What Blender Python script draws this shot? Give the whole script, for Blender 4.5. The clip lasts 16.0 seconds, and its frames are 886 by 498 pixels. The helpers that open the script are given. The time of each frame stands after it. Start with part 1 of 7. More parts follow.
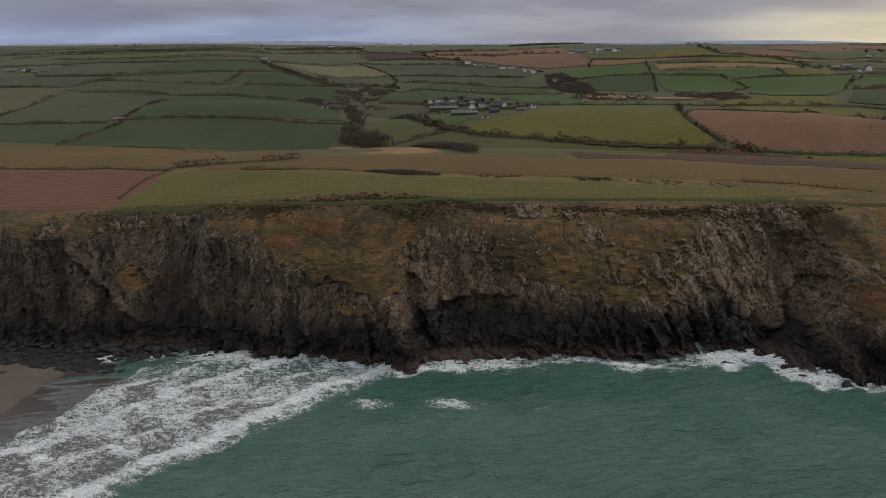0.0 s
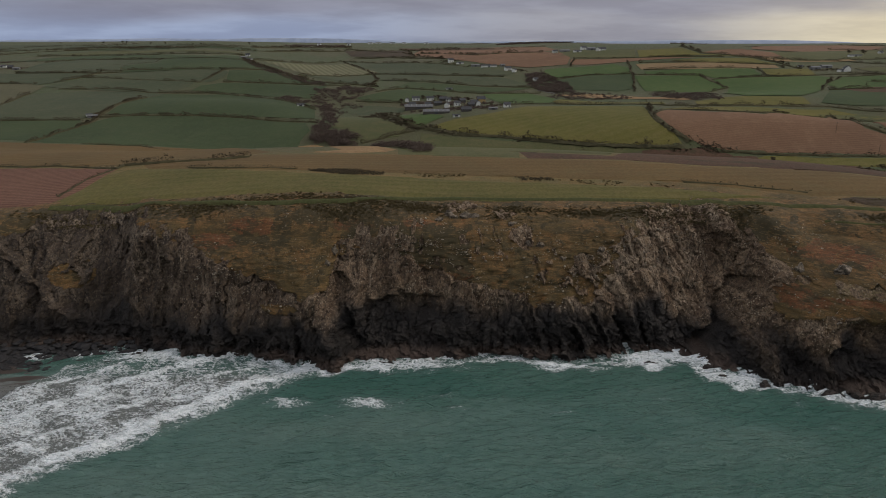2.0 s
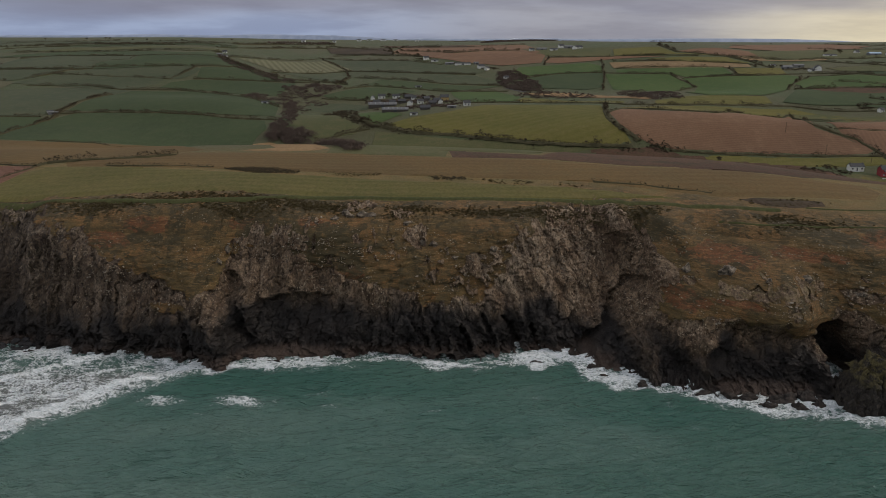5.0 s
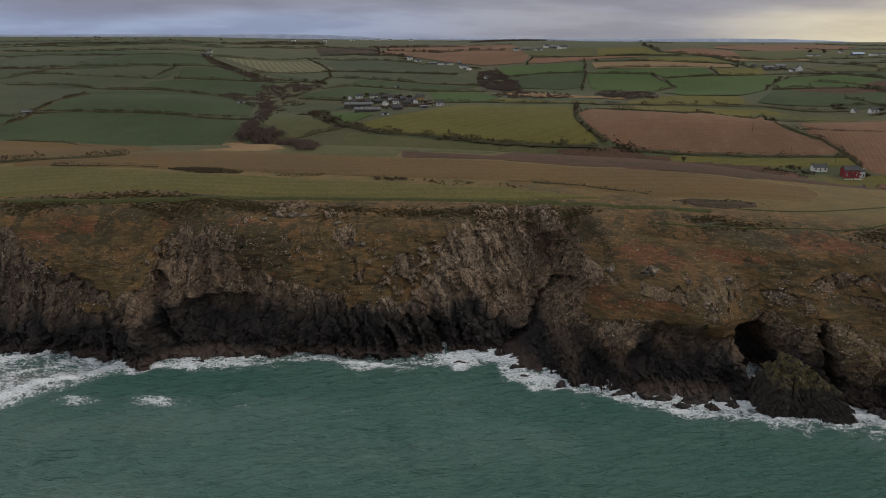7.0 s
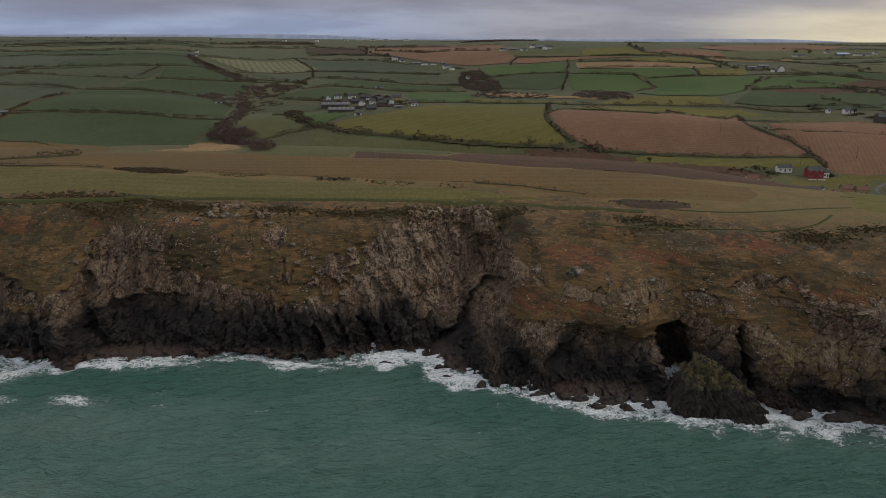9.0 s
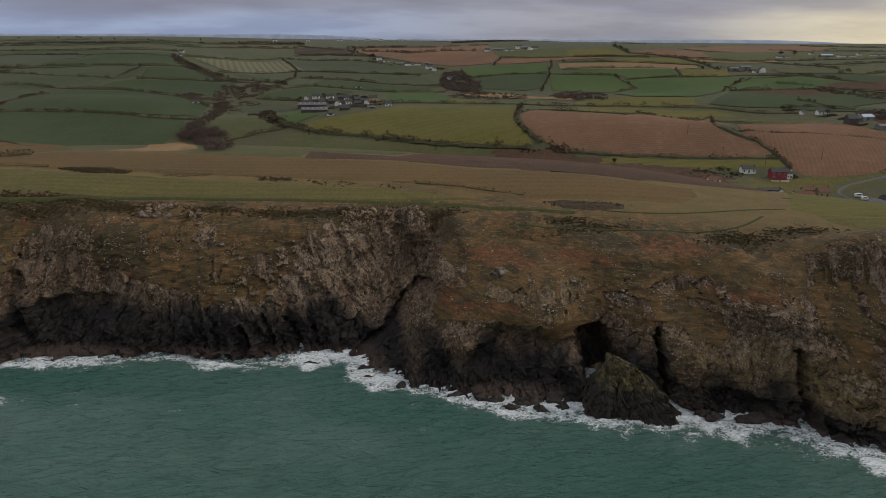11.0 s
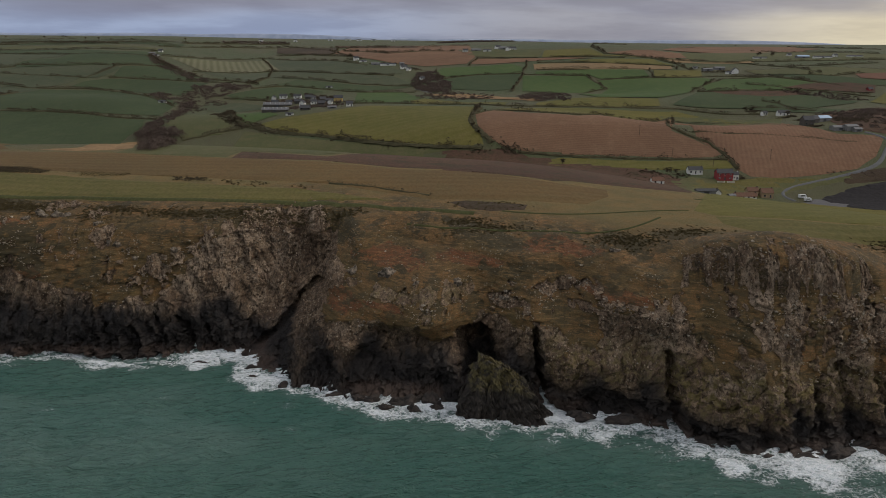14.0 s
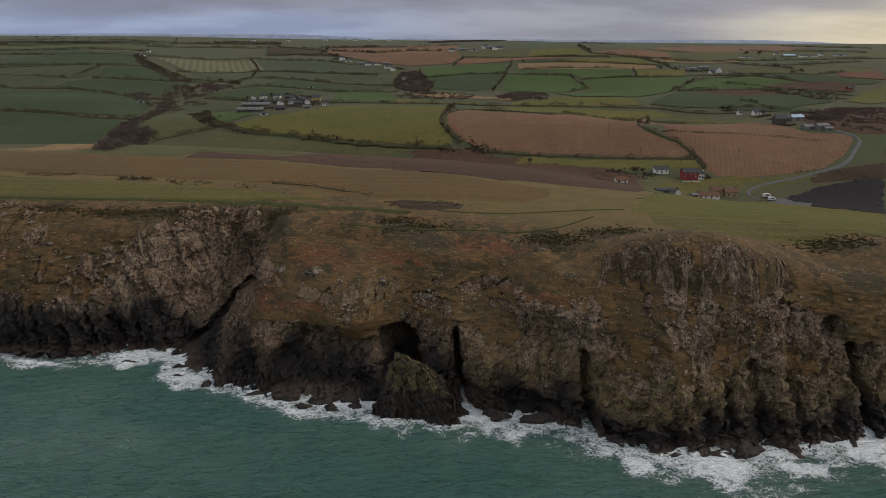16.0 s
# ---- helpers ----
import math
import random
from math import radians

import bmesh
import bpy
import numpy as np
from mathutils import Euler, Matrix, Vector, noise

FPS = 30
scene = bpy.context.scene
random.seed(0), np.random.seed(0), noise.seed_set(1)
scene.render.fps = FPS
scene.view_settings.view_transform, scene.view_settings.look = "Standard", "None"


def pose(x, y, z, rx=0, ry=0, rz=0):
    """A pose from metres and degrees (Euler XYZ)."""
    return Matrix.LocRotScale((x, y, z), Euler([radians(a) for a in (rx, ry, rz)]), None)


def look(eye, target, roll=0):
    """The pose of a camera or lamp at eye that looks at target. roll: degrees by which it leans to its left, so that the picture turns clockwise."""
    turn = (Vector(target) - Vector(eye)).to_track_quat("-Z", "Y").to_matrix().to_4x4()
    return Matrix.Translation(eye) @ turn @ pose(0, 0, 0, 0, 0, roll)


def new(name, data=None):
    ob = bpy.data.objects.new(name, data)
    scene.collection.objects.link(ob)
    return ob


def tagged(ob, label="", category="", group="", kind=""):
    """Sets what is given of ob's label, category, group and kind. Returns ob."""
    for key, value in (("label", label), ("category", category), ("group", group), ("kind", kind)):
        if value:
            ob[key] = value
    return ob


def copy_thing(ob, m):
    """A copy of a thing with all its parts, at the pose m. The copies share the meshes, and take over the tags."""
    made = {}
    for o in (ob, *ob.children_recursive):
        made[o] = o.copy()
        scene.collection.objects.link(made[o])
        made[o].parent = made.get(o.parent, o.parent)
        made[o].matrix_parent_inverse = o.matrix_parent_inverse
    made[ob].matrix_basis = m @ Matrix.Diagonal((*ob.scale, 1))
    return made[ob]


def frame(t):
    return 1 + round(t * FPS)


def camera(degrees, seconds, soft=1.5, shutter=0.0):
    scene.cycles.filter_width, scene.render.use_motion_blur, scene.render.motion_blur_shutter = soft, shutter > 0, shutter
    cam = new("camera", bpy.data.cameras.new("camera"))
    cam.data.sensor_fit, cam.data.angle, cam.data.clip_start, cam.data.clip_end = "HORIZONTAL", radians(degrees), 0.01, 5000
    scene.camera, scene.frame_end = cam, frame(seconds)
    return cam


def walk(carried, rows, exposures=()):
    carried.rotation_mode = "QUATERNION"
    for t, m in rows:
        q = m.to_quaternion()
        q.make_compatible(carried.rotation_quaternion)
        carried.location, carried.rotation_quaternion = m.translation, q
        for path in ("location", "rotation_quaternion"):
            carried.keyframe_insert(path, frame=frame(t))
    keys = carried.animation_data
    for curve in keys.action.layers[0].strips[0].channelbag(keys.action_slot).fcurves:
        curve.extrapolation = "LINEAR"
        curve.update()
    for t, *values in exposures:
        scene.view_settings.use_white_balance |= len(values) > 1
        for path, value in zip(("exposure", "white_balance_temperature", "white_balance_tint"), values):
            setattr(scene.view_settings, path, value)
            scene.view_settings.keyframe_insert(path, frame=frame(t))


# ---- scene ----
cam = camera(65.2, 16.0, soft=0.5)
METRES, EYE, TILT, LEAN, TURN = 212.0, 109.5, -16.7, 0.4, 0.0
ROWS = [
    (0.0, 0.0, 0.0, 0.0, 0.0, 0.0, -0.0),
    (0.5, 0.0294, -0.0012, 0.0005, -0.06, -0.04, -0.08),
    (1.0, 0.0592, -0.0023, 0.0009, -0.1, -0.06, -0.13),
    (1.5, 0.0895, -0.0033, 0.0018, -0.14, -0.1, -0.2),
    (2.0, 0.1199, -0.0046, 0.0024, -0.18, -0.15, -0.23),
    (2.5, 0.1506, -0.0056, 0.0033, -0.21, -0.2, -0.31),
    (3.0, 0.1815, -0.0066, 0.0041, -0.24, -0.24, -0.34),
    (3.5, 0.2124, -0.0077, 0.0046, -0.26, -0.28, -0.35),
    (4.0, 0.2434, -0.0087, 0.0054, -0.26, -0.33, -0.38),
    (6.5, 0.4022, -0.0113, 0.0087, -0.23, -0.39, -0.51),
    (7.0, 0.4338, -0.0122, 0.0093, -0.22, -0.4, -0.52),
    (7.5, 0.4652, -0.0128, 0.0098, -0.2, -0.4, -0.54),
    (8.0, 0.4966, -0.0132, 0.0103, -0.18, -0.4, -0.55),
    (8.5, 0.5283, -0.0136, 0.0108, -0.16, -0.4, -0.56),
    (9.0, 0.5601, -0.0142, 0.0112, -0.12, -0.4, -0.57),
    (11.5, 0.7184, -0.016, 0.0136, -0.06, -0.37, -0.74),
    (12.0, 0.7499, -0.0163, 0.0141, -0.05, -0.36, -0.77),
    (12.5, 0.7817, -0.0165, 0.0145, -0.05, -0.35, -0.8),
    (13.0, 0.8132, -0.0167, 0.0151, -0.04, -0.36, -0.83),
    (13.5, 0.8447, -0.017, 0.0154, -0.04, -0.36, -0.86),
    (14.0, 0.8741, -0.0173, 0.0158, 0.01, -0.37, -0.86),
    (14.5, 0.9054, -0.0175, 0.0161, 0.06, -0.38, -0.85),
    (15.0, 0.9368, -0.0177, 0.0164, 0.1, -0.4, -0.85),
    (15.5, 0.9683, -0.0177, 0.0167, 0.16, -0.4, -0.86),
    (16.0, 0.9996, -0.0175, 0.0168, 0.21, -0.39, -0.82),
]
walk(cam, [(t, pose(0, 0, EYE, TILT, LEAN, TURN) @ pose(METRES * x, METRES * y, METRES * z, 90 + pitch, roll, yaw)) for t, x, y, z, yaw, pitch, roll in ROWS])

# ---- sky, sun and exposure ----
world = bpy.data.worlds.new("overcast_sky")
scene.world = world
world.use_nodes = True


def build_sky():
    nt = world.node_tree
    nt.nodes.clear()
    N, K = nt.nodes.new, nt.links.new
    out = N("ShaderNodeOutputWorld")
    bg = N("ShaderNodeBackground")
    bg.inputs["Strength"].default_value = 1.0
    sky = N("ShaderNodeTexSky")
    sky.sky_type, sky.sun_disc = "NISHITA", False
    sky.sun_elevation, sky.sun_rotation = radians(SUN_UP), radians(SUN_TURN)
    sky.altitude, sky.air_density, sky.dust_density = 100, 1.5, 4.0
    co = N("ShaderNodeTexCoord")
    sep = N("ShaderNodeSeparateXYZ")
    K(co.outputs["Generated"], sep.inputs[0])
    # cloud sheet: long flat streaks, torn near the bright gap on the right
    mp = N("ShaderNodeMapping")
    mp.inputs["Scale"].default_value = (2.2, 2.2, 17.0)
    K(co.outputs["Generated"], mp.inputs[0])
    n1 = N("ShaderNodeTexNoise")
    n1.inputs["Scale"].default_value, n1.inputs["Detail"].default_value, n1.inputs["Roughness"].default_value = 1.0, 6.0, 0.5
    K(mp.outputs[0], n1.inputs["Vector"])

    def math_node(op, a, b=None, clamp=False):
        m = N("ShaderNodeMath")
        m.operation, m.use_clamp = op, clamp
        for i, v in enumerate((a, b)):
            if v is None:
                continue
            if isinstance(v, (int, float)):
                m.inputs[i].default_value = v
            else:
                K(v, m.inputs[i])
        return m.outputs[0]

    def ramp(fac, stops):
        r = N("ShaderNodeValToRGB")
        r.color_ramp.interpolation = "EASE"
        while len(r.color_ramp.elements) < len(stops):
            r.color_ramp.elements.new(0.5)
        for e, (p, c) in zip(r.color_ramp.elements, stops):
            e.position, e.color = p, (*c, 1)
        K(fac, r.inputs[0])
        return r.outputs[0]

    def blend(fac, a, b):
        m = N("ShaderNodeMix")
        m.data_type = "RGBA"
        for s, v in ((0, fac), (6, a), (7, b)):
            if isinstance(v, (int, float)):
                m.inputs[s].default_value = v
            elif isinstance(v, tuple):
                m.inputs[s].default_value = (*v, 1)
            else:
                K(v, m.inputs[s])
        return m.outputs[2]

    wob = math_node("MULTIPLY", math_node("SUBTRACT", n1.outputs[0], 0.5), 0.085)
    up = math_node("ADD", sep.outputs[2], wob)
    # grey-blue cloud by height: pale above the horizon, a dark belt, paler overhead
    cloud = ramp(math_node("MULTIPLY", up, 5.0), [(0.0, SKY_LOW), (0.06, SKY_LOW), (0.24, SKY_BELT), (0.45, SKY_MID), (1.0, SKY_TOP)])
    # westward the low sky turns from blue to dun, and breaks open towards the sun
    side = math_node("ADD", sep.outputs[0], math_node("MULTIPLY", wob, 2.0))
    dun = ramp(math_node("ADD", math_node("MULTIPLY", side, 0.8), 0.5), [(0.0, (0, 0, 0)), (0.30, (0, 0, 0)), (0.62, (1, 1, 1)), (1.0, (1, 1, 1))])
    low = ramp(math_node("MULTIPLY", up, 10.0), [(0.0, (1, 1, 1)), (0.2, (0.9, 0.9, 0.9)), (0.55, (0.10, 0.10, 0.10)), (1.0, (0, 0, 0))])
    glow = ramp(side, [(0.0, (0, 0, 0)), (0.26, (0.0, 0.0, 0.0)), (0.55, (0.95, 0.95, 0.95)), (1.0, (0.8, 0.8, 0.8))])

    def times(a, b):
        m = N("ShaderNodeMix")
        m.data_type, m.blend_type = "RGBA", "MULTIPLY"
        m.inputs[0].default_value = 1.0
        K(a, m.inputs[6])
        K(b, m.inputs[7])
        bw = N("ShaderNodeRGBToBW")
        K(m.outputs[2], bw.inputs[0])
        return bw.outputs[0]

    col = blend(times(dun, low), cloud, SKY_DUN)
    col = blend(times(glow, low), col, SKY_GAP)
    # soft rolls in the cloud's underside
    roll = N("ShaderNodeMapping")
    roll.inputs["Scale"].default_value = (5.0, 5.0, 34.0)
    K(co.outputs["Generated"], roll.inputs[0])
    n2 = N("ShaderNodeTexNoise")
    n2.inputs["Scale"].default_value, n2.inputs["Detail"].default_value, n2.inputs["Roughness"].default_value = 1.0, 5.0, 0.55
    K(roll.outputs[0], n2.inputs["Vector"])
    shade = ramp(n2.outputs[0], [(0.0, (0.80, 0.80, 0.82)), (0.36, (0.84, 0.84, 0.86)), (0.64, (1.10, 1.10, 1.08)), (1.0, (1.14, 1.14, 1.12))])
    dim = N("ShaderNodeMix")
    dim.data_type, dim.blend_type = "RGBA", "MULTIPLY"
    dim.inputs[0].default_value = 1.0
    K(col, dim.inputs[6])
    K(shade, dim.inputs[7])
    col = dim.outputs[2]
    add = N("ShaderNodeMix")
    add.data_type, add.blend_type = "RGBA", "ADD"
    add.inputs[0].default_value = 0.03
    K(col, add.inputs[6])
    K(sky.outputs[0], add.inputs[7])
    K(add.outputs[2], bg.inputs["Color"])
    K(bg.outputs[0], out.inputs[0])


SUN_UP, SUN_TURN = 38.0, 80.0
SKY_LOW, SKY_BELT, SKY_MID, SKY_TOP = (0.29, 0.35, 0.51), (0.205, 0.220, 0.312), (0.40, 0.41, 0.46), (0.56, 0.57, 0.60)
SKY_DUN, SKY_GAP = (0.295, 0.300, 0.355), (0.72, 0.64, 0.46)
build_sky()
sun = new("sun", bpy.data.lights.new("sun", "SUN"))
sun.data.energy, sun.data.angle, sun.data.color = 0.95, radians(14), (1.0, 0.93, 0.82)
sun_from = Vector((math.sin(radians(SUN_TURN)) * math.cos(radians(SUN_UP)), math.cos(radians(SUN_TURN)) * math.cos(radians(SUN_UP)), math.sin(radians(SUN_UP))))
sun.matrix_world = look(sun_from * 500, (0, 0, 0))
scene.view_settings.exposure = -0.03

# ---- materials ----
def mat_tools(name):
    m = bpy.data.materials.new(name)
    m.use_nodes = True
    nt = m.node_tree
    b = nt.nodes["Principled BSDF"]
    return m, nt, b


def link_in(nt, sock, v):
    if isinstance(v, (int, float)):
        sock.default_value = v
    elif isinstance(v, tuple):
        sock.default_value = (*v, 1) if len(v) == 3 and sock.type == "RGBA" else v
    else:
        nt.links.new(v, sock)


def mth(nt, op, a, b=0.5, clamp=False):
    m = nt.nodes.new("ShaderNodeMath")
    m.operation, m.use_clamp = op, clamp
    link_in(nt, m.inputs[0], a)
    link_in(nt, m.inputs[1], b)
    return m.outputs[0]


def mixc(nt, fac, a, b, kind="MIX"):
    m = nt.nodes.new("ShaderNodeMix")
    m.data_type, m.blend_type = "RGBA", kind
    link_in(nt, m.inputs[0], fac)
    link_in(nt, m.inputs[6], a)
    link_in(nt, m.inputs[7], b)
    return m.outputs[2]


def coords(nt, scale=(1, 1, 1), turn=(0, 0, 0), kind="Object"):
    c = nt.nodes.new("ShaderNodeTexCoord")
    mp = nt.nodes.new("ShaderNodeMapping")
    mp.inputs["Scale"].default_value = scale
    mp.inputs["Rotation"].default_value = [radians(a) for a in turn]
    nt.links.new(c.outputs[kind], mp.inputs[0])
    return mp.outputs[0]


def noisy(nt, scale, detail=4.0, rough=0.55, vec=None, twist=0.0):
    n = nt.nodes.new("ShaderNodeTexNoise")
    n.inputs["Scale"].default_value, n.inputs["Detail"].default_value = scale, detail
    n.inputs["Roughness"].default_value, n.inputs["Distortion"].default_value = rough, twist
    nt.links.new(vec if vec is not None else coords(nt), n.inputs["Vector"])
    return n.outputs[0]


def span(nt, v, lo, hi, a=0.0, b=1.0):
    m = nt.nodes.new("ShaderNodeMapRange")
    m.interpolation_type = "SMOOTHSTEP"
    for i, k in enumerate((v, lo, hi, a, b)):
        link_in(nt, m.inputs[i], k)
    return m.outputs[0]


def bump(nt, b, height, strength, dist):
    n = nt.nodes.new("ShaderNodeBump")
    n.inputs["Strength"].default_value, n.inputs["Distance"].default_value = strength, dist
    nt.links.new(height, n.inputs["Height"])
    nt.links.new(n.outputs[0], b.inputs["Normal"])


def attr(nt, name):
    a = nt.nodes.new("ShaderNodeAttribute")
    a.attribute_name = name
    return a


MATS = {}


def turf(name, low, high, dry, dry_amount, rows=0.0, rows_turn=0.0, row_gap=3.0, tufts=0.4, wander=2.2):
    """Field cover: two greens or browns in broad patches, mottling, dry tufts and, where it was worked, rows."""
    m, nt, b = mat_tools(name)
    big = noisy(nt, 0.012, 3.0, 0.5)
    mid = noisy(nt, 0.09, 5.0, 0.6)
    fine = noisy(nt, 0.8, 6.0, 0.72, coords(nt, (1.0, 0.5, 1.0)))
    c = mixc(nt, span(nt, big, 0.35, 0.65), low, high)
    c = mixc(nt, mth(nt, "MULTIPLY", span(nt, mid, 0.45, 0.72), dry_amount), c, dry)
    if rows:
        wv = nt.nodes.new("ShaderNodeTexWave")
        wv.inputs["Scale"].default_value, wv.inputs["Distortion"].default_value = 1.0, wander
        wv.inputs["Detail"].default_value, wv.inputs["Detail Scale"].default_value = 2.0, 0.15
        nt.links.new(coords(nt, (0.31 / row_gap,) * 3, (0, 0, rows_turn)), wv.inputs["Vector"])
        c = mixc(nt, mth(nt, "MULTIPLY", wv.outputs[1], rows), c, tuple(v * 1.35 + 0.01 for v in dry))
    tuft = noisy(nt, 0.28, 5.0, 0.7, coords(nt, (1.0, 0.45, 1.0), (0, 0, rows_turn)))
    c = mixc(nt, span(nt, tuft, 0.45, 0.72, 0.0, tufts), c, tuple(v * 1.15 for v in dry))
    c = mixc(nt, span(nt, fine, 0.40, 0.62, 0.0, tufts + 0.1), c, tuple(v * 0.5 for v in low))
    nt.links.new(c, b.inputs["Base Color"])
    b.inputs["Roughness"].default_value = 0.95
    b.inputs["Specular IOR Level"].default_value = 0.1
    bump(nt, b, fine, 0.5, 0.25)
    MATS[name] = m


# pasture greens lean to blue, painting distance haze into their colour
turf("pasture", (0.042, 0.057, 0.027), (0.052, 0.068, 0.031), (0.072, 0.076, 0.040), 0.4, tufts=0.22)
turf("pasture_dull", (0.055, 0.065, 0.037), (0.067, 0.074, 0.042), (0.092, 0.088, 0.054), 0.5, tufts=0.22)
turf("lush", (0.048, 0.076, 0.025), (0.062, 0.090, 0.030), (0.086, 0.096, 0.040), 0.4, tufts=0.22)
turf("meadow", (0.087, 0.083, 0.023), (0.112, 0.098, 0.027), (0.136, 0.108, 0.042), 0.5, 0.12, 70, 9.0, 0.2)
turf("coastmeadow", (0.080, 0.074, 0.024), (0.102, 0.089, 0.028), (0.128, 0.098, 0.040), 0.55, 0.16, 86, 7.0, 0.28, 1.2)
turf("grass_olive", (0.070, 0.075, 0.033), (0.088, 0.086, 0.038), (0.118, 0.098, 0.052), 0.5, tufts=0.22)
turf("grass_pale", (0.082, 0.080, 0.046), (0.098, 0.090, 0.050), (0.128, 0.105, 0.064), 0.5)
turf("striped", (0.085, 0.085, 0.044), (0.100, 0.098, 0.050), (0.150, 0.132, 0.080), 0.2, 0.42, -18, 10.0, 0.15, 0.5)
turf("plough", (0.118, 0.066, 0.040), (0.150, 0.084, 0.050), (0.195, 0.122, 0.074), 0.45, 0.13, 84, 2.6, 0.12, 2.6)
turf("plough_cross", (0.116, 0.064, 0.039), (0.146, 0.080, 0.048), (0.195, 0.122, 0.074), 0.45, 0.13, 15, 3.4, 0.14, 3.5)
turf("ploughdark", (0.090, 0.042, 0.029), (0.112, 0.054, 0.035), (0.150, 0.080, 0.053), 0.4, 0.45, 86, 3.4, 0.2, 1.0)
turf("stubble", (0.165, 0.110, 0.058), (0.200, 0.132, 0.068), (0.235, 0.165, 0.090), 0.6, 0.2, 85, 3.0)
turf("scrub", (0.074, 0.043, 0.030), (0.098, 0.055, 0.036), (0.046, 0.042, 0.022), 0.75)
turf("heath", (0.052, 0.037, 0.025), (0.070, 0.048, 0.032), (0.046, 0.040, 0.021), 0.6)
turf("reed", (0.215, 0.135, 0.068), (0.260, 0.165, 0.082), (0.140, 0.085, 0.044), 0.6)
turf("coastgrass", (0.098, 0.062, 0.027), (0.128, 0.078, 0.031), (0.110, 0.082, 0.036), 0.6, 0.22, 88, 8.0, 0.25, 1.6)


def plain(name, color, rough=0.8, mottle=0.3, scale=3.0, spec=0.3, metal=0.0, relief=0.0):
    m, nt, b = mat_tools(name)
    n = noisy(nt, scale, 5.0, 0.6)
    c = mixc(nt, span(nt, n, 0.3, 0.7, 0.0, mottle), color, tuple(v * 0.5 for v in color))
    nt.links.new(c, b.inputs["Base Color"])
    b.inputs["Roughness"].default_value, b.inputs["Specular IOR Level"].default_value, b.inputs["Metallic"].default_value = rough, spec, metal
    if relief:
        bump(nt, b, n, 0.6, relief)
    MATS[name] = m


def build_ground_material():
    """The one sheet of land: rock, turf, bracken, heath and the dark tidal zone with its painted shade, told apart by
    the sheet's own masks.
    """
    m, nt, b = mat_tools("land")
    a = attr(nt, "cover")
    sp = nt.nodes.new("ShaderNodeSeparateColor")
    nt.links.new(a.outputs["Color"], sp.inputs[0])
    rock, bracken, tide_shade, heath = sp.outputs[0], sp.outputs[1], sp.outputs[2], a.outputs["Alpha"]
    tear = noisy(nt, 0.9, 7.0, 0.72)
    tear2 = noisy(nt, 0.5, 6.0, 0.7, coords(nt, (0.7, 0.7, 1.6)))
    rock = span(nt, mth(nt, "ADD", rock, mth(nt, "MULTIPLY", mth(nt, "SUBTRACT", tear, 0.5), 1.3)), 0.40, 0.60)
    heath = span(nt, mth(nt, "ADD", heath, mth(nt, "MULTIPLY", mth(nt, "SUBTRACT", tear2, 0.5), 1.6)), 0.36, 0.62)
    bracken = span(nt, mth(nt, "ADD", bracken, mth(nt, "MULTIPLY", mth(nt, "SUBTRACT", tear, 0.5), 1.2)), 0.30, 0.70)
    # rock: slate grey and brown beds, cleft darkness painted where the noise dips, pale lichen specks
    skew = coords(nt, (0.46, 0.34, 0.22), (0, 22, 0))
    beds = noisy(nt, 1.0, 8.0, 0.70, skew, 0.8)
    fine_beds = noisy(nt, 3.2, 7.0, 0.72, skew, 0.5)
    grain = noisy(nt, 2.2, 7.0, 0.74)
    blot = noisy(nt, 0.16, 5.0, 0.6)
    c = mixc(nt, span(nt, beds, 0.34, 0.68), (0.080, 0.055, 0.036), (0.295, 0.200, 0.125))
    c = mixc(nt, span(nt, blot, 0.42, 0.68, 0.0, 0.65), c, (0.112, 0.066, 0.040))
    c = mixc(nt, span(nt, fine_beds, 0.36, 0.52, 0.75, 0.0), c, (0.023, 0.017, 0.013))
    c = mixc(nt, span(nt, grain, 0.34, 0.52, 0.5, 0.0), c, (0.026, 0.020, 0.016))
    west = nt.nodes.new("ShaderNodeSeparateXYZ")
    nt.links.new(coords(nt), west.inputs[0])
    # rock darkened westwards, shade of that face painted into the colour
    c = mixc(nt, span(nt, west.outputs[0], -140.0, 40.0, 0.68, 0.0), c, (0.030, 0.027, 0.025))
    spots = nt.nodes.new("ShaderNodeTexVoronoi")
    spots.inputs["Scale"].default_value = 1.15
    nt.links.new(coords(nt, (1.0, 0.8, 0.8)), spots.inputs["Vector"])
    sc = nt.nodes.new("ShaderNodeSeparateColor")
    nt.links.new(spots.outputs["Color"], sc.inputs[0])
    speck = mth(nt, "MULTIPLY", span(nt, spots.outputs["Distance"], 0.26, 0.36, 1.0, 0.0), span(nt, sc.outputs[0], 0.58, 0.68))
    wide = span(nt, noisy(nt, 0.07, 4.0, 0.6), 0.38, 0.62)
    lich = mth(nt, "MULTIPLY", span(nt, noisy(nt, 0.9, 7.0, 0.75), 0.54, 0.66), wide)
    lich = mth(nt, "MAXIMUM", lich, mth(nt, "MULTIPLY", speck, mth(nt, "ADD", mth(nt, "MULTIPLY", wide, 0.75), 0.25)))
    east = nt.nodes.new("ShaderNodeSeparateXYZ")
    nt.links.new(coords(nt), east.inputs[0])
    lich = mth(nt, "MULTIPLY", lich, span(nt, east.outputs[0], -110.0, 30.0, 0.35, 1.0))
    c = mixc(nt, mth(nt, "MULTIPLY", lich, 0.82), c, (0.40, 0.315, 0.225))
    pale = mth(nt, "MULTIPLY", attr(nt, "pale").outputs["Fac"], span(nt, fine_beds, 0.40, 0.58))
    c = mixc(nt, mth(nt, "MULTIPLY", pale, 0.66), c, (0.37, 0.285, 0.205))
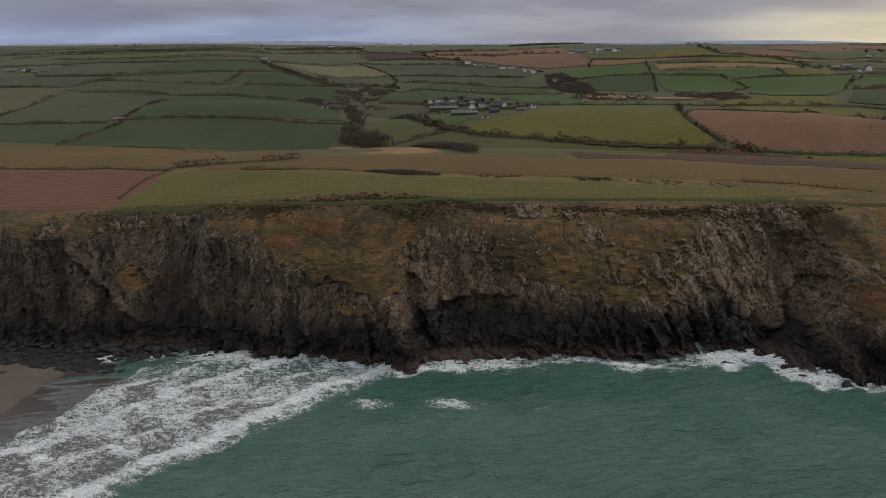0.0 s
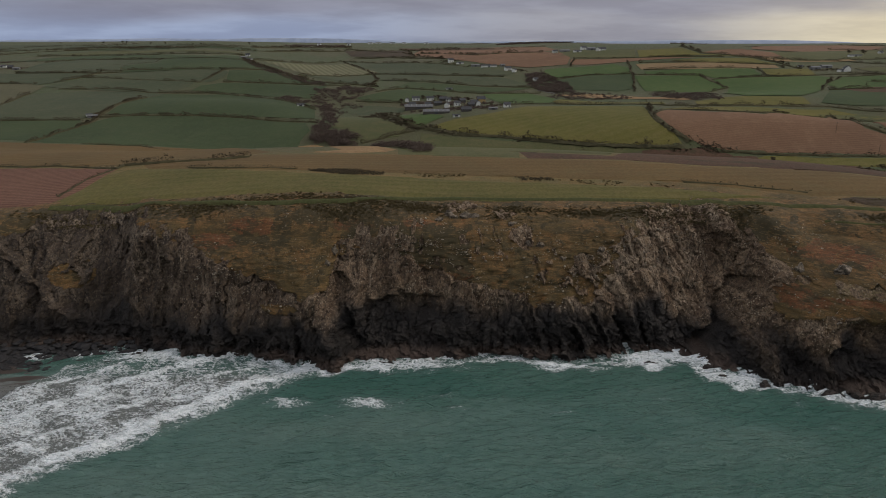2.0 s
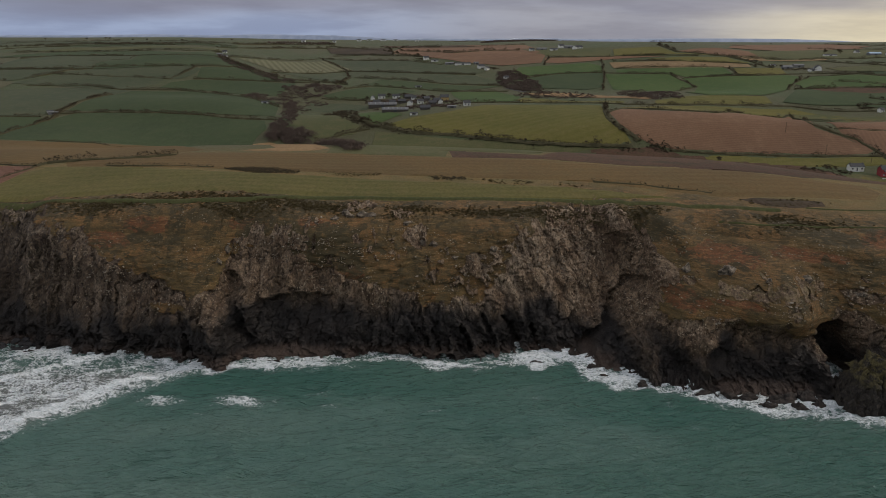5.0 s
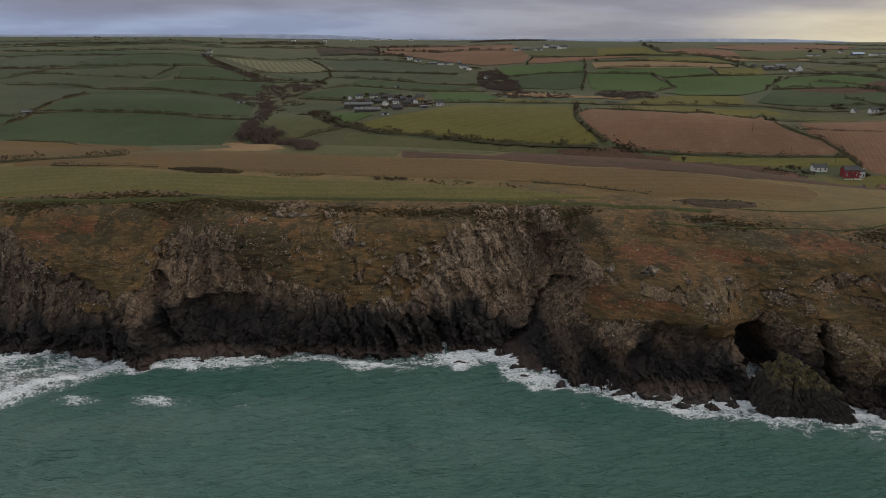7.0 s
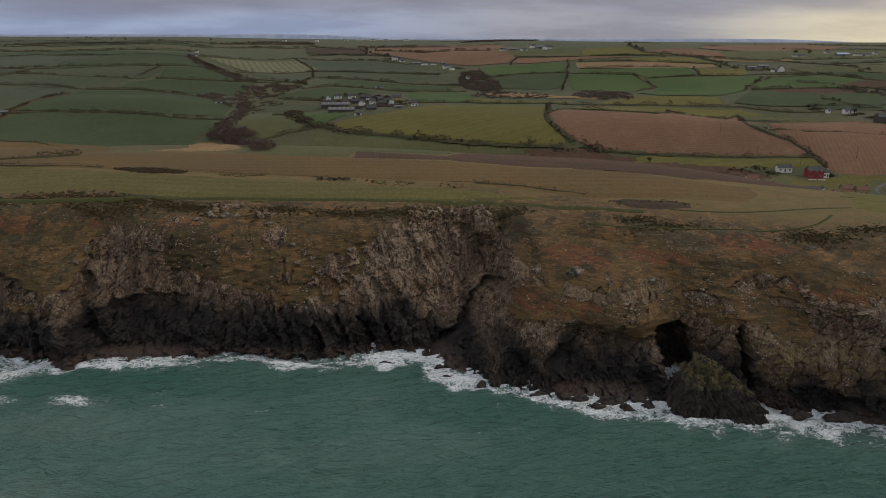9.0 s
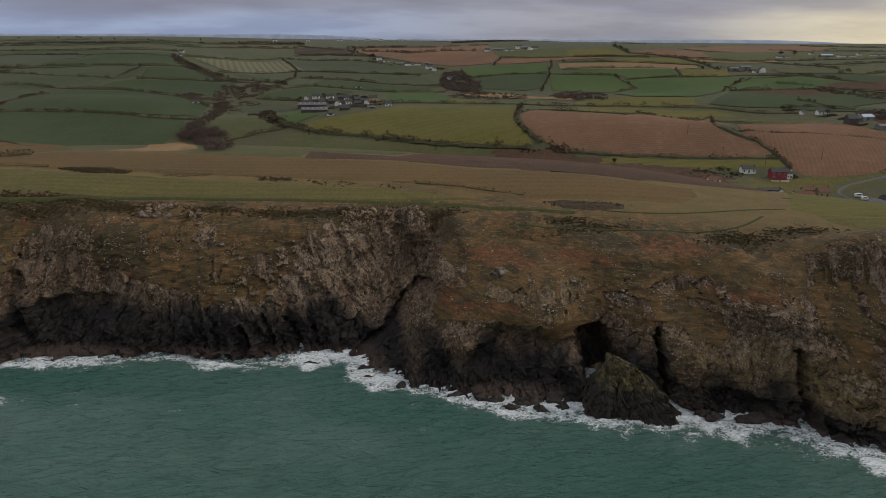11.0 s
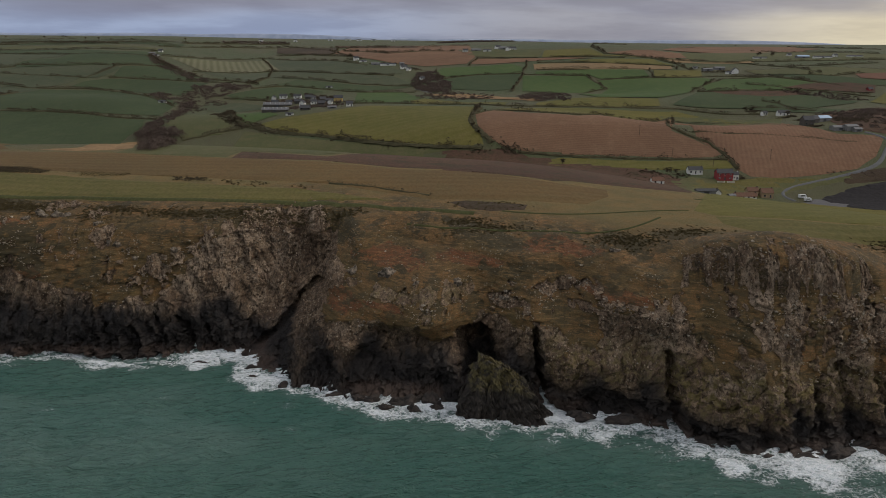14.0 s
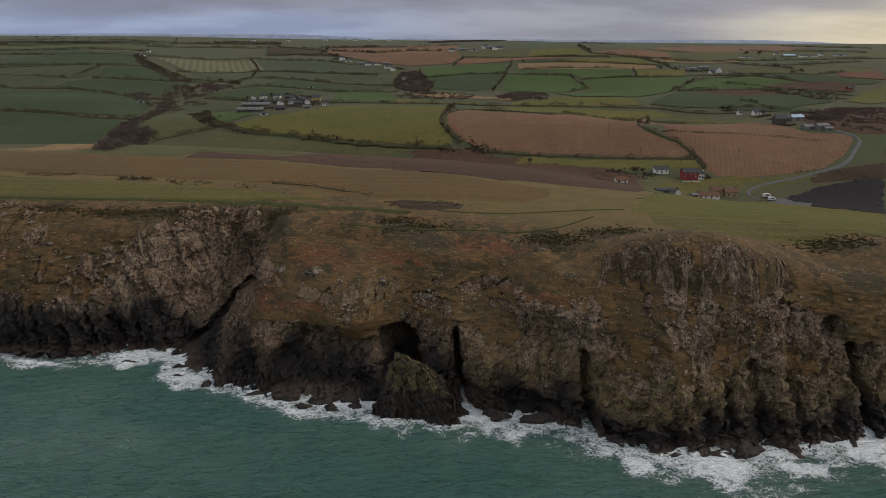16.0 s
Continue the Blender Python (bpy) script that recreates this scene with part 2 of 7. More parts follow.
    moss = mth(nt, "MULTIPLY", span(nt, noisy(nt, 0.45, 6.0, 0.7), 0.44, 0.60), attr(nt, "moss").outputs["Fac"])
    c = mixc(nt, mth(nt, "MULTIPLY", moss, 0.8), c, (0.150, 0.116, 0.038))
    # the black tidal zone, carried up the face to paint in shade there
    wet = mixc(nt, span(nt, blot, 0.35, 0.65), (0.015, 0.0125, 0.0118), (0.037, 0.030, 0.026))
    c = mixc(nt, tide_shade, c, wet)
    rust = attr(nt, "rust").outputs["Fac"]
    c = mixc(nt, mth(nt, "MULTIPLY", rust, span(nt, grain, 0.3, 0.6, 0.4, 0.95)), c, (0.085, 0.058, 0.045))
    # turf on the slopes
    t1 = noisy(nt, 0.10, 5.0, 0.6)
    t2 = noisy(nt, 0.8, 5.0, 0.7)
    t3 = noisy(nt, 2.6, 6.0, 0.72)
    g = mixc(nt, span(nt, t1, 0.36, 0.66), (0.125, 0.076, 0.030), (0.240, 0.116, 0.043))
    g = mixc(nt, span(nt, t2, 0.36, 0.66, 0.0, 0.65), g, (0.080, 0.060, 0.022))
    g = mixc(nt, mth(nt, "MULTIPLY", bracken, span(nt, t2, 0.30, 0.62, 0.5, 0.95)), g, (0.175, 0.056, 0.025))
    g = mixc(nt, mth(nt, "MULTIPLY", heath, span(nt, noisy(nt, 0.35, 6.0, 0.7), 0.34, 0.54, 0.45, 0.95)), g, (0.034, 0.029, 0.015))
    g = mixc(nt, span(nt, t3, 0.42, 0.58, 0.5, 0.0), g, (0.040, 0.032, 0.014))
    g = mixc(nt, span(nt, noisy(nt, 0.30, 6.0, 0.72, coords(nt, (0.6, 1.0, 1.6))), 0.47, 0.62, 0.0, 0.75), g, (0.050, 0.039, 0.020))
    steps = noisy(nt, 0.9, 6.0, 0.68, coords(nt, (0.28, 0.28, 2.6), (0, 3, 0)), 0.6)
    g = mixc(nt, span(nt, steps, 0.44, 0.54, 0.45, 0.0), g, (0.056, 0.041, 0.018))
    g = mixc(nt, span(nt, steps, 0.54, 0.66, 0.0, 0.6), g, (0.215, 0.135, 0.058))
    stones = mth(nt, "MULTIPLY", speck, span(nt, noisy(nt, 0.11, 4.0, 0.6), 0.50, 0.62))
    stones = mth(nt, "MULTIPLY", stones, mth(nt, "SUBTRACT", 1.0, attr(nt, "inland").outputs["Fac"]))
    g = mixc(nt, mth(nt, "MULTIPLY", stones, 0.5), g, (0.27, 0.225, 0.17))
    inland = attr(nt, "inland").outputs["Fac"]
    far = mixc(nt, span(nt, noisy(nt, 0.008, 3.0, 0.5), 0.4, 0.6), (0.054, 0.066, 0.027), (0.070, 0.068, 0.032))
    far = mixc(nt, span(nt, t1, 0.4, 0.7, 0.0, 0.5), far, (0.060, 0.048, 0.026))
    near_top = mixc(nt, span(nt, t1, 0.35, 0.65), (0.110, 0.084, 0.030), (0.145, 0.096, 0.034))
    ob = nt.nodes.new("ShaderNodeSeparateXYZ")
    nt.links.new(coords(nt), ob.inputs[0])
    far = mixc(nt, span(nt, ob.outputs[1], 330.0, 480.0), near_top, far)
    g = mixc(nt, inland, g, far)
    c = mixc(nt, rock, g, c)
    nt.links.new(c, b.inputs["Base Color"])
    b.inputs["Specular IOR Level"].default_value = 0.25
    nt.links.new(span(nt, tide_shade, 0.0, 1.0, 0.92, 0.5), b.inputs["Roughness"])
    hr = mth(nt, "ADD", mth(nt, "MULTIPLY", grain, 0.5), mth(nt, "ADD", beds, mth(nt, "MULTIPLY", fine_beds, 0.5)))
    hr = mth(nt, "ADD", mth(nt, "MULTIPLY", hr, rock), mth(nt, "MULTIPLY", t3, 0.45))
    bump(nt, b, hr, 1.0, 0.95)
    MATS["land"] = m


build_ground_material()


def build_sea_material():
    m, nt, b = mat_tools("sea")
    a = attr(nt, "foam")
    foam = a.outputs["Fac"]
    big = noisy(nt, 0.012, 3.0, 0.5, coords(nt, (1, 2.2, 1)))
    c = mixc(nt, span(nt, big, 0.30, 0.74), (0.047, 0.112, 0.092), (0.094, 0.152, 0.126))
    c = mixc(nt, mth(nt, "MULTIPLY", attr(nt, "silt").outputs["Fac"], 0.75), c, (0.098, 0.154, 0.132))
    c = mixc(nt, span(nt, attr(nt, "silt").outputs["Fac"], 0.55, 0.95, 0.0, 0.9), c, (0.150, 0.142, 0.134))
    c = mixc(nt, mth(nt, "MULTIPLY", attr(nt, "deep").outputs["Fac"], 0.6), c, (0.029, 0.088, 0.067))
    swirl = noisy(nt, 0.34, 8.0, 0.68, coords(nt, (0.6, 1.0, 1.0), (0, 0, 20)), 1.4)
    lace = nt.nodes.new("ShaderNodeTexVoronoi")
    lace.feature = "DISTANCE_TO_EDGE"
    lace.inputs["Scale"].default_value = 0.85
    nz = nt.nodes.new("ShaderNodeTexNoise")
    nz.inputs["Scale"].default_value, nz.inputs["Detail"].default_value = 0.35, 4.0
    co = coords(nt)
    nt.links.new(co, nz.inputs["Vector"])
    mv = nt.nodes.new("ShaderNodeVectorMath")
    mv.operation = "MULTIPLY_ADD"
    nt.links.new(nz.outputs["Color"], mv.inputs[0])
    mv.inputs[1].default_value = (4, 4, 0)
    nt.links.new(co, mv.inputs[2])
    nt.links.new(mv.outputs[0], lace.inputs["Vector"])
    net = span(nt, lace.outputs["Distance"], 0.0, 0.28, 1.0, 0.0)
    streak = span(nt, swirl, 0.30, 0.70)
    strand = noisy(nt, 0.9, 6.0, 0.7, coords(nt, (0.45, 1.0, 1.0), (0, 0, 35)), 2.0)
    tex = mth(nt, "ADD", mth(nt, "MULTIPLY", streak, 0.55), mth(nt, "MULTIPLY", net, 0.25))
    tex = mth(nt, "ADD", tex, mth(nt, "MULTIPLY", span(nt, strand, 0.35, 0.65), 0.30))
    need = mth(nt, "SUBTRACT", 1.02, foam)
    cover = span(nt, mth(nt, "SUBTRACT", tex, need), -0.03, 0.52)
    cover = mth(nt, "MULTIPLY", cover, span(nt, foam, 0.02, 0.12))
    milky = mth(nt, "MULTIPLY", foam, 0.4, True)
    c = mixc(nt, milky, c, (0.15, 0.19, 0.18))
    froth = mixc(nt, span(nt, noisy(nt, 1.5, 6.0, 0.75, coords(nt, (0.7, 1.0, 1.0)), 1.0), 0.36, 0.62), (0.52, 0.57, 0.58), (0.88, 0.89, 0.90))
    c = mixc(nt, cover, c, froth)
    nt.links.new(c, b.inputs["Base Color"])
    nt.links.new(span(nt, cover, 0.0, 0.6, 0.10, 0.8), b.inputs["Roughness"])
    b.inputs["IOR"].default_value = 1.33
    b.inputs["Specular IOR Level"].default_value = 0.5
    r1 = noisy(nt, 0.5, 4.0, 0.6, coords(nt, (0.20, 1.35, 1.0), (0, 0, -12)), 0.8)
    r2 = noisy(nt, 1.7, 4.0, 0.6, coords(nt, (0.38, 1.5, 1.0), (0, 0, 6)))
    h = mth(nt, "ADD", mth(nt, "MULTIPLY", r1, 1.45), mth(nt, "MULTIPLY", r2, 0.5))
    h = mth(nt, "ADD", h, mth(nt, "MULTIPLY", cover, 0.25))
    bump(nt, b, h, 1.0, 1.25)
    MATS["sea"] = m


build_sea_material()
plain("hedge_leaf", (0.088, 0.070, 0.045), 0.95, 0.6, 0.8, 0.1)
plain("bank", (0.068, 0.060, 0.032), 0.95, 0.6, 0.25, 0.1)
plain("gorse", (0.088, 0.068, 0.032), 0.95, 0.6, 0.8, 0.1)
plain("twig", (0.118, 0.088, 0.072), 0.95, 0.5, 0.6, 0.1)

# ---- the land: one sheet from the tide line over the cliff to the skyline ----
def rng_hash(ix, iy, iz, seed):
    n = (ix * 374761393 + iy * 668265263 + iz * 2147483647 + seed * 1274126177) & 0xFFFFFFFF
    n = ((n ^ (n >> 13)) * 1274126177) & 0xFFFFFFFF
    return ((n ^ (n >> 16)) & 0xFFFF) / 65535.0


def vnoise(x, y, z=0.0, seed=0):
    """Smooth value noise in 0..1 on arrays."""
    x, y, z = np.broadcast_arrays(np.asarray(x, float), np.asarray(y, float), np.asarray(z, float))
    fx, fy, fz = np.floor(x), np.floor(y), np.floor(z)
    ix, iy, iz = fx.astype(np.int64), fy.astype(np.int64), fz.astype(np.int64)
    u, v, w = x - fx, y - fy, z - fz
    u, v, w = (k * k * k * (k * (k * 6 - 15) + 10) for k in (u, v, w))
    tot = 0
    for dx in (0, 1):
        for dy in (0, 1):
            for dz in (0, 1):
                tot = tot + rng_hash(ix + dx, iy + dy, iz + dz, seed) * (u if dx else 1 - u) * (v if dy else 1 - v) * (w if dz else 1 - w)
    return tot


def fbm(x, y, z=0.0, octaves=4, seed=0, gain=0.5):
    tot, amp, norm = 0, 1.0, 0
    for o in range(octaves):
        f = 2.03 ** o
        tot = tot + amp * vnoise(np.asarray(x) * f + 17.3 * o, np.asarray(y) * f - 9.1 * o, np.asarray(z) * f + 4.7 * o, seed + o)
        norm += amp
        amp *= gain
    return tot / norm


def facets(x, z, seed=0):
    """Broken rock: each cell of an uneven net has its own depth and tilt. About -0.5..0.5, and the nearness to a joint, 0..1."""
    x, z = np.asarray(x, float), np.asarray(z, float)
    ix, iz = np.floor(x).astype(np.int64), np.floor(z).astype(np.int64)
    best, second, val = np.full(x.shape, 9.0), np.full(x.shape, 9.0), np.zeros(x.shape)
    for dx in (-1, 0, 1):
        for dz in (-1, 0, 1):
            cx, cz = ix + dx, iz + dz
            px, pz = cx + rng_hash(cx, cz, 1, seed), cz + rng_hash(cx, cz, 2, seed)
            d = np.hypot(x - px, z - pz)
            h = rng_hash(cx, cz, 3, seed) - 0.5 + (x - px) * (rng_hash(cx, cz, 4, seed) - 0.5) * 1.1 + (z - pz) * (rng_hash(cx, cz, 5, seed) - 0.2) * 0.9
            first = d < best
            second = np.where(first, best, np.minimum(second, d))
            val = np.where(first, h, val)
            best = np.where(first, d, best)
    return val, 1 - smooth(second - best, 0.0, 0.22)


def smooth(v, a, b):
    t = np.clip((np.asarray(v, float) - a) / (b - a), 0, 1)
    return t * t * (3 - 2 * t)


def spline_weights(st, v):
    """Matrix of cubic weights: rows for the values v, columns for the stations st."""
    st, v = np.asarray(st, float), np.atleast_1d(np.asarray(v, float))
    n = len(st)
    v = np.clip(v, st[0], st[-1])
    i = np.clip(np.searchsorted(st, v) - 1, 0, n - 2)
    h = st[i + 1] - st[i]
    t = (v - st[i]) / h
    w, r = np.zeros((len(v), n)), np.arange(len(v))
    np.add.at(w, (r, i), 2 * t ** 3 - 3 * t ** 2 + 1)
    np.add.at(w, (r, i + 1), -2 * t ** 3 + 3 * t ** 2)
    for k, c in ((i, t ** 3 - 2 * t ** 2 + t), (i + 1, t ** 3 - t ** 2)):
        lo, hi = np.maximum(k - 1, 0), np.minimum(k + 1, n - 1)
        q = c * h / (st[hi] - st[lo])
        np.add.at(w, (r, hi), q)
        np.add.at(w, (r, lo), -q)
    return w


# heights of the land at stations along the coast (columns) and distances inland (rows)
LAND_S, LAND_Y = [-230, -160, -90, -30, 30, 90, 150, 210, 270, 330, 440], [215, 260, 330, 410, 470, 520, 580, 660, 760, 880, 1030, 1250, 1900, 4900]
LAND_NEAR = [[50.7, 49.4, 47.7, 45.6, 43.2, 40.7, 38.9, 39.4, 48.1, 46.9, 50],
             [48.3, 46, 47.7, 50.7, 47.1, 46, 45.7, 46.6, 46.3, 46.4, 40.8],
             [45.3, 45.1, 50.4, 50.9, 49.5, 49.2, 48.9, 48, 42.2, 36, 20.8],
             [41.1, 44.1, 45.6, 46.3, 47.4, 46.8, 43.5, 38.8, 27.7, 11.6, 4.4],
             [36.2, 36.6, 37, 39.7, 38.9, 33.9, 28.6, 25, 15.1, 7.4, 1.9],
             [32.1, 30.1, 28.4, 26.1, 19, 6.2, 16, 21.3, 22.3, 25.7, 19.1],
             [30.5, 25.9, 21.1, 16.4, 20.8, 25.8, 40.1, 47.7, 41.6, 39, 46.8]]
LAND_FAR = [[32.2, 29.2, 27.4, 27.6, 36.3, 43.5, 48.3, 46.3, 31.6, 43.7, 56.7],
            [38.8, 39.1, 40.9, 44.5, 31, 43.6, 44.2, 53.3, 46.7, 50.5, 61.3],
            [48.8, 50.3, 47.1, 43, 49, 44.7, 46.7, 45.3, 55.2, 68.4, 75.8],
            [56.6, 60.7, 66.9, 69.5, 55.7, 62.5, 64.3, 70.5, 69.4, 81.4, 88.4],
            [67.3, 72.2, 78.1, 87, 64.6, 81.9, 90, 98.6, 85.9, 89.3, 91.9],
            [81.4, 91, 101.6, 105.6, 95.4, 90.8, 100.2, 93.5, 89.4, 91.6, 90.1],
            [98.9, 99.1, 98.6, 96, 88.8, 85.1, 81.1, 78.8, 76.9, 78.8, 82.7]]
LAND = np.array(LAND_NEAR + LAND_FAR)
# the cliff in plan: distance inland of its face at six heights
CLIFF_X, CLIFF_Z = [-230, -190, -150, -120, -100, -85, -65, -45, -28, -18, -12, -5, 5, 20, 45, 70, 95, 110, 118, 124, 128, 132, 136, 138.5, 141, 147, 154, 165, 180, 195, 203, 210, 215, 220, 225, 240, 252, 259, 265, 272, 285, 305, 320, 335, 350, 380, 440], [0, 8, 16, 24, 32, 40]
CONTOUR_0 = [234.7, 233.7, 231.4, 231.5, 234.6, 234.8, 226.1, 226.6, 221.4, 221.5, 218.6, 221.8, 222.1, 223.3, 228.9, 224.5, 227.7, 228.6, 223, 212, 213, 209.1, 203.9, 204.7, 206.3, 208.2, 199.3, 197.7, 196.6, 198.5, 198.8, 198, 196.3, 193.9, 191.8, 187.8, 182.3, 176.7, 172.4, 170.2, 168.4, 169.7, 174.2, 175.6, 180.4, 187.1, 195.1]
CONTOUR_8 = [237.7, 236.9, 236.6, 237.7, 243.7, 238.1, 230.3, 227.8, 224.8, 223.7, 221.4, 225.6, 229.8, 230.1, 229.9, 227.8, 230.6, 234.2, 236.8, 229, 230.5, 218.2, 213.8, 214.9, 216.5, 215.8, 208.4, 208.3, 201.6, 199.5, 200.3, 200.3, 198.1, 194.9, 192, 188.2, 183.5, 179, 174.1, 171.6, 172.8, 176.3, 175.9, 178.5, 182.6, 189.2, 198.2]
CONTOUR_16 = [240.6, 240.1, 239.7, 241.3, 249.5, 241.4, 234.7, 230.7, 226.3, 225.9, 224.5, 228.8, 235.2, 235, 232.6, 231.1, 234.2, 239.9, 243.6, 242.9, 243.9, 237, 232.2, 226.5, 223.1, 216.4, 210.8, 213.2, 206.1, 209.4, 208.1, 206.2, 200.9, 195, 190.9, 190.1, 187.1, 184, 179.6, 175.4, 175.6, 181.3, 179.7, 181.6, 184.8, 191.5, 201.4]
CONTOUR_24 = [243.5, 243.1, 241.7, 246.8, 254.6, 244.9, 239.4, 235.1, 230.2, 229.9, 233.2, 236.6, 238.6, 238.5, 235, 236.7, 240.9, 245.9, 250.7, 251, 254.6, 254.4, 251.4, 244.1, 235.9, 225.9, 220.7, 211.6, 204.1, 213.4, 211.9, 208.7, 203.3, 201.7, 201.5, 196.7, 192.2, 187.7, 186.2, 181.9, 180.8, 184.7, 184.5, 184.3, 187.2, 193.8, 204.4]
CONTOUR_32 = [246.4, 246, 243.7, 254.9, 259.4, 247.2, 241.8, 238.5, 236.8, 240, 243.1, 244.4, 242, 242.2, 241.3, 241.9, 245.1, 251.7, 258.3, 256.9, 260.8, 261.4, 258.3, 256.5, 245.7, 236.1, 232.5, 227.1, 217.3, 223, 219.4, 216.3, 213.7, 214.3, 214.2, 199.8, 193.1, 192.6, 192.4, 188.5, 186.1, 187.2, 190.3, 186.9, 189.7, 196.1, 207.5]
CONTOUR_40 = [249.4, 248.8, 246.5, 263.8, 263.3, 248.5, 252, 248.7, 246.3, 249.3, 250.2, 249.4, 245.9, 245.6, 250, 250.3, 249.5, 257.4, 264.7, 266.7, 266, 261.8, 256.3, 256.6, 257.6, 253.3, 241.2, 250, 242.7, 234.1, 229.4, 225.9, 224.5, 223.7, 223, 213.7, 203.2, 203.3, 203.1, 199.5, 193.5, 191.7, 198.8, 192, 192.2, 198.5, 210.6]
CLIFF = np.array([CONTOUR_0, CONTOUR_8, CONTOUR_16, CONTOUR_24, CONTOUR_32, CONTOUR_40])
# how high bare rock reaches along the coast
ROCK_X = [-230, -130, -118, -83, -69, -59, -47, -38, -25, -16, -13.5, -4, 14, 35, 47, 56, 76, 85, 89, 98, 108, 122, 137, 141, 144, 148, 161, 175, 184, 191, 202, 212, 219, 231, 237, 247, 255, 259, 262, 300, 316, 322, 330, 345, 440]
ROCK_Z = [42, 42, 42, 41, 35, 32, 29, 25, 21, 23, 34, 36, 32, 27, 22, 20, 20, 23, 27, 35, 40, 44, 44, 33, 19, 17, 20, 21, 17, 19, 25, 23, 22, 21, 26, 31, 33, 36, 44, 46, 44, 36, 29, 27, 27]
KNOLLS = [(291, 208, 20, 14, 5.8), (256, 213, 12, 16, -4.2), (337, 212, 14, 18, -4.5)]


def fan(y):
    """How far the coast's stations are spread apart at the distance y inland."""
    return 1 + np.clip(np.asarray(y, float) - 300, 0, None) * 11.5 / 4500


def land_height(x, y):
    x, y = np.atleast_1d(np.asarray(x, float)), np.atleast_1d(np.asarray(y, float))
    s = 106 + (x - 106) / fan(y)
    wy, ws = spline_weights(LAND_Y, y), spline_weights(LAND_S, s)
    z = np.einsum("ij,jk,ik->i", wy, LAND, ws)
    # the rocky dome of the headland, and the dips on both sides of it
    for px, py, rx, ry, h in KNOLLS:
        z = z + h * np.exp(-((x - px) / rx) ** 2 - ((y - py) / ry) ** 2)
    return np.maximum(z, 2.5)


def cliff_y(x, z):
    """Distance inland of the cliff's face at the coast's station x and the height z (arrays of one length)."""
    return np.einsum("ij,jk,ik->i", spline_weights(CLIFF_Z, z), CLIFF, spline_weights(CLIFF_X, x))


# features cut into the face: station, sideways lean per metre up, foot, head, half width, depth
CUTS = [(-25, 0.0, -2, 12, 1.0, 6), (-108, 0.0, 1, 8, 17, 2.0), (-66, 0, 2, 8, 12, 1.5), (-6, -0.22, 5, 29, 3.2, 6.5), (12, 0.0, 3, 21, 17, 3.2), (-17, -0.1, -2, 24, 6.0, -2.5),
        (78, -0.45, -2, 13, 1.3, 5), (86, -0.40, -2, 15, 1.0, 4), (94, -0.45, -2, 14, 1.5, 5), (102, -0.40, -2, 12, 1.0, 4), (66, -0.4, -2, 10, 1.0, 3),
        (199.0, 0.0, -2, 20.5, 7.5, 22), (115, 1.0, 3, 25, 2.8, 8), (138.5, 0.08, 22, 43, 2.4, 5), (177, 0.0, 3, 18, 20, 0.9), (217.5, -0.12, -2, 23, 1.6, 11), (255.5, -0.05, -2, 22, 2.0, 8), (233, 0.0, 2, 9, 10, 3), (182, 0, 2, 9, 6, 1.5),
        (304, -0.12, -2, 23, 2.6, 4), (296, -0.2, -2, 18, 1.8, 2.2), (315, -0.15, -2, 17, 1.8, 2.4), (337.5, -0.22, -2, 27, 2.4, 9), (327.5, 0.0, 27.5, 33.5, 3.2, 5), (290, 0.3, 0, 20, 1.2, 3), (155, 0.2, 3, 14, 3.0, 1.2),
        (-90, 0.0, 8, 44, 5.5, -3.5), (-79, 0.05, 6, 33, 2.6, 2.5), (-104, -1.0, 10, 38, 2.2, -2.6), (-9, -0.4, -2, 17, 4.5, -3.5), (70, 0.0, 12, 24, 4, -1.5),
        (263, -0.1, 4, 24, 8.0, -2.5), (283, -0.25, -2, 30, 3.5, -2.5), (312, -0.1, -2, 30, 3.5, -3.0), (147, 0.35, -3, 17, 8, -5.0), (224, 0.0, -2, 20, 3.0, -2.0)]


TOP_LINE = []
# drifts of turf, bare crag, heather and red bracken: station, height on the face (past 40: on over the brow), reach along and up
TURF_WEST, TURF_EAST = [(-113.5, 24.7, 8, 4.4), (-57.9, 39.8, 17.4, 3.1), (-38.8, 35.1, 16, 5.3), (-23.9, 29.1, 8.9, 4.8), (-33.1, 18.3, 6.5, 1.8), (68, 25, 12.5, 3.5), (70.4, 34.7, 9.5, 7.1), (53.5, 27.8, 5.2, 3.1), (98.8, 41.2, 9.2, 2.5), (144.3, 19.7, 3.6, 1.5), (156.8, 37.9, 15.3, 5.2), (152.9, 24.2, 10.7, 3.1)], [(193.5, 39.7, 40.9, 6.4), (164.3, 36.5, 22.2, 5.7), (180.8, 25.2, 7.3, 2.3), (223.3, 33.7, 18.4, 4.9), (229.9, 23.5, 7.4, 1.6), (253.6, 46.9, 8.9, 6.5), (242.3, 35.5, 11.8, 2.6), (263.8, 33.5, 5.9, 6.8), (270.5, 28.7, 6.9, 5.3), (279.6, 42.8, 9.1, 1), (297.8, 38.8, 6.6, 1.4), (285.1, 31.8, 4.1, 1.6), (329.4, 39.9, 14.1, 7.2), (333.1, 48.1, 14.2, 6)]
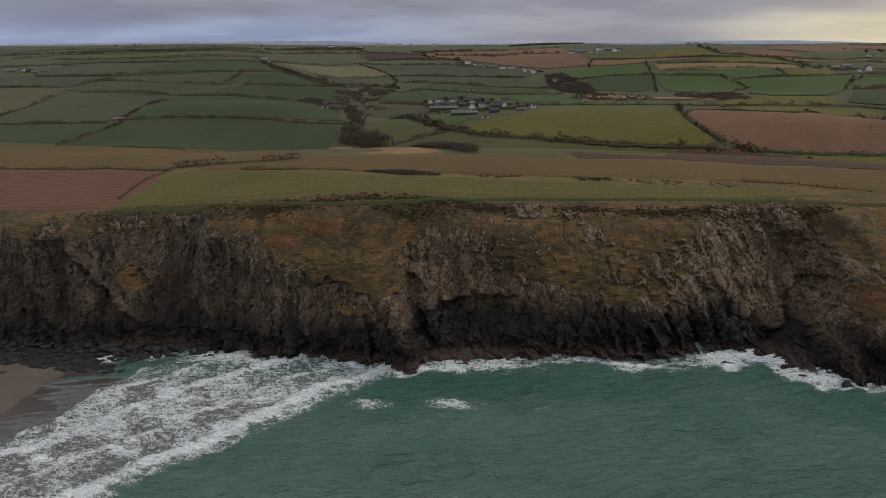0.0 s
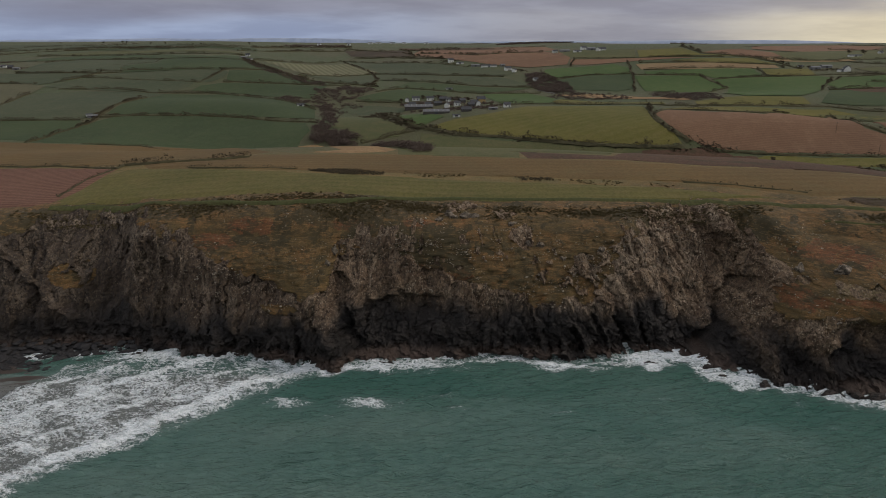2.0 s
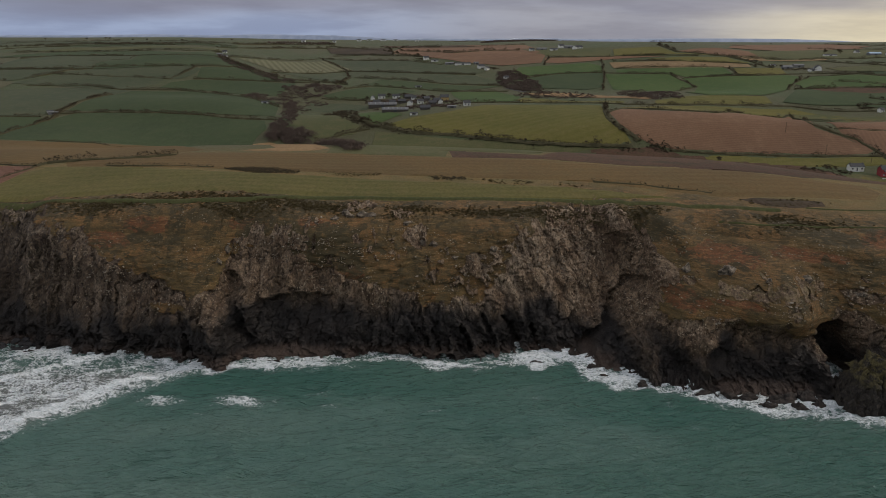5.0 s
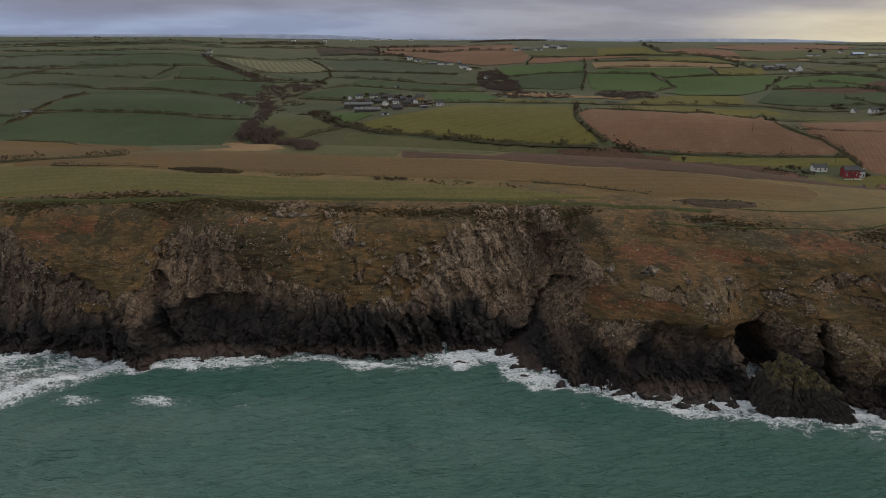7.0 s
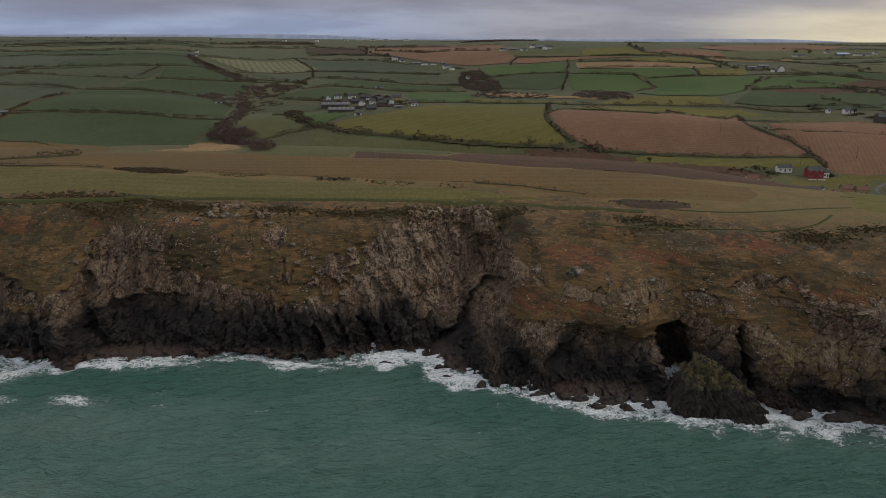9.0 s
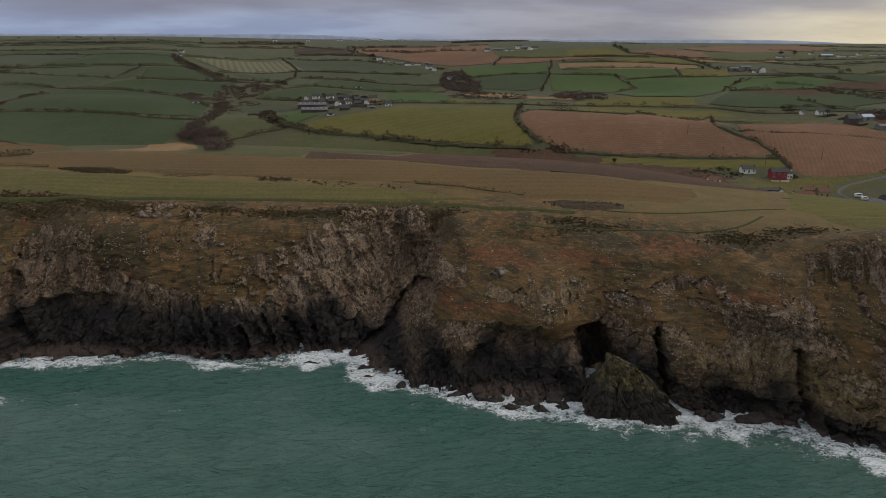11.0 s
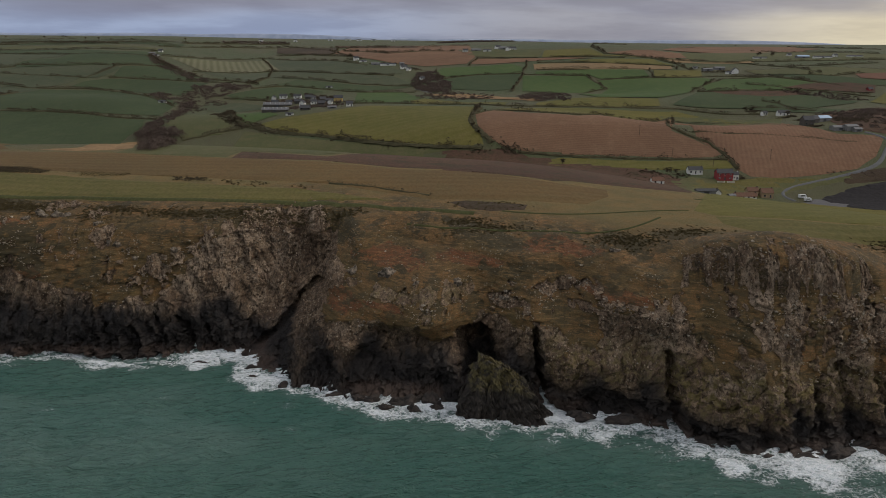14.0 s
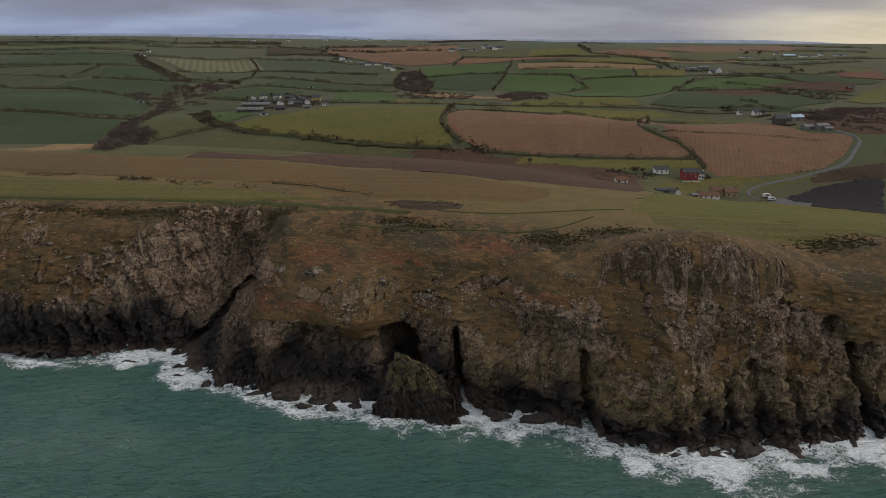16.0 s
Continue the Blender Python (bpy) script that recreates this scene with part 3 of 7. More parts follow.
CRAG_WEST, CRAG_EAST = [(-95.9, 28.2, 16.2, 13.4), (-73.3, 28.7, 8.5, 12.5), (-60.8, 24.7, 13.7, 7.5), (2, 37.7, 13, 3.1), (31.3, 47.6, 6.2, 2.5), (48.8, 44.3, 4.4, 1.4), (56.7, 38.5, 4.7, 3.1), (77.5, 29.1, 5.3, 4), (85.5, 33.4, 2.1, 2.6), (110, 32.3, 19.1, 10.9), (95.5, 24, 10.9, 7), (133.8, 30.3, 8.7, 13.2), (143.6, 30.6, 4.2, 4.6)], [(146.2, 30.2, 9.3, 2.8), (165.6, 28.2, 6.4, 1.4), (189.8, 29.7, 5.5, 3.2), (180.8, 30.1, 3.4, 1.7), (206.2, 28.1, 4.8, 1.8), (223.3, 33.4, 4.1, 1.3), (232.8, 29.4, 4.3, 1.3), (241.9, 27.6, 7.4, 4.3), (251.6, 27.6, 5.6, 6.5), (270, 41.3, 6.9, 1.8), (282, 41.1, 9.2, 1.8), (297.9, 41.8, 10.5, 1.8), (313.3, 39.3, 8.4, 1), (309, 30.2, 9, 6.7), (288.1, 29.6, 3.7, 7.7), (319.7, 28.5, 6.7, 5.5)]
HEATH = [(-123.8, 42.1, 22, 4.7), (-112.4, 33.4, 9.9, 5.1), (-68.4, 45.3, 16.2, 2.4), (-45.8, 38.9, 8.9, 1.4), (-14.1, 43.7, 17.1, 2.4), (11.4, 47.9, 24.1, 2.4), (5.3, 38.5, 17.2, 3.1), (22.1, 35.1, 18.8, 6.2), (53.7, 47.2, 9, 2.4), (91, 44.7, 15.7, 2.4), (144.3, 42.3, 7.8, 2.4), (144.3, 38.6, 3.5, 2.1), (112.8, 41.8, 11.7, 2.4), (142.9, 41.5, 10, 2.4), (192.5, 45.7, 8.6, 2.4), (201.5, 43.6, 14.5, 2.4), (248.9, 49.5, 8.6, 4.2), (169.9, 33.9, 3.2, 1), (344.2, 52.7, 13.6, 2.4), (338.9, 42.6, 5.7, 2.4), (269, 52.2, 10.7, 2.9), (217.6, 37.8, 5.8, 1.6)]
RED = [(-61.1, 37.8, 8.7, 2.1), (-10.9, 41.4, 12.8, 1), (17.3, 42.3, 8.4, 1), (25.4, 28.2, 10.5, 2.8), (146.9, 24.4, 6.1, 3.1), (-46.8, 41.2, 9.2, 1), (148.3, 23.8, 7.7, 2.6), (166.6, 25.5, 8.4, 1), (238.9, 34.2, 10.1, 1.7), (193.7, 37.6, 12.2, 1.4), (166.3, 36.2, 12.6, 2.2), (225.6, 43.2, 11.7, 2.1)]
PALE = [(309, 30, 9, 7), (288, 29, 4, 8), (319, 28, 7, 6), (300, 41, 11, 2), (250, 27, 6, 6), (110, 32, 14, 9), (95, 24, 9, 6), (-90, 33, 6, 9), (296, 22, 12, 5)]
STONY = [(20, 37, 28, 7), (75, 30, 14, 8), (225, 32, 14, 5), (180, 28, 14, 5), (290, 37, 24, 8), (248, 29, 10, 5), (-64, 27, 12, 5), (110, 32, 16, 9), (310, 30, 12, 8), (206, 28, 8, 3)]


def drift(x, v, patches, ragged, soft=0.3):
    """How much of each place lies inside any of the patches, with torn edges."""
    m = np.zeros(len(x))
    for px, pv, rx, rv in patches:
        m = np.maximum(m, smooth(((x - px) / rx) ** 2 + ((v - pv) / rv) ** 2 + ragged, 1.0 + soft, 1.0 - soft))
    return m


def cover(x, v):
    """Rock, heather and bracken masks at the station x and the height v on the face."""
    rl = np.interp(x, ROCK_X, ROCK_Z)
    rock = smooth(rl + (fbm(x / 6, v / 4.5, 0, 5, 11) - 0.5) * 11 - v, -1.2, 1.2)
    ragged = (fbm(x / 4, v / 3, 3.0, 4, 14) - 0.5) * 2.6
    ragged2 = (fbm(x / 3, v / 2.2, 9.0, 4, 16) - 0.5) * 3.2
    rock = rock * (1 - drift(x, v, TURF_WEST + TURF_EAST, ragged))
    lean = np.interp(x, [-60, 40, 70, 140, 170, 260], [0.05, 0.1, 0.45, 0.4, -0.1, -0.25])
    turfy = np.interp(x, [250, 262, 320, 332], [0, 1, 1, 0]) * smooth(v, 15, 21) * smooth(fbm((x + lean * v) / 3.0, (v + 0.4 * x) / 5, 7.0, 4, 15), 0.54, 0.44)
    rock = rock * (1 - 0.85 * turfy)
    rock = np.maximum(rock, drift(x, v, CRAG_WEST + CRAG_EAST, ragged2) * np.where(x > 258, 1 - 0.5 * turfy, 1.0))
    stony = drift(x, v, STONY, ragged, 0.5)
    outc = smooth(fbm((x + lean * v) / 2.6, v / 3.2, 3.0, 4, 12), 0.60, 0.66)
    rock = np.maximum(rock, outc * np.maximum(stony, 0.25 * smooth(v, 44, 38)))
    heath = drift(x, v, HEATH, (fbm(x / 5, v / 3, 1.0, 4, 53) - 0.5) * 2.8, 0.4)
    tussock = np.maximum(smooth(fbm(x / 7, v / 4, 5.0, 4, 52), 0.52, 0.64), 0.8 * smooth(fbm(x / 2.4, v / 1.5, 6.0, 4, 55), 0.55, 0.66))
    heath = np.maximum(heath, 0.55 * tussock * smooth(v, 16, 24))
    red = np.maximum(drift(x, v, RED, ragged, 0.5), 0.35 * smooth(fbm(x / 12, v / 6, 2.0, 4, 51), 0.54, 0.66) * smooth(v, 15, 22))
    return rock, heath, red, stony


def surface(x, y):
    """The land's height where it has rounded off at the cliff's brow."""
    x, y = np.atleast_1d(np.asarray(x, float)), np.atleast_1d(np.asarray(y, float))
    st, top = TOP_LINE[0]
    s = 106 + (x - 106) / fan(y)
    t = np.interp(s, st, top)
    b = np.maximum(y - t, 0)
    z = land_height(x, y) - (land_height(s, t) - 40.0) * np.exp(-b / np.interp(s, [252, 264, 314, 326], [8.0, 2.4, 2.4, 8.0]))
    return z + (fbm(x / 16, y / 16, 0, 4, 41) - 0.5) * 2.2 * smooth(b, 0, 6) * smooth(b, 40, 14)


def height(x, y):
    return float(surface(x, y)[0])


FACE = []


def build_land():
    s = np.concatenate([np.arange(-330, -165, 1.2), np.arange(-165, -22, 0.32), np.arange(-22, 4, 0.2), np.arange(4, 112, 0.32), np.arange(112, 160, 0.16), np.arange(160, 362, 0.30), np.arange(362, 560, 1.2)])
    zs = np.arange(-3, 40.01, 0.30)
    brow = np.concatenate([np.arange(0.4, 16, 0.5), 16 * 1.04 ** np.arange(0, 150)])
    brow = brow[brow < 4720]
    ns, nz, nb = len(s), len(zs), len(brow)
    S, Z = np.meshgrid(s, zs)
    x, z = S.ravel(), Z.ravel()
    y = cliff_y(x, np.clip(z, 0, 40)) + np.minimum(z, 0) * 0.8
    rock, hea, brk, stony = cover(x, z)
    lean = np.interp(x, [-60, 40, 70, 140, 170, 260], [0.05, 0.1, 0.45, 0.4, -0.1, -0.25])
    q = x + lean * z
    warp = (fbm(x / 6, z / 6, 1.5, 3, 20) - 0.5) * 5
    ribby = np.interp(x, [-170, -130, -60, 40, 60, 118, 130, 160, 240, 265, 300, 350], [0.7, 0.9, 0.7, 0.35, 1.0, 1.0, 0.5, 0.35, 0.5, 0.75, 1.0, 0.9])
    ribs = 1 - np.abs(2 * fbm((q + warp) / 7.5, z / 30, 0, 2, 21) - 1) * 2.0
    big, joint1 = facets((q + warp) / 4.6, (z - 0.25 * q + warp) / np.interp(x, [-70, 0, 60, 110], [11, 8, 8, 5.5]), 3)
    small, joint2 = facets((q + warp) / 1.9, (z - 0.25 * q) / 2.3, 4)
    lumps = fbm(x / 15, z / 13, 2.0, 3, 23)
    fine = fbm(q / 0.9, z / 1.1, 0.5, 3, 22, 0.6)
    face = -(ribs - 0.45) * 2.5 * ribby - big * 2.2 - small * np.interp(x, [-60, 60, 200], [0.4, 0.5, 0.75]) + joint1 * 0.7 + joint2 * 0.3 - (fine - 0.5) * np.interp(x, [-60, 60, 200], [0.3, 0.4, 0.7])
    slab = smooth(np.abs(x - 148 - 0.3 * z), 11, 6) * smooth(z, 19, 15)
    face = face * (1 - 0.35 * slab)
    ribs2 = 1 - np.abs(2 * fbm((q + 0.5 * warp) / 2.6, z / 16, 4, 2, 24) - 1) * 2.0
    push = (lumps - 0.5) * 1.8 + rock * (face - (ribs2 - 0.45) * 1.1 * (0.4 + 0.6 * ribby))
    # lichen on the jutting ribs, which also paints a highlight along them
    pale = rock * smooth(ribs + (fine - 0.5) * 0.8 - big * 0.5, 0.50, 0.95) * smooth(z, 10, 18) * np.interp(x, [-150, -130, -100, -70, -40, 20, 60, 75, 125, 135, 160, 250, 262, 325, 350], [0.2, 0.4, 0.5, 0.5, 0.3, 0.4, 0.6, 1.0, 1.0, 0.4, 0.4, 0.4, 0.9, 0.9, 0.6])
    pale = np.maximum(pale, 0.85 * rock * drift(x, z, PALE, (fbm(q / 3, z / 6, 2.0, 4, 17) - 0.5) * 3.0, 0.5) * smooth(fine - big * 0.3, 0.36, 0.62))
    push = push + (1 - rock) * ((fbm(x / 3.6, z / 1.1, 5.0, 3, 25) - 0.5) * 1.3 + (fbm(x / 7, z / 5, 5.0, 3, 26) - 0.5) * 1.6)
    for cx, cl, lo, hi, half, deep in CUTS:
        wig = (fbm(z / 5, x * 0 + cx, 0, 2, 31) - 0.5) * half * 1.2
        d = np.abs(x - cx - cl * z - wig) / half
        tall = smooth(z, lo - 1.5, lo + 0.5) * (1 - smooth(z + d * d * 2.0, hi - 2.0, hi + 0.5))
        push = push + deep * (1 - smooth(d, 0.5 if deep > 0 else 0.1, 1.1)) * tall
    # wave-cut foot that juts out under the tide zone
    push = push - 2.0 * smooth(z, 4.5, 0.5) * fbm(x / 6, z / 9, 9.0, 3, 27)
    blk0, jnt0 = facets((x + 0.4 * z) / 3.0, (z + 0.2 * x) / 2.6, 16)
    blk1, jnt1 = facets((x - 0.2 * z) / 1.3, (z + 0.2 * x) / 1.2, 17)
    push = push + smooth(z, 10, 4) * (blk0 * 2.6 + jnt0 * 1.2 + blk1 * 0.9 + jnt1 * 0.4)
    fade = smooth(z, 43, 36)
    y = y + push * (0.35 + 0.65 * fade)
    dx = np.abs(np.gradient(y.reshape(nz, ns), s, axis=1)).ravel()
    rock = np.maximum(rock, smooth(dx, 1.6, 2.8) * smooth(z, 44, 38))
    side, joint3 = facets(y / 2.8, (z + 0.3 * y) / 2.4, 5)
    xx = x + rock * smooth(dx, 0.4, 1.5) * (side * 1.8 - joint3 * 0.4)
    xx = xx + rock * (fbm(x / 3, z / 3, 4.0, 3, 28) - 0.5) * 1.2
    zz = z + rock * (fbm(x / 2.5, z / 2.5, 6.0, 3, 29) - 0.5) * 1.0
    ramp = smooth(np.abs(x - 141 - 0.2 * z), 15, 9) * smooth(z, 20, 16)
    bed, crack = facets((x + 0.3 * y) / 4.2, (y - 0.45 * x) / 2.0, 14)
    chip, crack2 = facets((x + 0.2 * y) / 1.5, (y - 0.45 * x) / 0.9, 15)
    zz = zz + ramp * (bed * 1.9 - crack * 0.7 + chip * 0.5 - crack2 * 0.25)
    # wet tidal band, raised further where it paints the lower face's shade
    tn = (fbm(x / 8, z / 14, 8.0, 4, 30) - 0.5) * 16
    tide_shade = 1 - smooth(z - tn - np.interp(x, [-160, -60, 0, 60, 110, 125, 140, 160, 200, 215, 250, 280, 300, 340], [12, 14, 18, 18, 17, 10, 9, 13, 13, 11, 10, 8, 9, 11]), -5.0, 4.5)
    rust = (1 - 0.6 * ramp) * (1 - smooth(z + tn * 0.25, 2.2, 5.0)) * smooth(fbm(x / 12, z / 5, 3.0, 3, 33), 0.3, 0.5)
    rock = np.maximum(rock, tide_shade)
    FACE.append((s, zs, y.reshape(nz, ns)))
    top = y.reshape(nz, ns)[-1]
    TOP_LINE.append((s, np.convolve(np.pad(top, 4, mode="edge"), np.ones(9) / 9, "valid")))
    top = TOP_LINE[0][1]
    # from the brow inland
    S2, B2 = np.meshgrid(s, brow)
    y2 = np.repeat(top[None], nb, 0).ravel() + B2.ravel()
    x2 = 106 + (S2.ravel() - 106) * fan(y2)
    b2 = B2.ravel()
    z2 = surface(x2, y2)
    z2 = z2 + (fbm(x2 / 2.2, y2 / 2.2, 0, 3, 42) - 0.5) * 0.6 * smooth(b2, 22, 6)
    r2, hea2, brk2, _ = cover(S2.ravel(), 40 + 0.4 * b2)
    r2 = r2 * smooth(b2, 30, 20)
    blk, jnt = facets(x2 / 2.6 + 0.3 * y2 / 2.6, y2 / 2.2, 9)
    z2 = z2 + r2 * ((fbm(x2 / 2, y2 / 2, 0, 3, 45) - 0.4) * 0.9 + blk * 1.1 - jnt * 0.6)
    crag = r2 * smooth(b2, 14, 6)
    blk3, jnt3 = facets(x2 / 2.2, z2 / 2.6, 10)
    y2 = y2 - crag * (blk3 * 1.3 - jnt3 * 0.5)
    X = np.concatenate([xx, x2])
    Y = np.concatenate([y, y2])
    Zc = np.concatenate([zz, z2])
    rock = np.concatenate([rock, r2])
    tide_shade = np.concatenate([tide_shade, x2 * 0])
    rust = np.concatenate([rust, x2 * 0])
    hea, brk = np.concatenate([hea, hea2]), np.concatenate([brk, brk2])
    inl = np.concatenate([np.zeros(ns * nz), smooth(b2, 20, 55)])
    brk, hea = brk * (1 - inl), hea * (1 - inl)
    verts = np.stack([X, Y, Zc], 1)
    nr = nz + nb
    i = np.arange(nr - 1)[:, None] * ns + np.arange(ns - 1)[None]
    faces = np.stack([i, i + 1, i + ns + 1, i + ns], -1).reshape(-1, 4)
    me = mesh_from_arrays("ground", verts, faces)
    crisp = (rock[faces[:, 0]] > 0.5) & (Y[faces[:, 0]] < 300)
    me.polygons.foreach_set("use_smooth", ~crisp)
    col = np.stack([rock, brk, tide_shade, hea], 1).astype(np.float32)
    at = me.attributes.new("cover", "FLOAT_COLOR", "POINT")
    at.data.foreach_set("color", col.ravel())
    me.attributes.new("inland", "FLOAT", "POINT").data.foreach_set("value", inl.astype(np.float32))
    moss = 0.8 * smooth(X, 205, 225) * smooth(Zc, 6, 11) * smooth(Zc, 27, 17) + 0.5 * smooth(np.abs(X - 175), 30, 15) * smooth(Zc, 16, 20)
    moss = moss + 0.5 * smooth(np.abs(X - 276), 30, 16) * smooth(Zc, 5, 9) * smooth(Zc, 24, 14)
    pale = np.concatenate([pale, 0.9 * r2 * smooth(fbm(x2 / 2.5, y2 / 2.5, 5.0, 3, 47), 0.45, 0.65)])
    me.attributes.new("pale", "FLOAT", "POINT").data.foreach_set("value", pale.astype(np.float32))
    me.attributes.new("moss", "FLOAT", "POINT").data.foreach_set("value", np.clip(moss, 0, 1).astype(np.float32))
    me.attributes.new("rust", "FLOAT", "POINT").data.foreach_set("value", rust.astype(np.float32))
    me.materials.append(MATS["land"])
    ob = new("ground", me)
    tagged(ob, "grassy headland ending in dark rocky sea cliffs", "ground", kind="structure")
    return ob


def face_point(x, v):
    """The built surface at the station x: on the face at the height v, or past 40 on over the brow."""
    st, zs, ys = FACE[0]
    x, v = np.atleast_1d(np.asarray(x, float)), np.atleast_1d(np.asarray(v, float))
    i = np.clip(np.searchsorted(st, x) - 1, 0, len(st) - 2)
    j = np.clip(((v - zs[0]) / 0.30).astype(int), 0, len(zs) - 2)
    f, g = (x - st[i]) / (st[i + 1] - st[i]), np.clip((v - zs[j]) / 0.30, 0, 1)
    y = (ys[j, i] * (1 - f) + ys[j, i + 1] * f) * (1 - g) + (ys[j + 1, i] * (1 - f) + ys[j + 1, i + 1] * f) * g
    b = np.maximum(v - 40, 0) / 0.4
    y = np.where(b > 0, np.interp(x, *TOP_LINE[0]) + b, y)
    return y, np.where(b > 0, surface(x, y), v)


def mesh_from_arrays(name, verts, faces, flat=False):
    me = bpy.data.meshes.new(name)
    n, k = faces.shape
    me.vertices.add(len(verts))
    me.vertices.foreach_set("co", np.asarray(verts, np.float32).ravel())
    me.loops.add(n * k)
    me.loops.foreach_set("vertex_index", faces.astype(np.int32).ravel())
    me.polygons.add(n)
    me.polygons.foreach_set("loop_start", np.arange(0, n * k, k, dtype=np.int32))
    me.polygons.foreach_set("use_smooth", np.full(n, not flat))
    me.update(calc_edges=True)
    return me


ground = build_land()


# ---- the sea ----
# rocks awash: x, y, reach along, reach inland, height
SKERRIES = [(98, 221, 3.6, 1.8, 1.5), (118, 218, 3.0, 2.0, 1.4), (119.5, 211, 2.6, 1.6, 1.3), (124, 206.5, 2.4, 1.4, 0.9), (150, 199, 3.2, 2.2, 1.8), (132, 205, 2.6, 2.0, 1.6), (158, 197, 3.0, 2.4, 2.2), (167, 190, 3.2, 2.4, 2.2), (176, 189.5, 2.8, 2.2, 2.4), (170, 193, 3.0, 2.2, 2.6), (183, 191, 3.2, 2.4, 2.4),
            (162, 195, 4.0, 3.0, 2.4), (174, 194, 5.0, 3.4, 3.2), (181, 195, 4.0, 3.4, 3.4), (187, 196, 3.6, 3.0, 2.4), (137, 211, 5.0, 3.0, 2.2),
            (228, 187, 5.0, 3.5, 2.4), (240, 184, 5.5, 3.5, 2.6), (262, 172, 6.0, 3.5, 2.2), (276, 168, 7.0, 3.2, 1.8), (288, 167, 7.5, 3.4, 1.8), (297, 168, 6.0, 3.2, 3.4), (308, 173, 5.0, 3.0, 2.4), (322, 175, 5.5, 3.5, 2.4),
            (-84, 229, 3.4, 2.0, 1.3), (-76, 228.5, 3.0, 1.6, 1.0), (16, 219.5, 6.0, 1.8, 1.2), (6, 220.5, 5.0, 1.6, 1.3)]

def build_sea():
    def axis(a, b, step, lo, hi, grow=1.25):
        mid = np.arange(a, b, step)
        left, right, d = [a], [mid[-1]], step
        while left[-1] > lo:
            d *= grow
            left.append(left[-1] - d)
        d = step
        while right[-1] < hi:
            d *= grow
            right.append(right[-1] + d)
        return np.concatenate([left[:0:-1], mid, right[1:]])
    xs, ys = axis(-170, 420, 0.75, -4800, 4800), axis(95, 240, 0.42, -4800, 4800)
    X, Y = np.meshgrid(xs, ys)
    x, y = X.ravel(), Y.ravel()
    shore = np.interp(x, CLIFF_X, CLIFF[0])
    d = shore - 3.0 - y
    near = smooth(np.abs(y - 165), 160, 90) * smooth(np.abs(x - 110), 420, 300)
    swell = np.sin((y * 0.94 + x * 0.22) / 4.3 + 5 * fbm(x / 40, y / 40, 0, 2, 61)) * 0.36
    along, across = (x * 0.96 + y * 0.28), (y * 0.96 - x * 0.28)
    chop = 1 - np.abs(2 * fbm(along / 15, across / 3.4, 0, 3, 62) - 1) * 2
    chop2 = 1 - np.abs(2 * fbm((x + 0.15 * y) / 7.0, (y - 0.15 * x) / 1.6, 5, 2, 60) - 1) * 2
    z = near * (swell + chop * 1.0 * (0.5 + fbm(x / 25, y / 18, 2, 2, 59)) + chop2 * 0.34)
    reach = np.interp(x, [-80, 20, 60, 118, 150, 210, 260, 300, 350], [7, 7, 9, 9, 13, 20, 24, 24, 22])
    f = smooth(d / reach + (fbm(x / 8, y / 5, 0, 4, 63) - 0.5) * 1.3, 1.15, 0.0) * (0.58 + 0.16 * smooth(x, 140, 190) + 0.38 * smooth(fbm(x / 12, y / 8, 3, 3, 64), 0.40, 0.62))
    torn = (fbm(x / 5, y / 4, 7, 3, 70) - 0.5) * 0.9
    for cx, cy, a, b in [(204, 190, 20, 10)] + [(k[0], k[1], k[2] * 1.5, k[3] * 1.6) for k in SKERRIES]:
        e = np.hypot((x - cx) / (a + 2), (y - cy) / (b + 2))
        f = np.maximum(f, 0.84 * smooth(e + torn, 1.5, 0.7))
    f = np.maximum(f, 0.86 * np.exp(-((d - 1.5) / 1.8) ** 2) * smooth(fbm(x / 6, y / 6, 8, 2, 69), 0.45, 0.6))
    # surf on the sand at the western end: crests run slantwise to the beach
    bend = (fbm(x / 22, y / 22, 0, 3, 66) - 0.5)
    w = 0.673 * x - 0.74 * y + bend * 9
    swash = np.interp(y, [140, 175, 187, 205, 219, 235], [-140, -128, -118.6, -113, -106, -88])
    zone = smooth(w, -166, -170) * smooth(x - swash + bend * 4, -1.0, 1.5) * smooth(y, 110, 135)
    lacy = 0.52 + 0.26 * smooth(fbm(x / 9, y / 9, 0, 3, 65), 0.35, 0.65)
    tear = fbm(x / 5, y / 5, 4, 3, 68)
    for cw, wide, amt in ((-175, 5.0, 0.92), (-206, 4.0, 0.86), (-190, 3.0, 0.70), (-222, 3.0, 0.70)):
        lacy = np.maximum(lacy, (amt + 0.25 * tear) * np.exp(-((w - cw) / wide) ** 2))
        z = z + near * zone * 0.7 * np.exp(-((w - cw) / (wide * 1.3)) ** 2)
    f = np.maximum(f, zone * lacy)
    silt = smooth(w, -160, -178) * smooth(y, 232, 200)
    silt = np.maximum(silt, smooth(d + (fbm(x / 30, y / 14, 6, 3, 58) - 0.5) * 40, 12, 50) * np.interp(x, [20, 150], [0.5, 0.12]))
    # a few white horses
    for cx, cy, r, a in ((2, 193, 9, 0.88), (-23, 194, 8, 0.74), (-38, 202, 9, 0.80), (25, 198, 6, 0.5), (30, 190, 4, 0.5), (62, 187, 4, 0.4), (-10, 186, 3, 0.4), (140, 178, 3, 0.3), (95, 196, 4, 0.3)):
        e = ((x - cx) / r) ** 2 + ((y - cy + 0.1 * (x - cx)) / (r * 0.36)) ** 2
        f = np.maximum(f, a * np.exp(-e))
    z = z + near * f * 0.5 * fbm(x / 2, y / 2, 0, 3, 67)
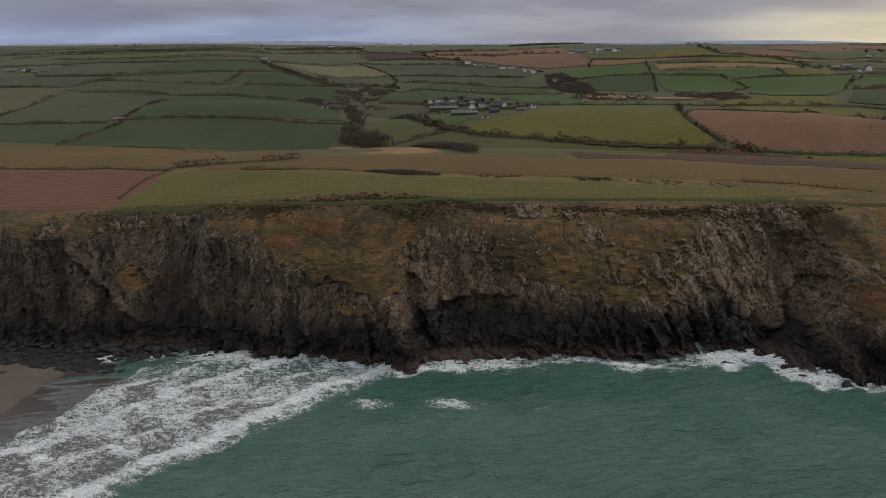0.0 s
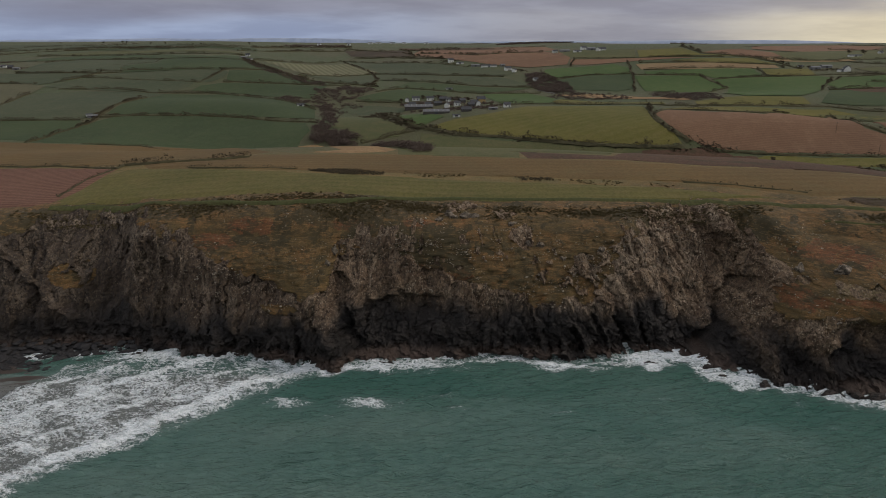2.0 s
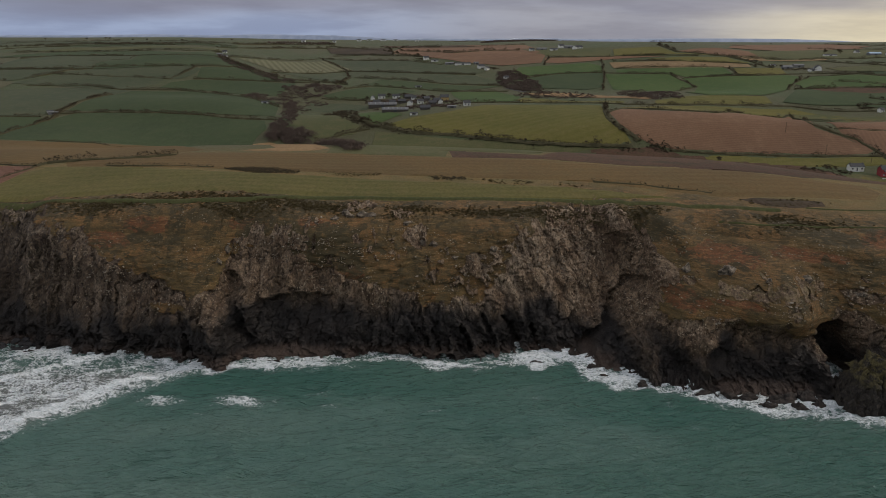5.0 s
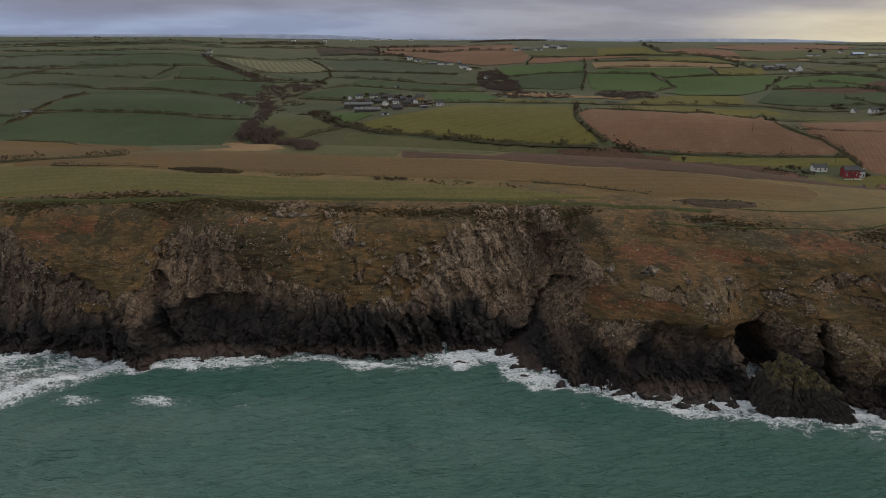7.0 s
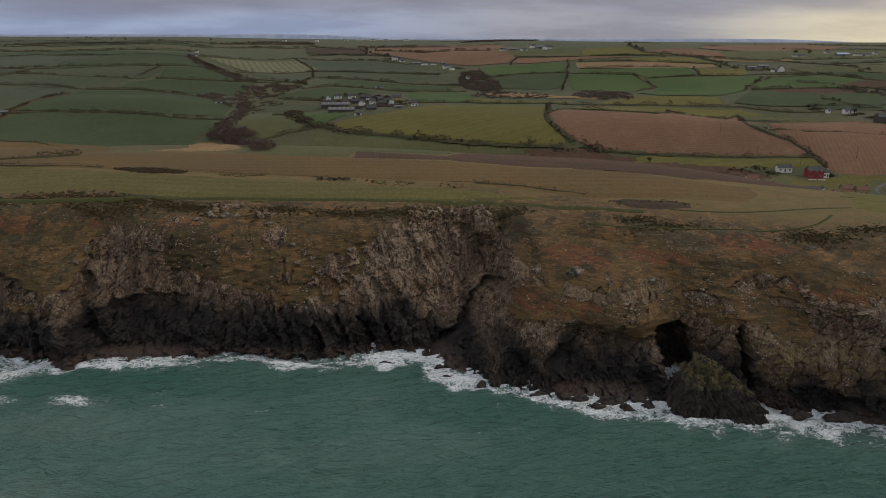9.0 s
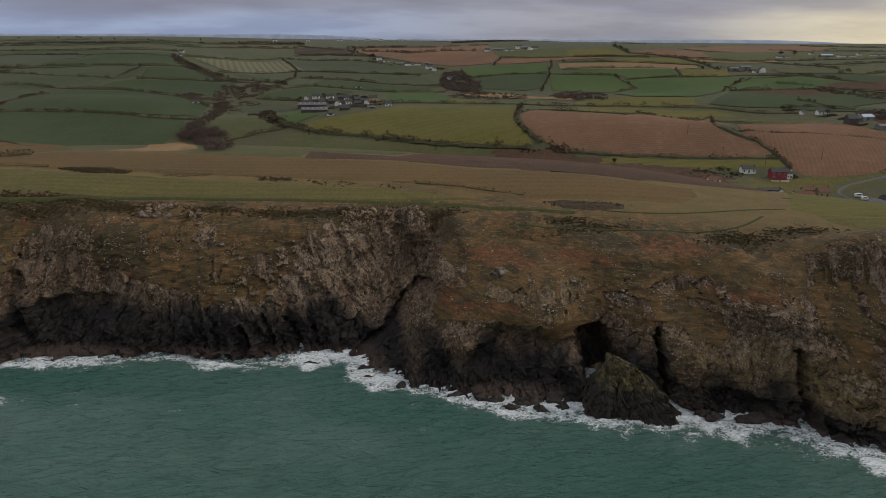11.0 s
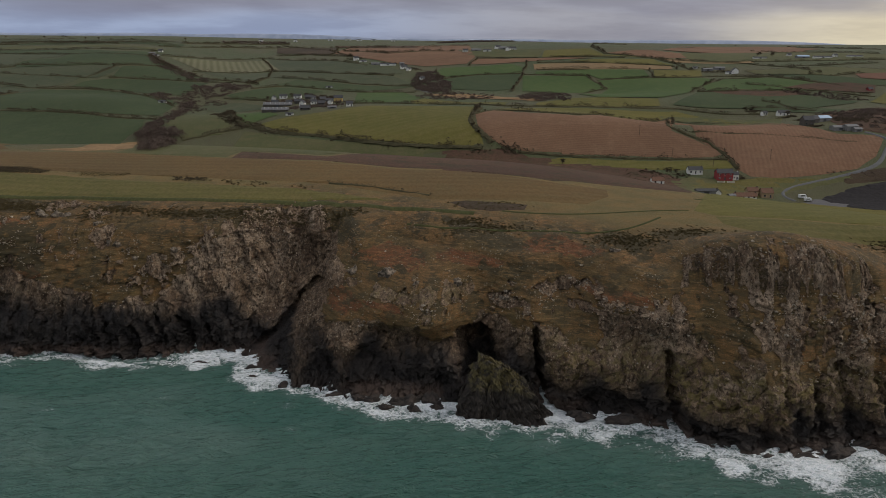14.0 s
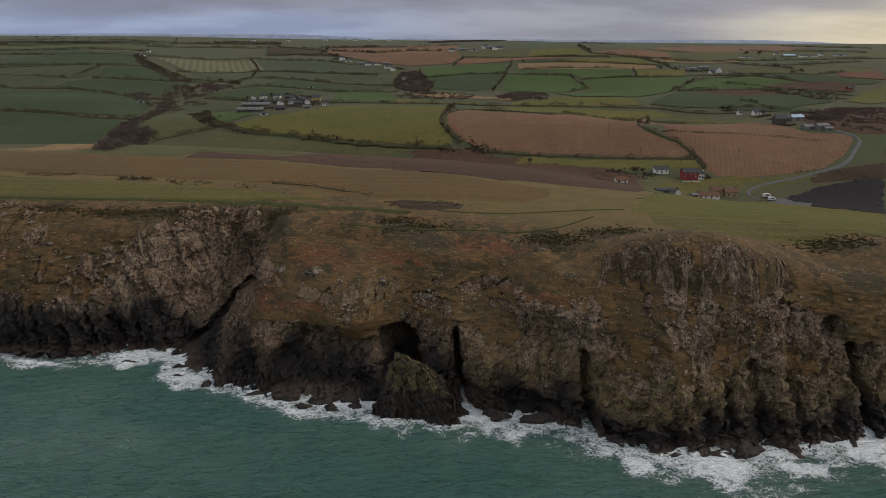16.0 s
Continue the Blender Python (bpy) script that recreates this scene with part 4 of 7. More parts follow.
    f = f * smooth(y, 260, 245)
    i = np.arange(len(ys) - 1)[:, None] * len(xs) + np.arange(len(xs) - 1)[None]
    faces = np.stack([i, i + 1, i + len(xs) + 1, i + len(xs)], -1).reshape(-1, 4)
    me = mesh_from_arrays("sea", np.stack([x, y, z], 1), faces)
    me.attributes.new("foam", "FLOAT", "POINT").data.foreach_set("value", f.astype(np.float32))
    # mask for darker teal: a band off the shore and patches to the east
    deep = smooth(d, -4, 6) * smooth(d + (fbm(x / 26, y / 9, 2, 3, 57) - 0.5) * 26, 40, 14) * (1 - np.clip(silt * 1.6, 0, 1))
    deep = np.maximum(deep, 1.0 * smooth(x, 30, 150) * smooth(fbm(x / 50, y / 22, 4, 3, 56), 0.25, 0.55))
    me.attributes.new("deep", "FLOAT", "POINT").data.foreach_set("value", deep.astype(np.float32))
    me.attributes.new("silt", "FLOAT", "POINT").data.foreach_set("value", silt.astype(np.float32))
    me.materials.append(MATS["sea"])
    return tagged(new("sea", me), "choppy teal-green sea with white foam along the rocks", "sea", kind="structure")


sea = build_sea()

# ---- fields: thin covers that follow the land ----
FIELD_LABELS = {"pasture": "dark green grazed pasture field", "pasture_dull": "dull grey-green pasture field", "lush": "bright green grass field",
                "meadow": "yellowish green meadow field", "grass_olive": "olive green grass field", "grass_pale": "pale grey-green grass field",
                "striped": "pale mown field with diagonal stripes", "plough_cross": "reddish brown tilled field with slanting drill lines", "plough": "reddish brown stubble and tilled field", "ploughdark": "dark red-brown ploughed field with furrows",
                "stubble": "tan stubble field", "scrub": "dark brown bracken scrub hillside", "heath": "dark brown heather and bramble drift", "reed": "pale straw-coloured reed marsh", "mud": "dark rippled water in the cove", "shingle": "grey shingle bank at the head of the cove", "coastmeadow": "olive brown grass field above the cliff", "coastgrass": "brown dead grass strip above the cliff"}
field_count = [0]


def inside(px, py, poly):
    hit = np.zeros(len(px), bool)
    for (x0, y0), (x1, y1) in zip(poly, poly[1:] + poly[:1]):
        if y0 == y1:
            continue
        hit ^= ((y0 > py) != (y1 > py)) & (px < (x1 - x0) * (py - y0) / (y1 - y0) + x0)
    return hit


def field(kind, poly):
    """A field's cover, cut to its outline and laid on the land."""
    bm = bmesh.new()
    pts = []
    for (x0, y0), (x1, y1) in zip(poly, poly[1:] + poly[:1]):
        n = max(1, int(math.hypot(x1 - x0, y1 - y0) / 12))
        pts += [(x0 + (x1 - x0) * k / n, y0 + (y1 - y0) * k / n) for k in range(n)]
    bm.faces.new([bm.verts.new((x, y, 0)) for x, y in pts])
    xs, ys = [p[0] for p in poly], [p[1] for p in poly]
    gap = max(6.0, (max(ys) - min(ys) + max(xs) - min(xs)) / 50)
    for lo, hi, co in ((min(xs), max(xs), (1, 0, 0)), (min(ys), max(ys), (0, 1, 0))):
        for k in range(1, int((hi - lo) / gap)):
            v = lo + k * gap
            bmesh.ops.bisect_plane(bm, geom=bm.verts[:] + bm.edges[:] + bm.faces[:], plane_co=(v * co[0], v * co[1], 0), plane_no=co)
    bmesh.ops.triangulate(bm, faces=bm.faces[:])
    bm.verts.ensure_lookup_table()
    hx = surface([v.co.x for v in bm.verts], [v.co.y for v in bm.verts])
    field_count[0] += 1
    for v, h in zip(bm.verts, hx):
        if v.is_boundary and v.co.y < 620:
            v.co.z = h + 0.02
            continue
        v.co.z = h + 0.10 + 0.003 * field_count[0] + v.co.y * 0.0004
    bmesh.ops.recalc_face_normals(bm, faces=bm.faces[:])
    if bm.faces and sum(f.normal.z for f in bm.faces) < 0:
        bmesh.ops.reverse_faces(bm, faces=bm.faces[:])
    me = bpy.data.meshes.new("field")
    bm.to_mesh(me)
    bm.free()
    me.materials.append(MATS[kind])
    return tagged(new("field", me), FIELD_LABELS[kind], "field", kind="structure")


# fields in plan: kind, corners
field("pasture", [(-332, 602),(-332, 644),(-324, 685),(-308, 715),(-263, 716),(-172, 698),(-106, 674),(-97, 645),(-101, 622),(-94, 434),(-124, 438),(-183, 602),(-225, 606),(-289, 606)])
field("pasture", [(-438, 690),(-390, 705),(-337, 701),(-324, 685),(-332, 644),(-337, 608),(-362, 613),(-391, 611)])
field("pasture_dull", [(-444, 701),(-415, 708),(-339, 706),(-334, 728),(-333, 770),(-327, 843),(-320, 881),(-379, 888),(-426, 883),(-468, 856),(-462, 795),(-464, 734)])
field("pasture", [(-321, 725),(-327, 776),(-320, 881),(-238, 889),(-157, 834),(-118, 794),(-101, 698),(-173, 704),(-265, 722)])
field("grass_pale", [(-578, 924),(-525, 936),(-488, 922),(-474, 860),(-465, 788),(-471, 745)])
field("pasture_dull", [(-653, 1050),(-558, 1028),(-468, 1011),(-482, 955),(-505, 927),(-546, 947),(-591, 946)])
field("pasture_dull", [(-491, 914),(-464, 965),(-442, 979),(-306, 953),(-304, 930),(-323, 889),(-387, 891),(-450, 903)])
field("pasture_dull", [(-467, 989),(-427, 1009),(-287, 1025),(-274, 1005),(-274, 973),(-284, 953),(-321, 952),(-451, 972)])
field("pasture", [(-429, 1014),(-455, 1078),(-426, 1164),(-291, 1139),(-229, 1056),(-287, 1025)])
field("pasture_dull", [(-605, 1055),(-639, 1200),(-594, 1248),(-422, 1154),(-411, 1099),(-462, 1094),(-433, 1015),(-536, 1033)])
field("pasture", [(-705, 1234),(-697, 1313),(-622, 1354),(-360, 1191),(-301, 1218),(-293, 1148),(-429, 1174),(-601, 1262)])
field("grass_olive", [(-767, 1364),(-666, 1451),(-346, 1318),(-313, 1266),(-629, 1370)])
field("pasture", [(-704, 1483),(-717, 1565),(-522, 1465),(-357, 1496),(-333, 1396)])
field("pasture_dull", [(-1308, 2128),(-787, 1720),(-373, 1565),(-364, 1476),(-727, 1587),(-895, 1573),(-1004, 1629)])
field("striped", [(-268, 1170),(-129, 1320),(-71, 1101),(-170, 1046)])
field("pasture_dull", [(-177, 1038),(-69, 1069),(-61, 997),(-73, 936),(-119, 990)])
field("pasture", [(-277, 1017),(-226, 1043),(-127, 950),(-187, 949),(-265, 959)])
field("pasture", [(-268, 948),(-186, 945),(-123, 921),(-130, 837),(-169, 852),(-223, 891),(-296, 907),(-292, 934)])
field("pasture_dull", [(-153, 1341),(-17, 1189),(66, 1086),(104, 1060),(129, 1019),(112, 1006),(23, 1026),(-68, 1092),(-100, 1180)])
field("pasture_dull", [(-66, 1076),(24, 1016),(112, 989),(145, 931),(82, 934),(-28, 980),(-63, 1000)])
field("pasture", [(-19, 967),(82, 926),(144, 919),(125, 905),(75, 886),(32, 898),(-34, 908)])
field("pasture", [(-76, 838),(-31, 889),(11, 892),(34, 875),(9, 839),(-22, 822),(-58, 819)])
field("pasture_dull", [(-89, 767),(-85, 806),(-45, 804),(-17, 787),(-15, 764),(-50, 761)])
field("grass_olive", [(-76, 648),(-81, 710),(-60, 748),(-24, 652),(-7, 627),(-12, 611),(-32, 608),(-46, 605),(-56, 630)])
field("lush", [(-36, 747),(9, 684),(28, 658),(17, 643),(5, 629),(-10, 643)])
field("meadow", [(16, 628),(35, 643),(76, 661),(108, 690),(215, 663),(207, 603),(216, 548),(196, 549),(153, 561),(107, 580),(58, 601)])
field("grass_olive", [(1, 381),(-2, 434),(7, 615),(33, 605),(83, 585),(130, 566),(174, 552),(196, 546),(169, 544),(120, 386),(69, 393),(67, 368),(43, 370)])
field("scrub", [(69, 393),(120, 380),(195, 537),(213, 544),(231, 543),(259, 530),(318, 513),(336, 506),(278, 349),(237, 322),(202, 341),(161, 346),(119, 364),(71, 365)])
field("reed", [(-54, 403),(-35, 416),(-105, 607),(-86, 609),(-76, 600),(-1, 409),(-8, 396),(-28, 393)])
field("lush", [(76, 876),(132, 878),(156, 821),(146, 760),(91, 728),(80, 823)])
field("meadow", [(147, 775),(161, 807),(248, 708),(243, 684),(150, 728)])
field("reed", [(160, 857),(215, 856),(247, 826),(284, 719),(271, 715),(231, 795),(181, 833)])
field("lush", [(159, 989),(180, 1058),(284, 1081),(299, 1049),(292, 1006),(232, 1007),(174, 980)])
field("pasture", [(177, 968),(231, 998),(290, 999),(274, 910),(245, 886),(190, 898)])
field("plough", [(-34, 1370),(-9, 1654),(230, 1438),(232, 1154),(217, 1094),(155, 1073),(105, 1102),(50, 1173)])
field("plough", [(221, 1093),(230, 1137),(331, 1119),(417, 1102),(326, 1097),(242, 1086)])
field("grass_olive", [(205, 1270),(349, 1213),(331, 1124),(241, 1152),(217, 1189)])
field("stubble", [(316, 1072),(448, 1060),(517, 1055),(512, 1029),(433, 1013),(313, 1027)])
field("meadow", [(370, 1086),(506, 1108),(509, 1090),(526, 1066),(432, 1063)])
field("lush", [(313, 1014),(467, 1020),(464, 974),(395, 963),(385, 982),(310, 996)])
field("lush", [(292, 987),(380, 979),(384, 952),(391, 910),(358, 884),(282, 892)])
field("lush", [(390, 958),(457, 964),(528, 954),(538, 933),(475, 837),(419, 773),(346, 740),(329, 763),(394, 910)])
field("meadow", [(481, 1017),(549, 1020),(532, 963),(471, 974)])
field("meadow", [(277, 700),(319, 728),(415, 763),(408, 729),(330, 690),(272, 679)])
field("plough", [(211, 615),(225, 634),(255, 613),(298, 593),(403, 688),(409, 681),(370, 568),(386, 553),(397, 538),(400, 525),(324, 529),(281, 531),(248, 538),(231, 545),(220, 558),(212, 576)])
field("meadow", [(227, 644),(328, 681),(420, 715),(504, 662),(480, 617),(441, 686),(412, 690),(301, 601)])
field("meadow", [(258, 529),(322, 525),(399, 522),(400, 508),(357, 505),(307, 508),(222, 396)])
field("plough", [(438, 1144),(523, 1208),(675, 1186),(512, 1124)])
field("plough", [(787, 1882),(1174, 2057),(865, 1360),(684, 1315)])
field("stubble", [(520, 1122),(661, 1157),(656, 1091),(536, 1093)])
field("meadow", [(348, 1188),(423, 1193),(433, 1129),(502, 1120),(335, 1123)])
field("plough_cross", [(407, 676),(467, 661),(508, 572),(537, 566),(538, 558),(516, 528),(492, 509),(464, 501),(428, 494),(408, 496),(401, 506),(399, 533),(387, 555)])
field("grass_olive", [(395, 693),(443, 701),(502, 662),(476, 600),(437, 683),(398, 681)])
field("lush", [(509, 896),(549, 930),(598, 907),(621, 849),(637, 813),(624, 800),(563, 821),(496, 843)])
field("pasture", [(424, 739),(482, 831),(566, 796),(619, 741),(606, 727),(558, 709),(578, 673),(548, 667),(524, 696),(497, 728)])
field("pasture", [(608, 933),(644, 901),(717, 831),(697, 819),(649, 826),(624, 856),(605, 907)])
field("grass_olive", [(603, 996),(691, 969),(754, 921),(746, 882),(713, 898),(665, 885),(600, 949)])
field("ploughdark", [(696, 892),(754, 895),(727, 839),(688, 862)])
field("meadow", [(625, 730),(672, 783),(706, 802),(650, 706),(630, 698)])
field("grass_olive", [(574, 1193),(748, 1351),(874, 1288),(917, 1162),(847, 1045),(756, 1054),(657, 1115),(565, 1102)])
field("scrub", [(535, 661),(601, 686),(629, 671),(566, 563),(544, 570),(521, 590)])
field("plough", [(557, 1236),(647, 1440),(1123, 2174),(1011, 1582),(839, 1365),(609, 1246)])
field("ploughdark", [(-239, 369),(-179, 358),(-136, 341),(-134, 295),(-136, 272),(-178, 270)])
field("coastgrass", [(-383, 599),(-287, 601),(-180, 603),(-94, 434),(-75, 409),(-101, 357),(-134, 349),(-244, 378)])
field("coastgrass", [(-127, 350),(-89, 359),(-79, 391),(-14, 387),(68, 365),(119, 360),(160, 342),(201, 336),(236, 318),(260, 312),(257, 295),(244, 277),(180, 279),(129, 306),(23, 320),(-30, 321),(-117, 333)])
field("coastmeadow", [(-135, 338),(-38, 315),(29, 308),(121, 296),(165, 277),(150, 279),(118, 279),(70, 275),(26, 273),(-126, 276),(-134, 274),(-134, 300)])
field("meadow", [(311, 325),(375, 446),(431, 459),(469, 451),(501, 443),(370, 239),(354, 243),(326, 250),(291, 260),(286, 270),(294, 287)])
field("scrub", [(183, 549),(210, 542),(232, 534),(269, 518),(327, 508),(341, 500),(362, 484),(306, 330),(266, 327),(225, 328),(184, 339)])
field("scrub", [(300, 513),(325, 509),(344, 500),(357, 487),(350, 457),(290, 349),(272, 344)])
field("grass_olive", [(344, 484),(363, 494),(398, 488),(432, 493),(482, 505),(507, 509),(501, 501),(458, 488),(421, 473),(372, 447),(316, 338)])
field("coastmeadow", [(290, 258),(325, 248),(353, 242),(369, 237),(364, 230),(351, 234),(335, 226),(310, 226),(293, 233),(288, 244)])


field("heath", [(-191, 1605),(-48, 1573),(-23, 1352),(-158, 1455)])
field("scrub", [(-79, 1702),(113, 1569),(130, 1402),(-48, 1573)])
field("scrub", [(609, 842),(660, 838),(682, 821),(661, 784),(626, 798),(575, 825)])
field("scrub", [(495, 837),(533, 834),(579, 806),(589, 787),(544, 783),(503, 807)])


# ---- hedges and hedge banks ----
HEDGE = {"hedge": (1.5, 1.6, "dark leafless hedge on an earth bank"), "low": (0.7, 0.7, "low scrubby field bank"), "tall": (2.4, 2.2, "tall dark overgrown hedgerow")}
hedge_rng = np.random.default_rng(5)


def hedge(kind, line):
    """A hedge along a line: a rough ridge with an uneven top, gaps and bushes."""
    wide, tall, label = HEDGE[kind]
    p = []
    for (x0, y0), (x1, y1) in zip(line, line[1:]):
        n = max(2, int(math.hypot(x1 - x0, y1 - y0) / 2.5))
        p += [(x0 + (x1 - x0) * k / n, y0 + (y1 - y0) * k / n) for k in range(n)]
    p = np.array(p + [line[-1]], float)
    p += (np.stack([fbm(p[:, 0] / 25, p[:, 1] / 25, 0, 2, 71), fbm(p[:, 0] / 25, p[:, 1] / 25, 9, 2, 72)], 1) - 0.5) * 5
    t = np.gradient(p, axis=0)
    t /= np.linalg.norm(t, axis=1)[:, None] + 1e-9
    nrm = np.stack([-t[:, 1], t[:, 0]], 1)
    base = surface(p[:, 0], p[:, 1])
    bushy = smooth(fbm(p[:, 0] / 9, p[:, 1] / 9, 0, 3, 73), 0.34, 0.66)
    size = 0.6 + 1.1 * bushy + 0.9 * (hedge_rng.random(len(p)) > 0.95)
    ring = np.array([(-1.4, -0.4), (-0.8, 0.30), (-0.3, 0.52), (0.3, 0.50), (0.8, 0.28), (1.4, -0.4)])
    k = len(ring)
    off = ring[None, :, 0] * wide * hedge_rng.uniform(0.75, 1.25, (len(p), k))
    up = ring[None, :, 1] * tall * (0.5 + 0.4 * size[:, None]) * hedge_rng.uniform(0.8, 1.2, (len(p), k))
    V = np.stack([p[:, None, 0] + nrm[:, None, 0] * off, p[:, None, 1] + nrm[:, None, 1] * off, base[:, None] + up + 0.2], -1).reshape(-1, 3)
    i = np.arange(len(p) - 1)[:, None] * k + np.arange(k - 1)[None]
    F = np.stack([i, i + 1, i + k + 1, i + k], -1).reshape(-1, 4)
    bank = len(F)
    # bushes and loose sprays of twigs along the bank, thick and thin by turns
    n = hedge_rng.poisson(4 + 24 * bushy * (1.5 if kind == "tall" else 1.0 if kind == "hedge" else 0.35))
    at = np.repeat(np.arange(len(p)), n)
    rise = hedge_rng.random(len(at)) ** 0.8
    c = p[at] + nrm[at] * hedge_rng.normal(0, 0.45, (len(at), 1)) * wide + t[at] * hedge_rng.uniform(-1.3, 1.3, (len(at), 1))
    zc = base[at] + 0.3 + tall * size[at] * (0.25 + 0.95 * rise)
    sp = hedge_rng.normal(0, 0.30, (len(at), 4, 3)) * (0.55 + 0.3 * tall)
    V2 = np.concatenate([c, zc[:, None]], 1)[:, None, :] + sp
    F = np.concatenate([F, len(V) + np.arange(len(at) * 4).reshape(-1, 4)])
    V = np.concatenate([V, V2.reshape(-1, 3)])
    me = mesh_from_arrays("hedge", V, F, True)
    me.materials.append(MATS["bank"])
    me.materials.append(MATS["hedge_leaf"])
    me.polygons.foreach_set("material_index", (np.arange(len(F)) >= bank).astype(np.int32))
    return tagged(new("hedge", me), label, "hedge", "field hedges")


hedge("hedge", [(-461, 897),(-394, 905),(-336, 888),(-269, 897),(-219, 876),(-168, 827),(-114, 771)])
hedge("hedge", [(-325, 667),(-325, 716),(-330, 754),(-333, 853)])
hedge("hedge", [(-335, 714),(-285, 717),(-206, 708),(-156, 696),(-94, 674)])
hedge("low", [(-286, 603),(-239, 604),(-207, 589)])
hedge("hedge", [(-539, 1029),(-467, 1032),(-293, 1025),(-228, 1051)])
hedge("hedge", [(-472, 981),(-401, 964),(-297, 951),(-284, 1022)])
hedge("hedge", [(-492, 949),(-472, 981),(-461, 1020)])
hedge("hedge", [(-268, 955),(-190, 948),(-96, 928)])
hedge("tall", [(-294, 1152),(-239, 1072),(-202, 1017),(-143, 970),(-96, 942),(-57, 914)])
hedge("low", [(-483, 1111),(-419, 1108),(-427, 1156),(-297, 1161)])
hedge("hedge", [(-754, 1387),(-616, 1331),(-371, 1237),(-318, 1253)])
hedge("hedge", [(-866, 1573),(-688, 1587),(-506, 1449),(-360, 1451)])
hedge("hedge", [(-283, 1175),(-161, 1353),(-40, 1224),(66, 1086)])
hedge("hedge", [(-161, 1353),(-84, 1109),(-63, 1000),(-71, 912)])
hedge("hedge", [(-182, 1030),(-81, 1091),(23, 1021),(112, 997)])
hedge("hedge", [(-58, 999),(28, 960),(82, 934),(144, 923)])
hedge("hedge", [(-57, 874),(-20, 912),(32, 898),(75, 881),(146, 876)])
hedge("hedge", [(-74, 826),(-21, 816)])
hedge("tall", [(-48, 747),(-10, 648),(5, 629),(38, 608),(78, 595),(107, 579),(134, 567),(174, 554),(214, 545)])
hedge("hedge", [(-45, 602),(-23, 613),(1, 622)])
hedge("hedge", [(85, 731),(168, 732),(241, 673),(299, 678),(397, 718),(427, 725),(503, 699)])
hedge("tall", [(216, 654),(205, 593),(213, 568),(223, 551)])
hedge("hedge", [(211, 615),(234, 638),(300, 596),(411, 693),(369, 578),(381, 562),(394, 550),(400, 535),(403, 506)])
hedge("hedge", [(243, 537),(281, 531),(345, 527),(399, 523)])
hedge("low", [(411, 680),(457, 673),(482, 601)])
hedge("low", [(386, 568),(430, 568),(461, 566)])
hedge("hedge", [(294, 998),(381, 982),(384, 952),(394, 910),(359, 888)])
hedge("hedge", [(307, 1093),(294, 998),(267, 889)])
hedge("hedge", [(390, 958),(458, 968),(554, 960),(598, 930),(631, 852)])
hedge("hedge", [(475, 837),(540, 938)])
hedge("hedge", [(476, 1020),(470, 970)])
hedge("hedge", [(316, 1027),(469, 1024)])
hedge("hedge", [(324, 1084),(432, 1063),(522, 1056),(520, 1030)])
hedge("tall", [(433, 1230),(438, 1144),(510, 1119),(532, 1082),(541, 1021)])
hedge("hedge", [(510, 1119),(635, 1101),(665, 998),(666, 912)])
hedge("hedge", [(220, 1079),(235, 1137),(331, 1119),(463, 1110)])
hedge("hedge", [(171, 1043),(173, 968),(231, 1002),(291, 1002)])
hedge("hedge", [(-137, 341),(-135, 348),(-116, 349),(-93, 359),(-79, 371)])
hedge("low", [(-98, 332),(-70, 329),(-45, 324)])
hedge("low", [(-139, 288),(-140, 316),(-137, 341)])
hedge("low", [(132, 305),(151, 299),(173, 288),(178, 285)])
hedge("hedge", [(-26, 1536),(118, 1433),(230, 1438)])
hedge("hedge", [(-194, 1676),(-56, 1479),(19, 1225)])
hedge("hedge", [(-587, 941),(-507, 931)])
hedge("hedge", [(-467, 740),(-465, 788),(-474, 860)])
hedge("hedge", [(-443, 698),(-338, 703)])
hedge("hedge", [(-336, 601),(-332, 644),(-322, 687),(-329, 716),(-332, 766),(-327, 843)])
hedge("hedge", [(-597, 1040),(-468, 1011),(-431, 1019)])
hedge("hedge", [(-639, 1200),(-594, 1248),(-426, 1164)])
hedge("hedge", [(-960, 1557),(-895, 1573),(-727, 1587),(-529, 1487)])
hedge("low", [(-242, 374),(-180, 362),(-137, 343)])
hedge("hedge", [(506, 886),(549, 930),(602, 917),(624, 856),(647, 820)])
hedge("tall", [(484, 836),(561, 815),(597, 796)])
hedge("hedge", [(497, 728),(532, 722),(547, 686)])
hedge("hedge", [(527, 762),(539, 747),(536, 699)])
hedge("low", [(603, 996),(691, 969),(754, 921)])
hedge("hedge", [(649, 910),(665, 885),(713, 898)])
hedge("hedge", [(483, 1123),(657, 1115),(756, 1054),(847, 1045)])
hedge("low", [(389, 568),(446, 567),(515, 552)])
hedge("hedge", [(-964, 1614),(-947, 1722),(-810, 1689),(-672, 1676)])
hedge("hedge", [(-863, 1447),(-806, 1511),(-663, 1510),(-520, 1446),(-402, 1510)])
hedge("hedge", [(-573, 1589),(-409, 1533),(-321, 1690)])
hedge("hedge", [(-366, 1380),(-321, 1463),(-255, 1611)])
hedge("hedge", [(-146, 1402),(-77, 1386),(32, 1202)])
hedge("tall", [(-301, 1551),(-191, 1605),(-34, 1563),(65, 1543)])
hedge("hedge", [(-48, 1573),(-24, 1325)])
hedge("tall", [(-379, 1533),(-300, 1680),(-193, 1735)])
hedge("hedge", [(-771, 1524),(-632, 1535),(-459, 1415)])
hedge("tall", [(-14, 1408),(87, 1231),(144, 1261),(198, 1237)])
hedge("hedge", [(472, 1410),(528, 1368)])
hedge("hedge", [(1159, 2061),(1105, 1721),(1140, 1584)])
hedge("hedge", [(780, 1403),(837, 1299),(913, 1209)])
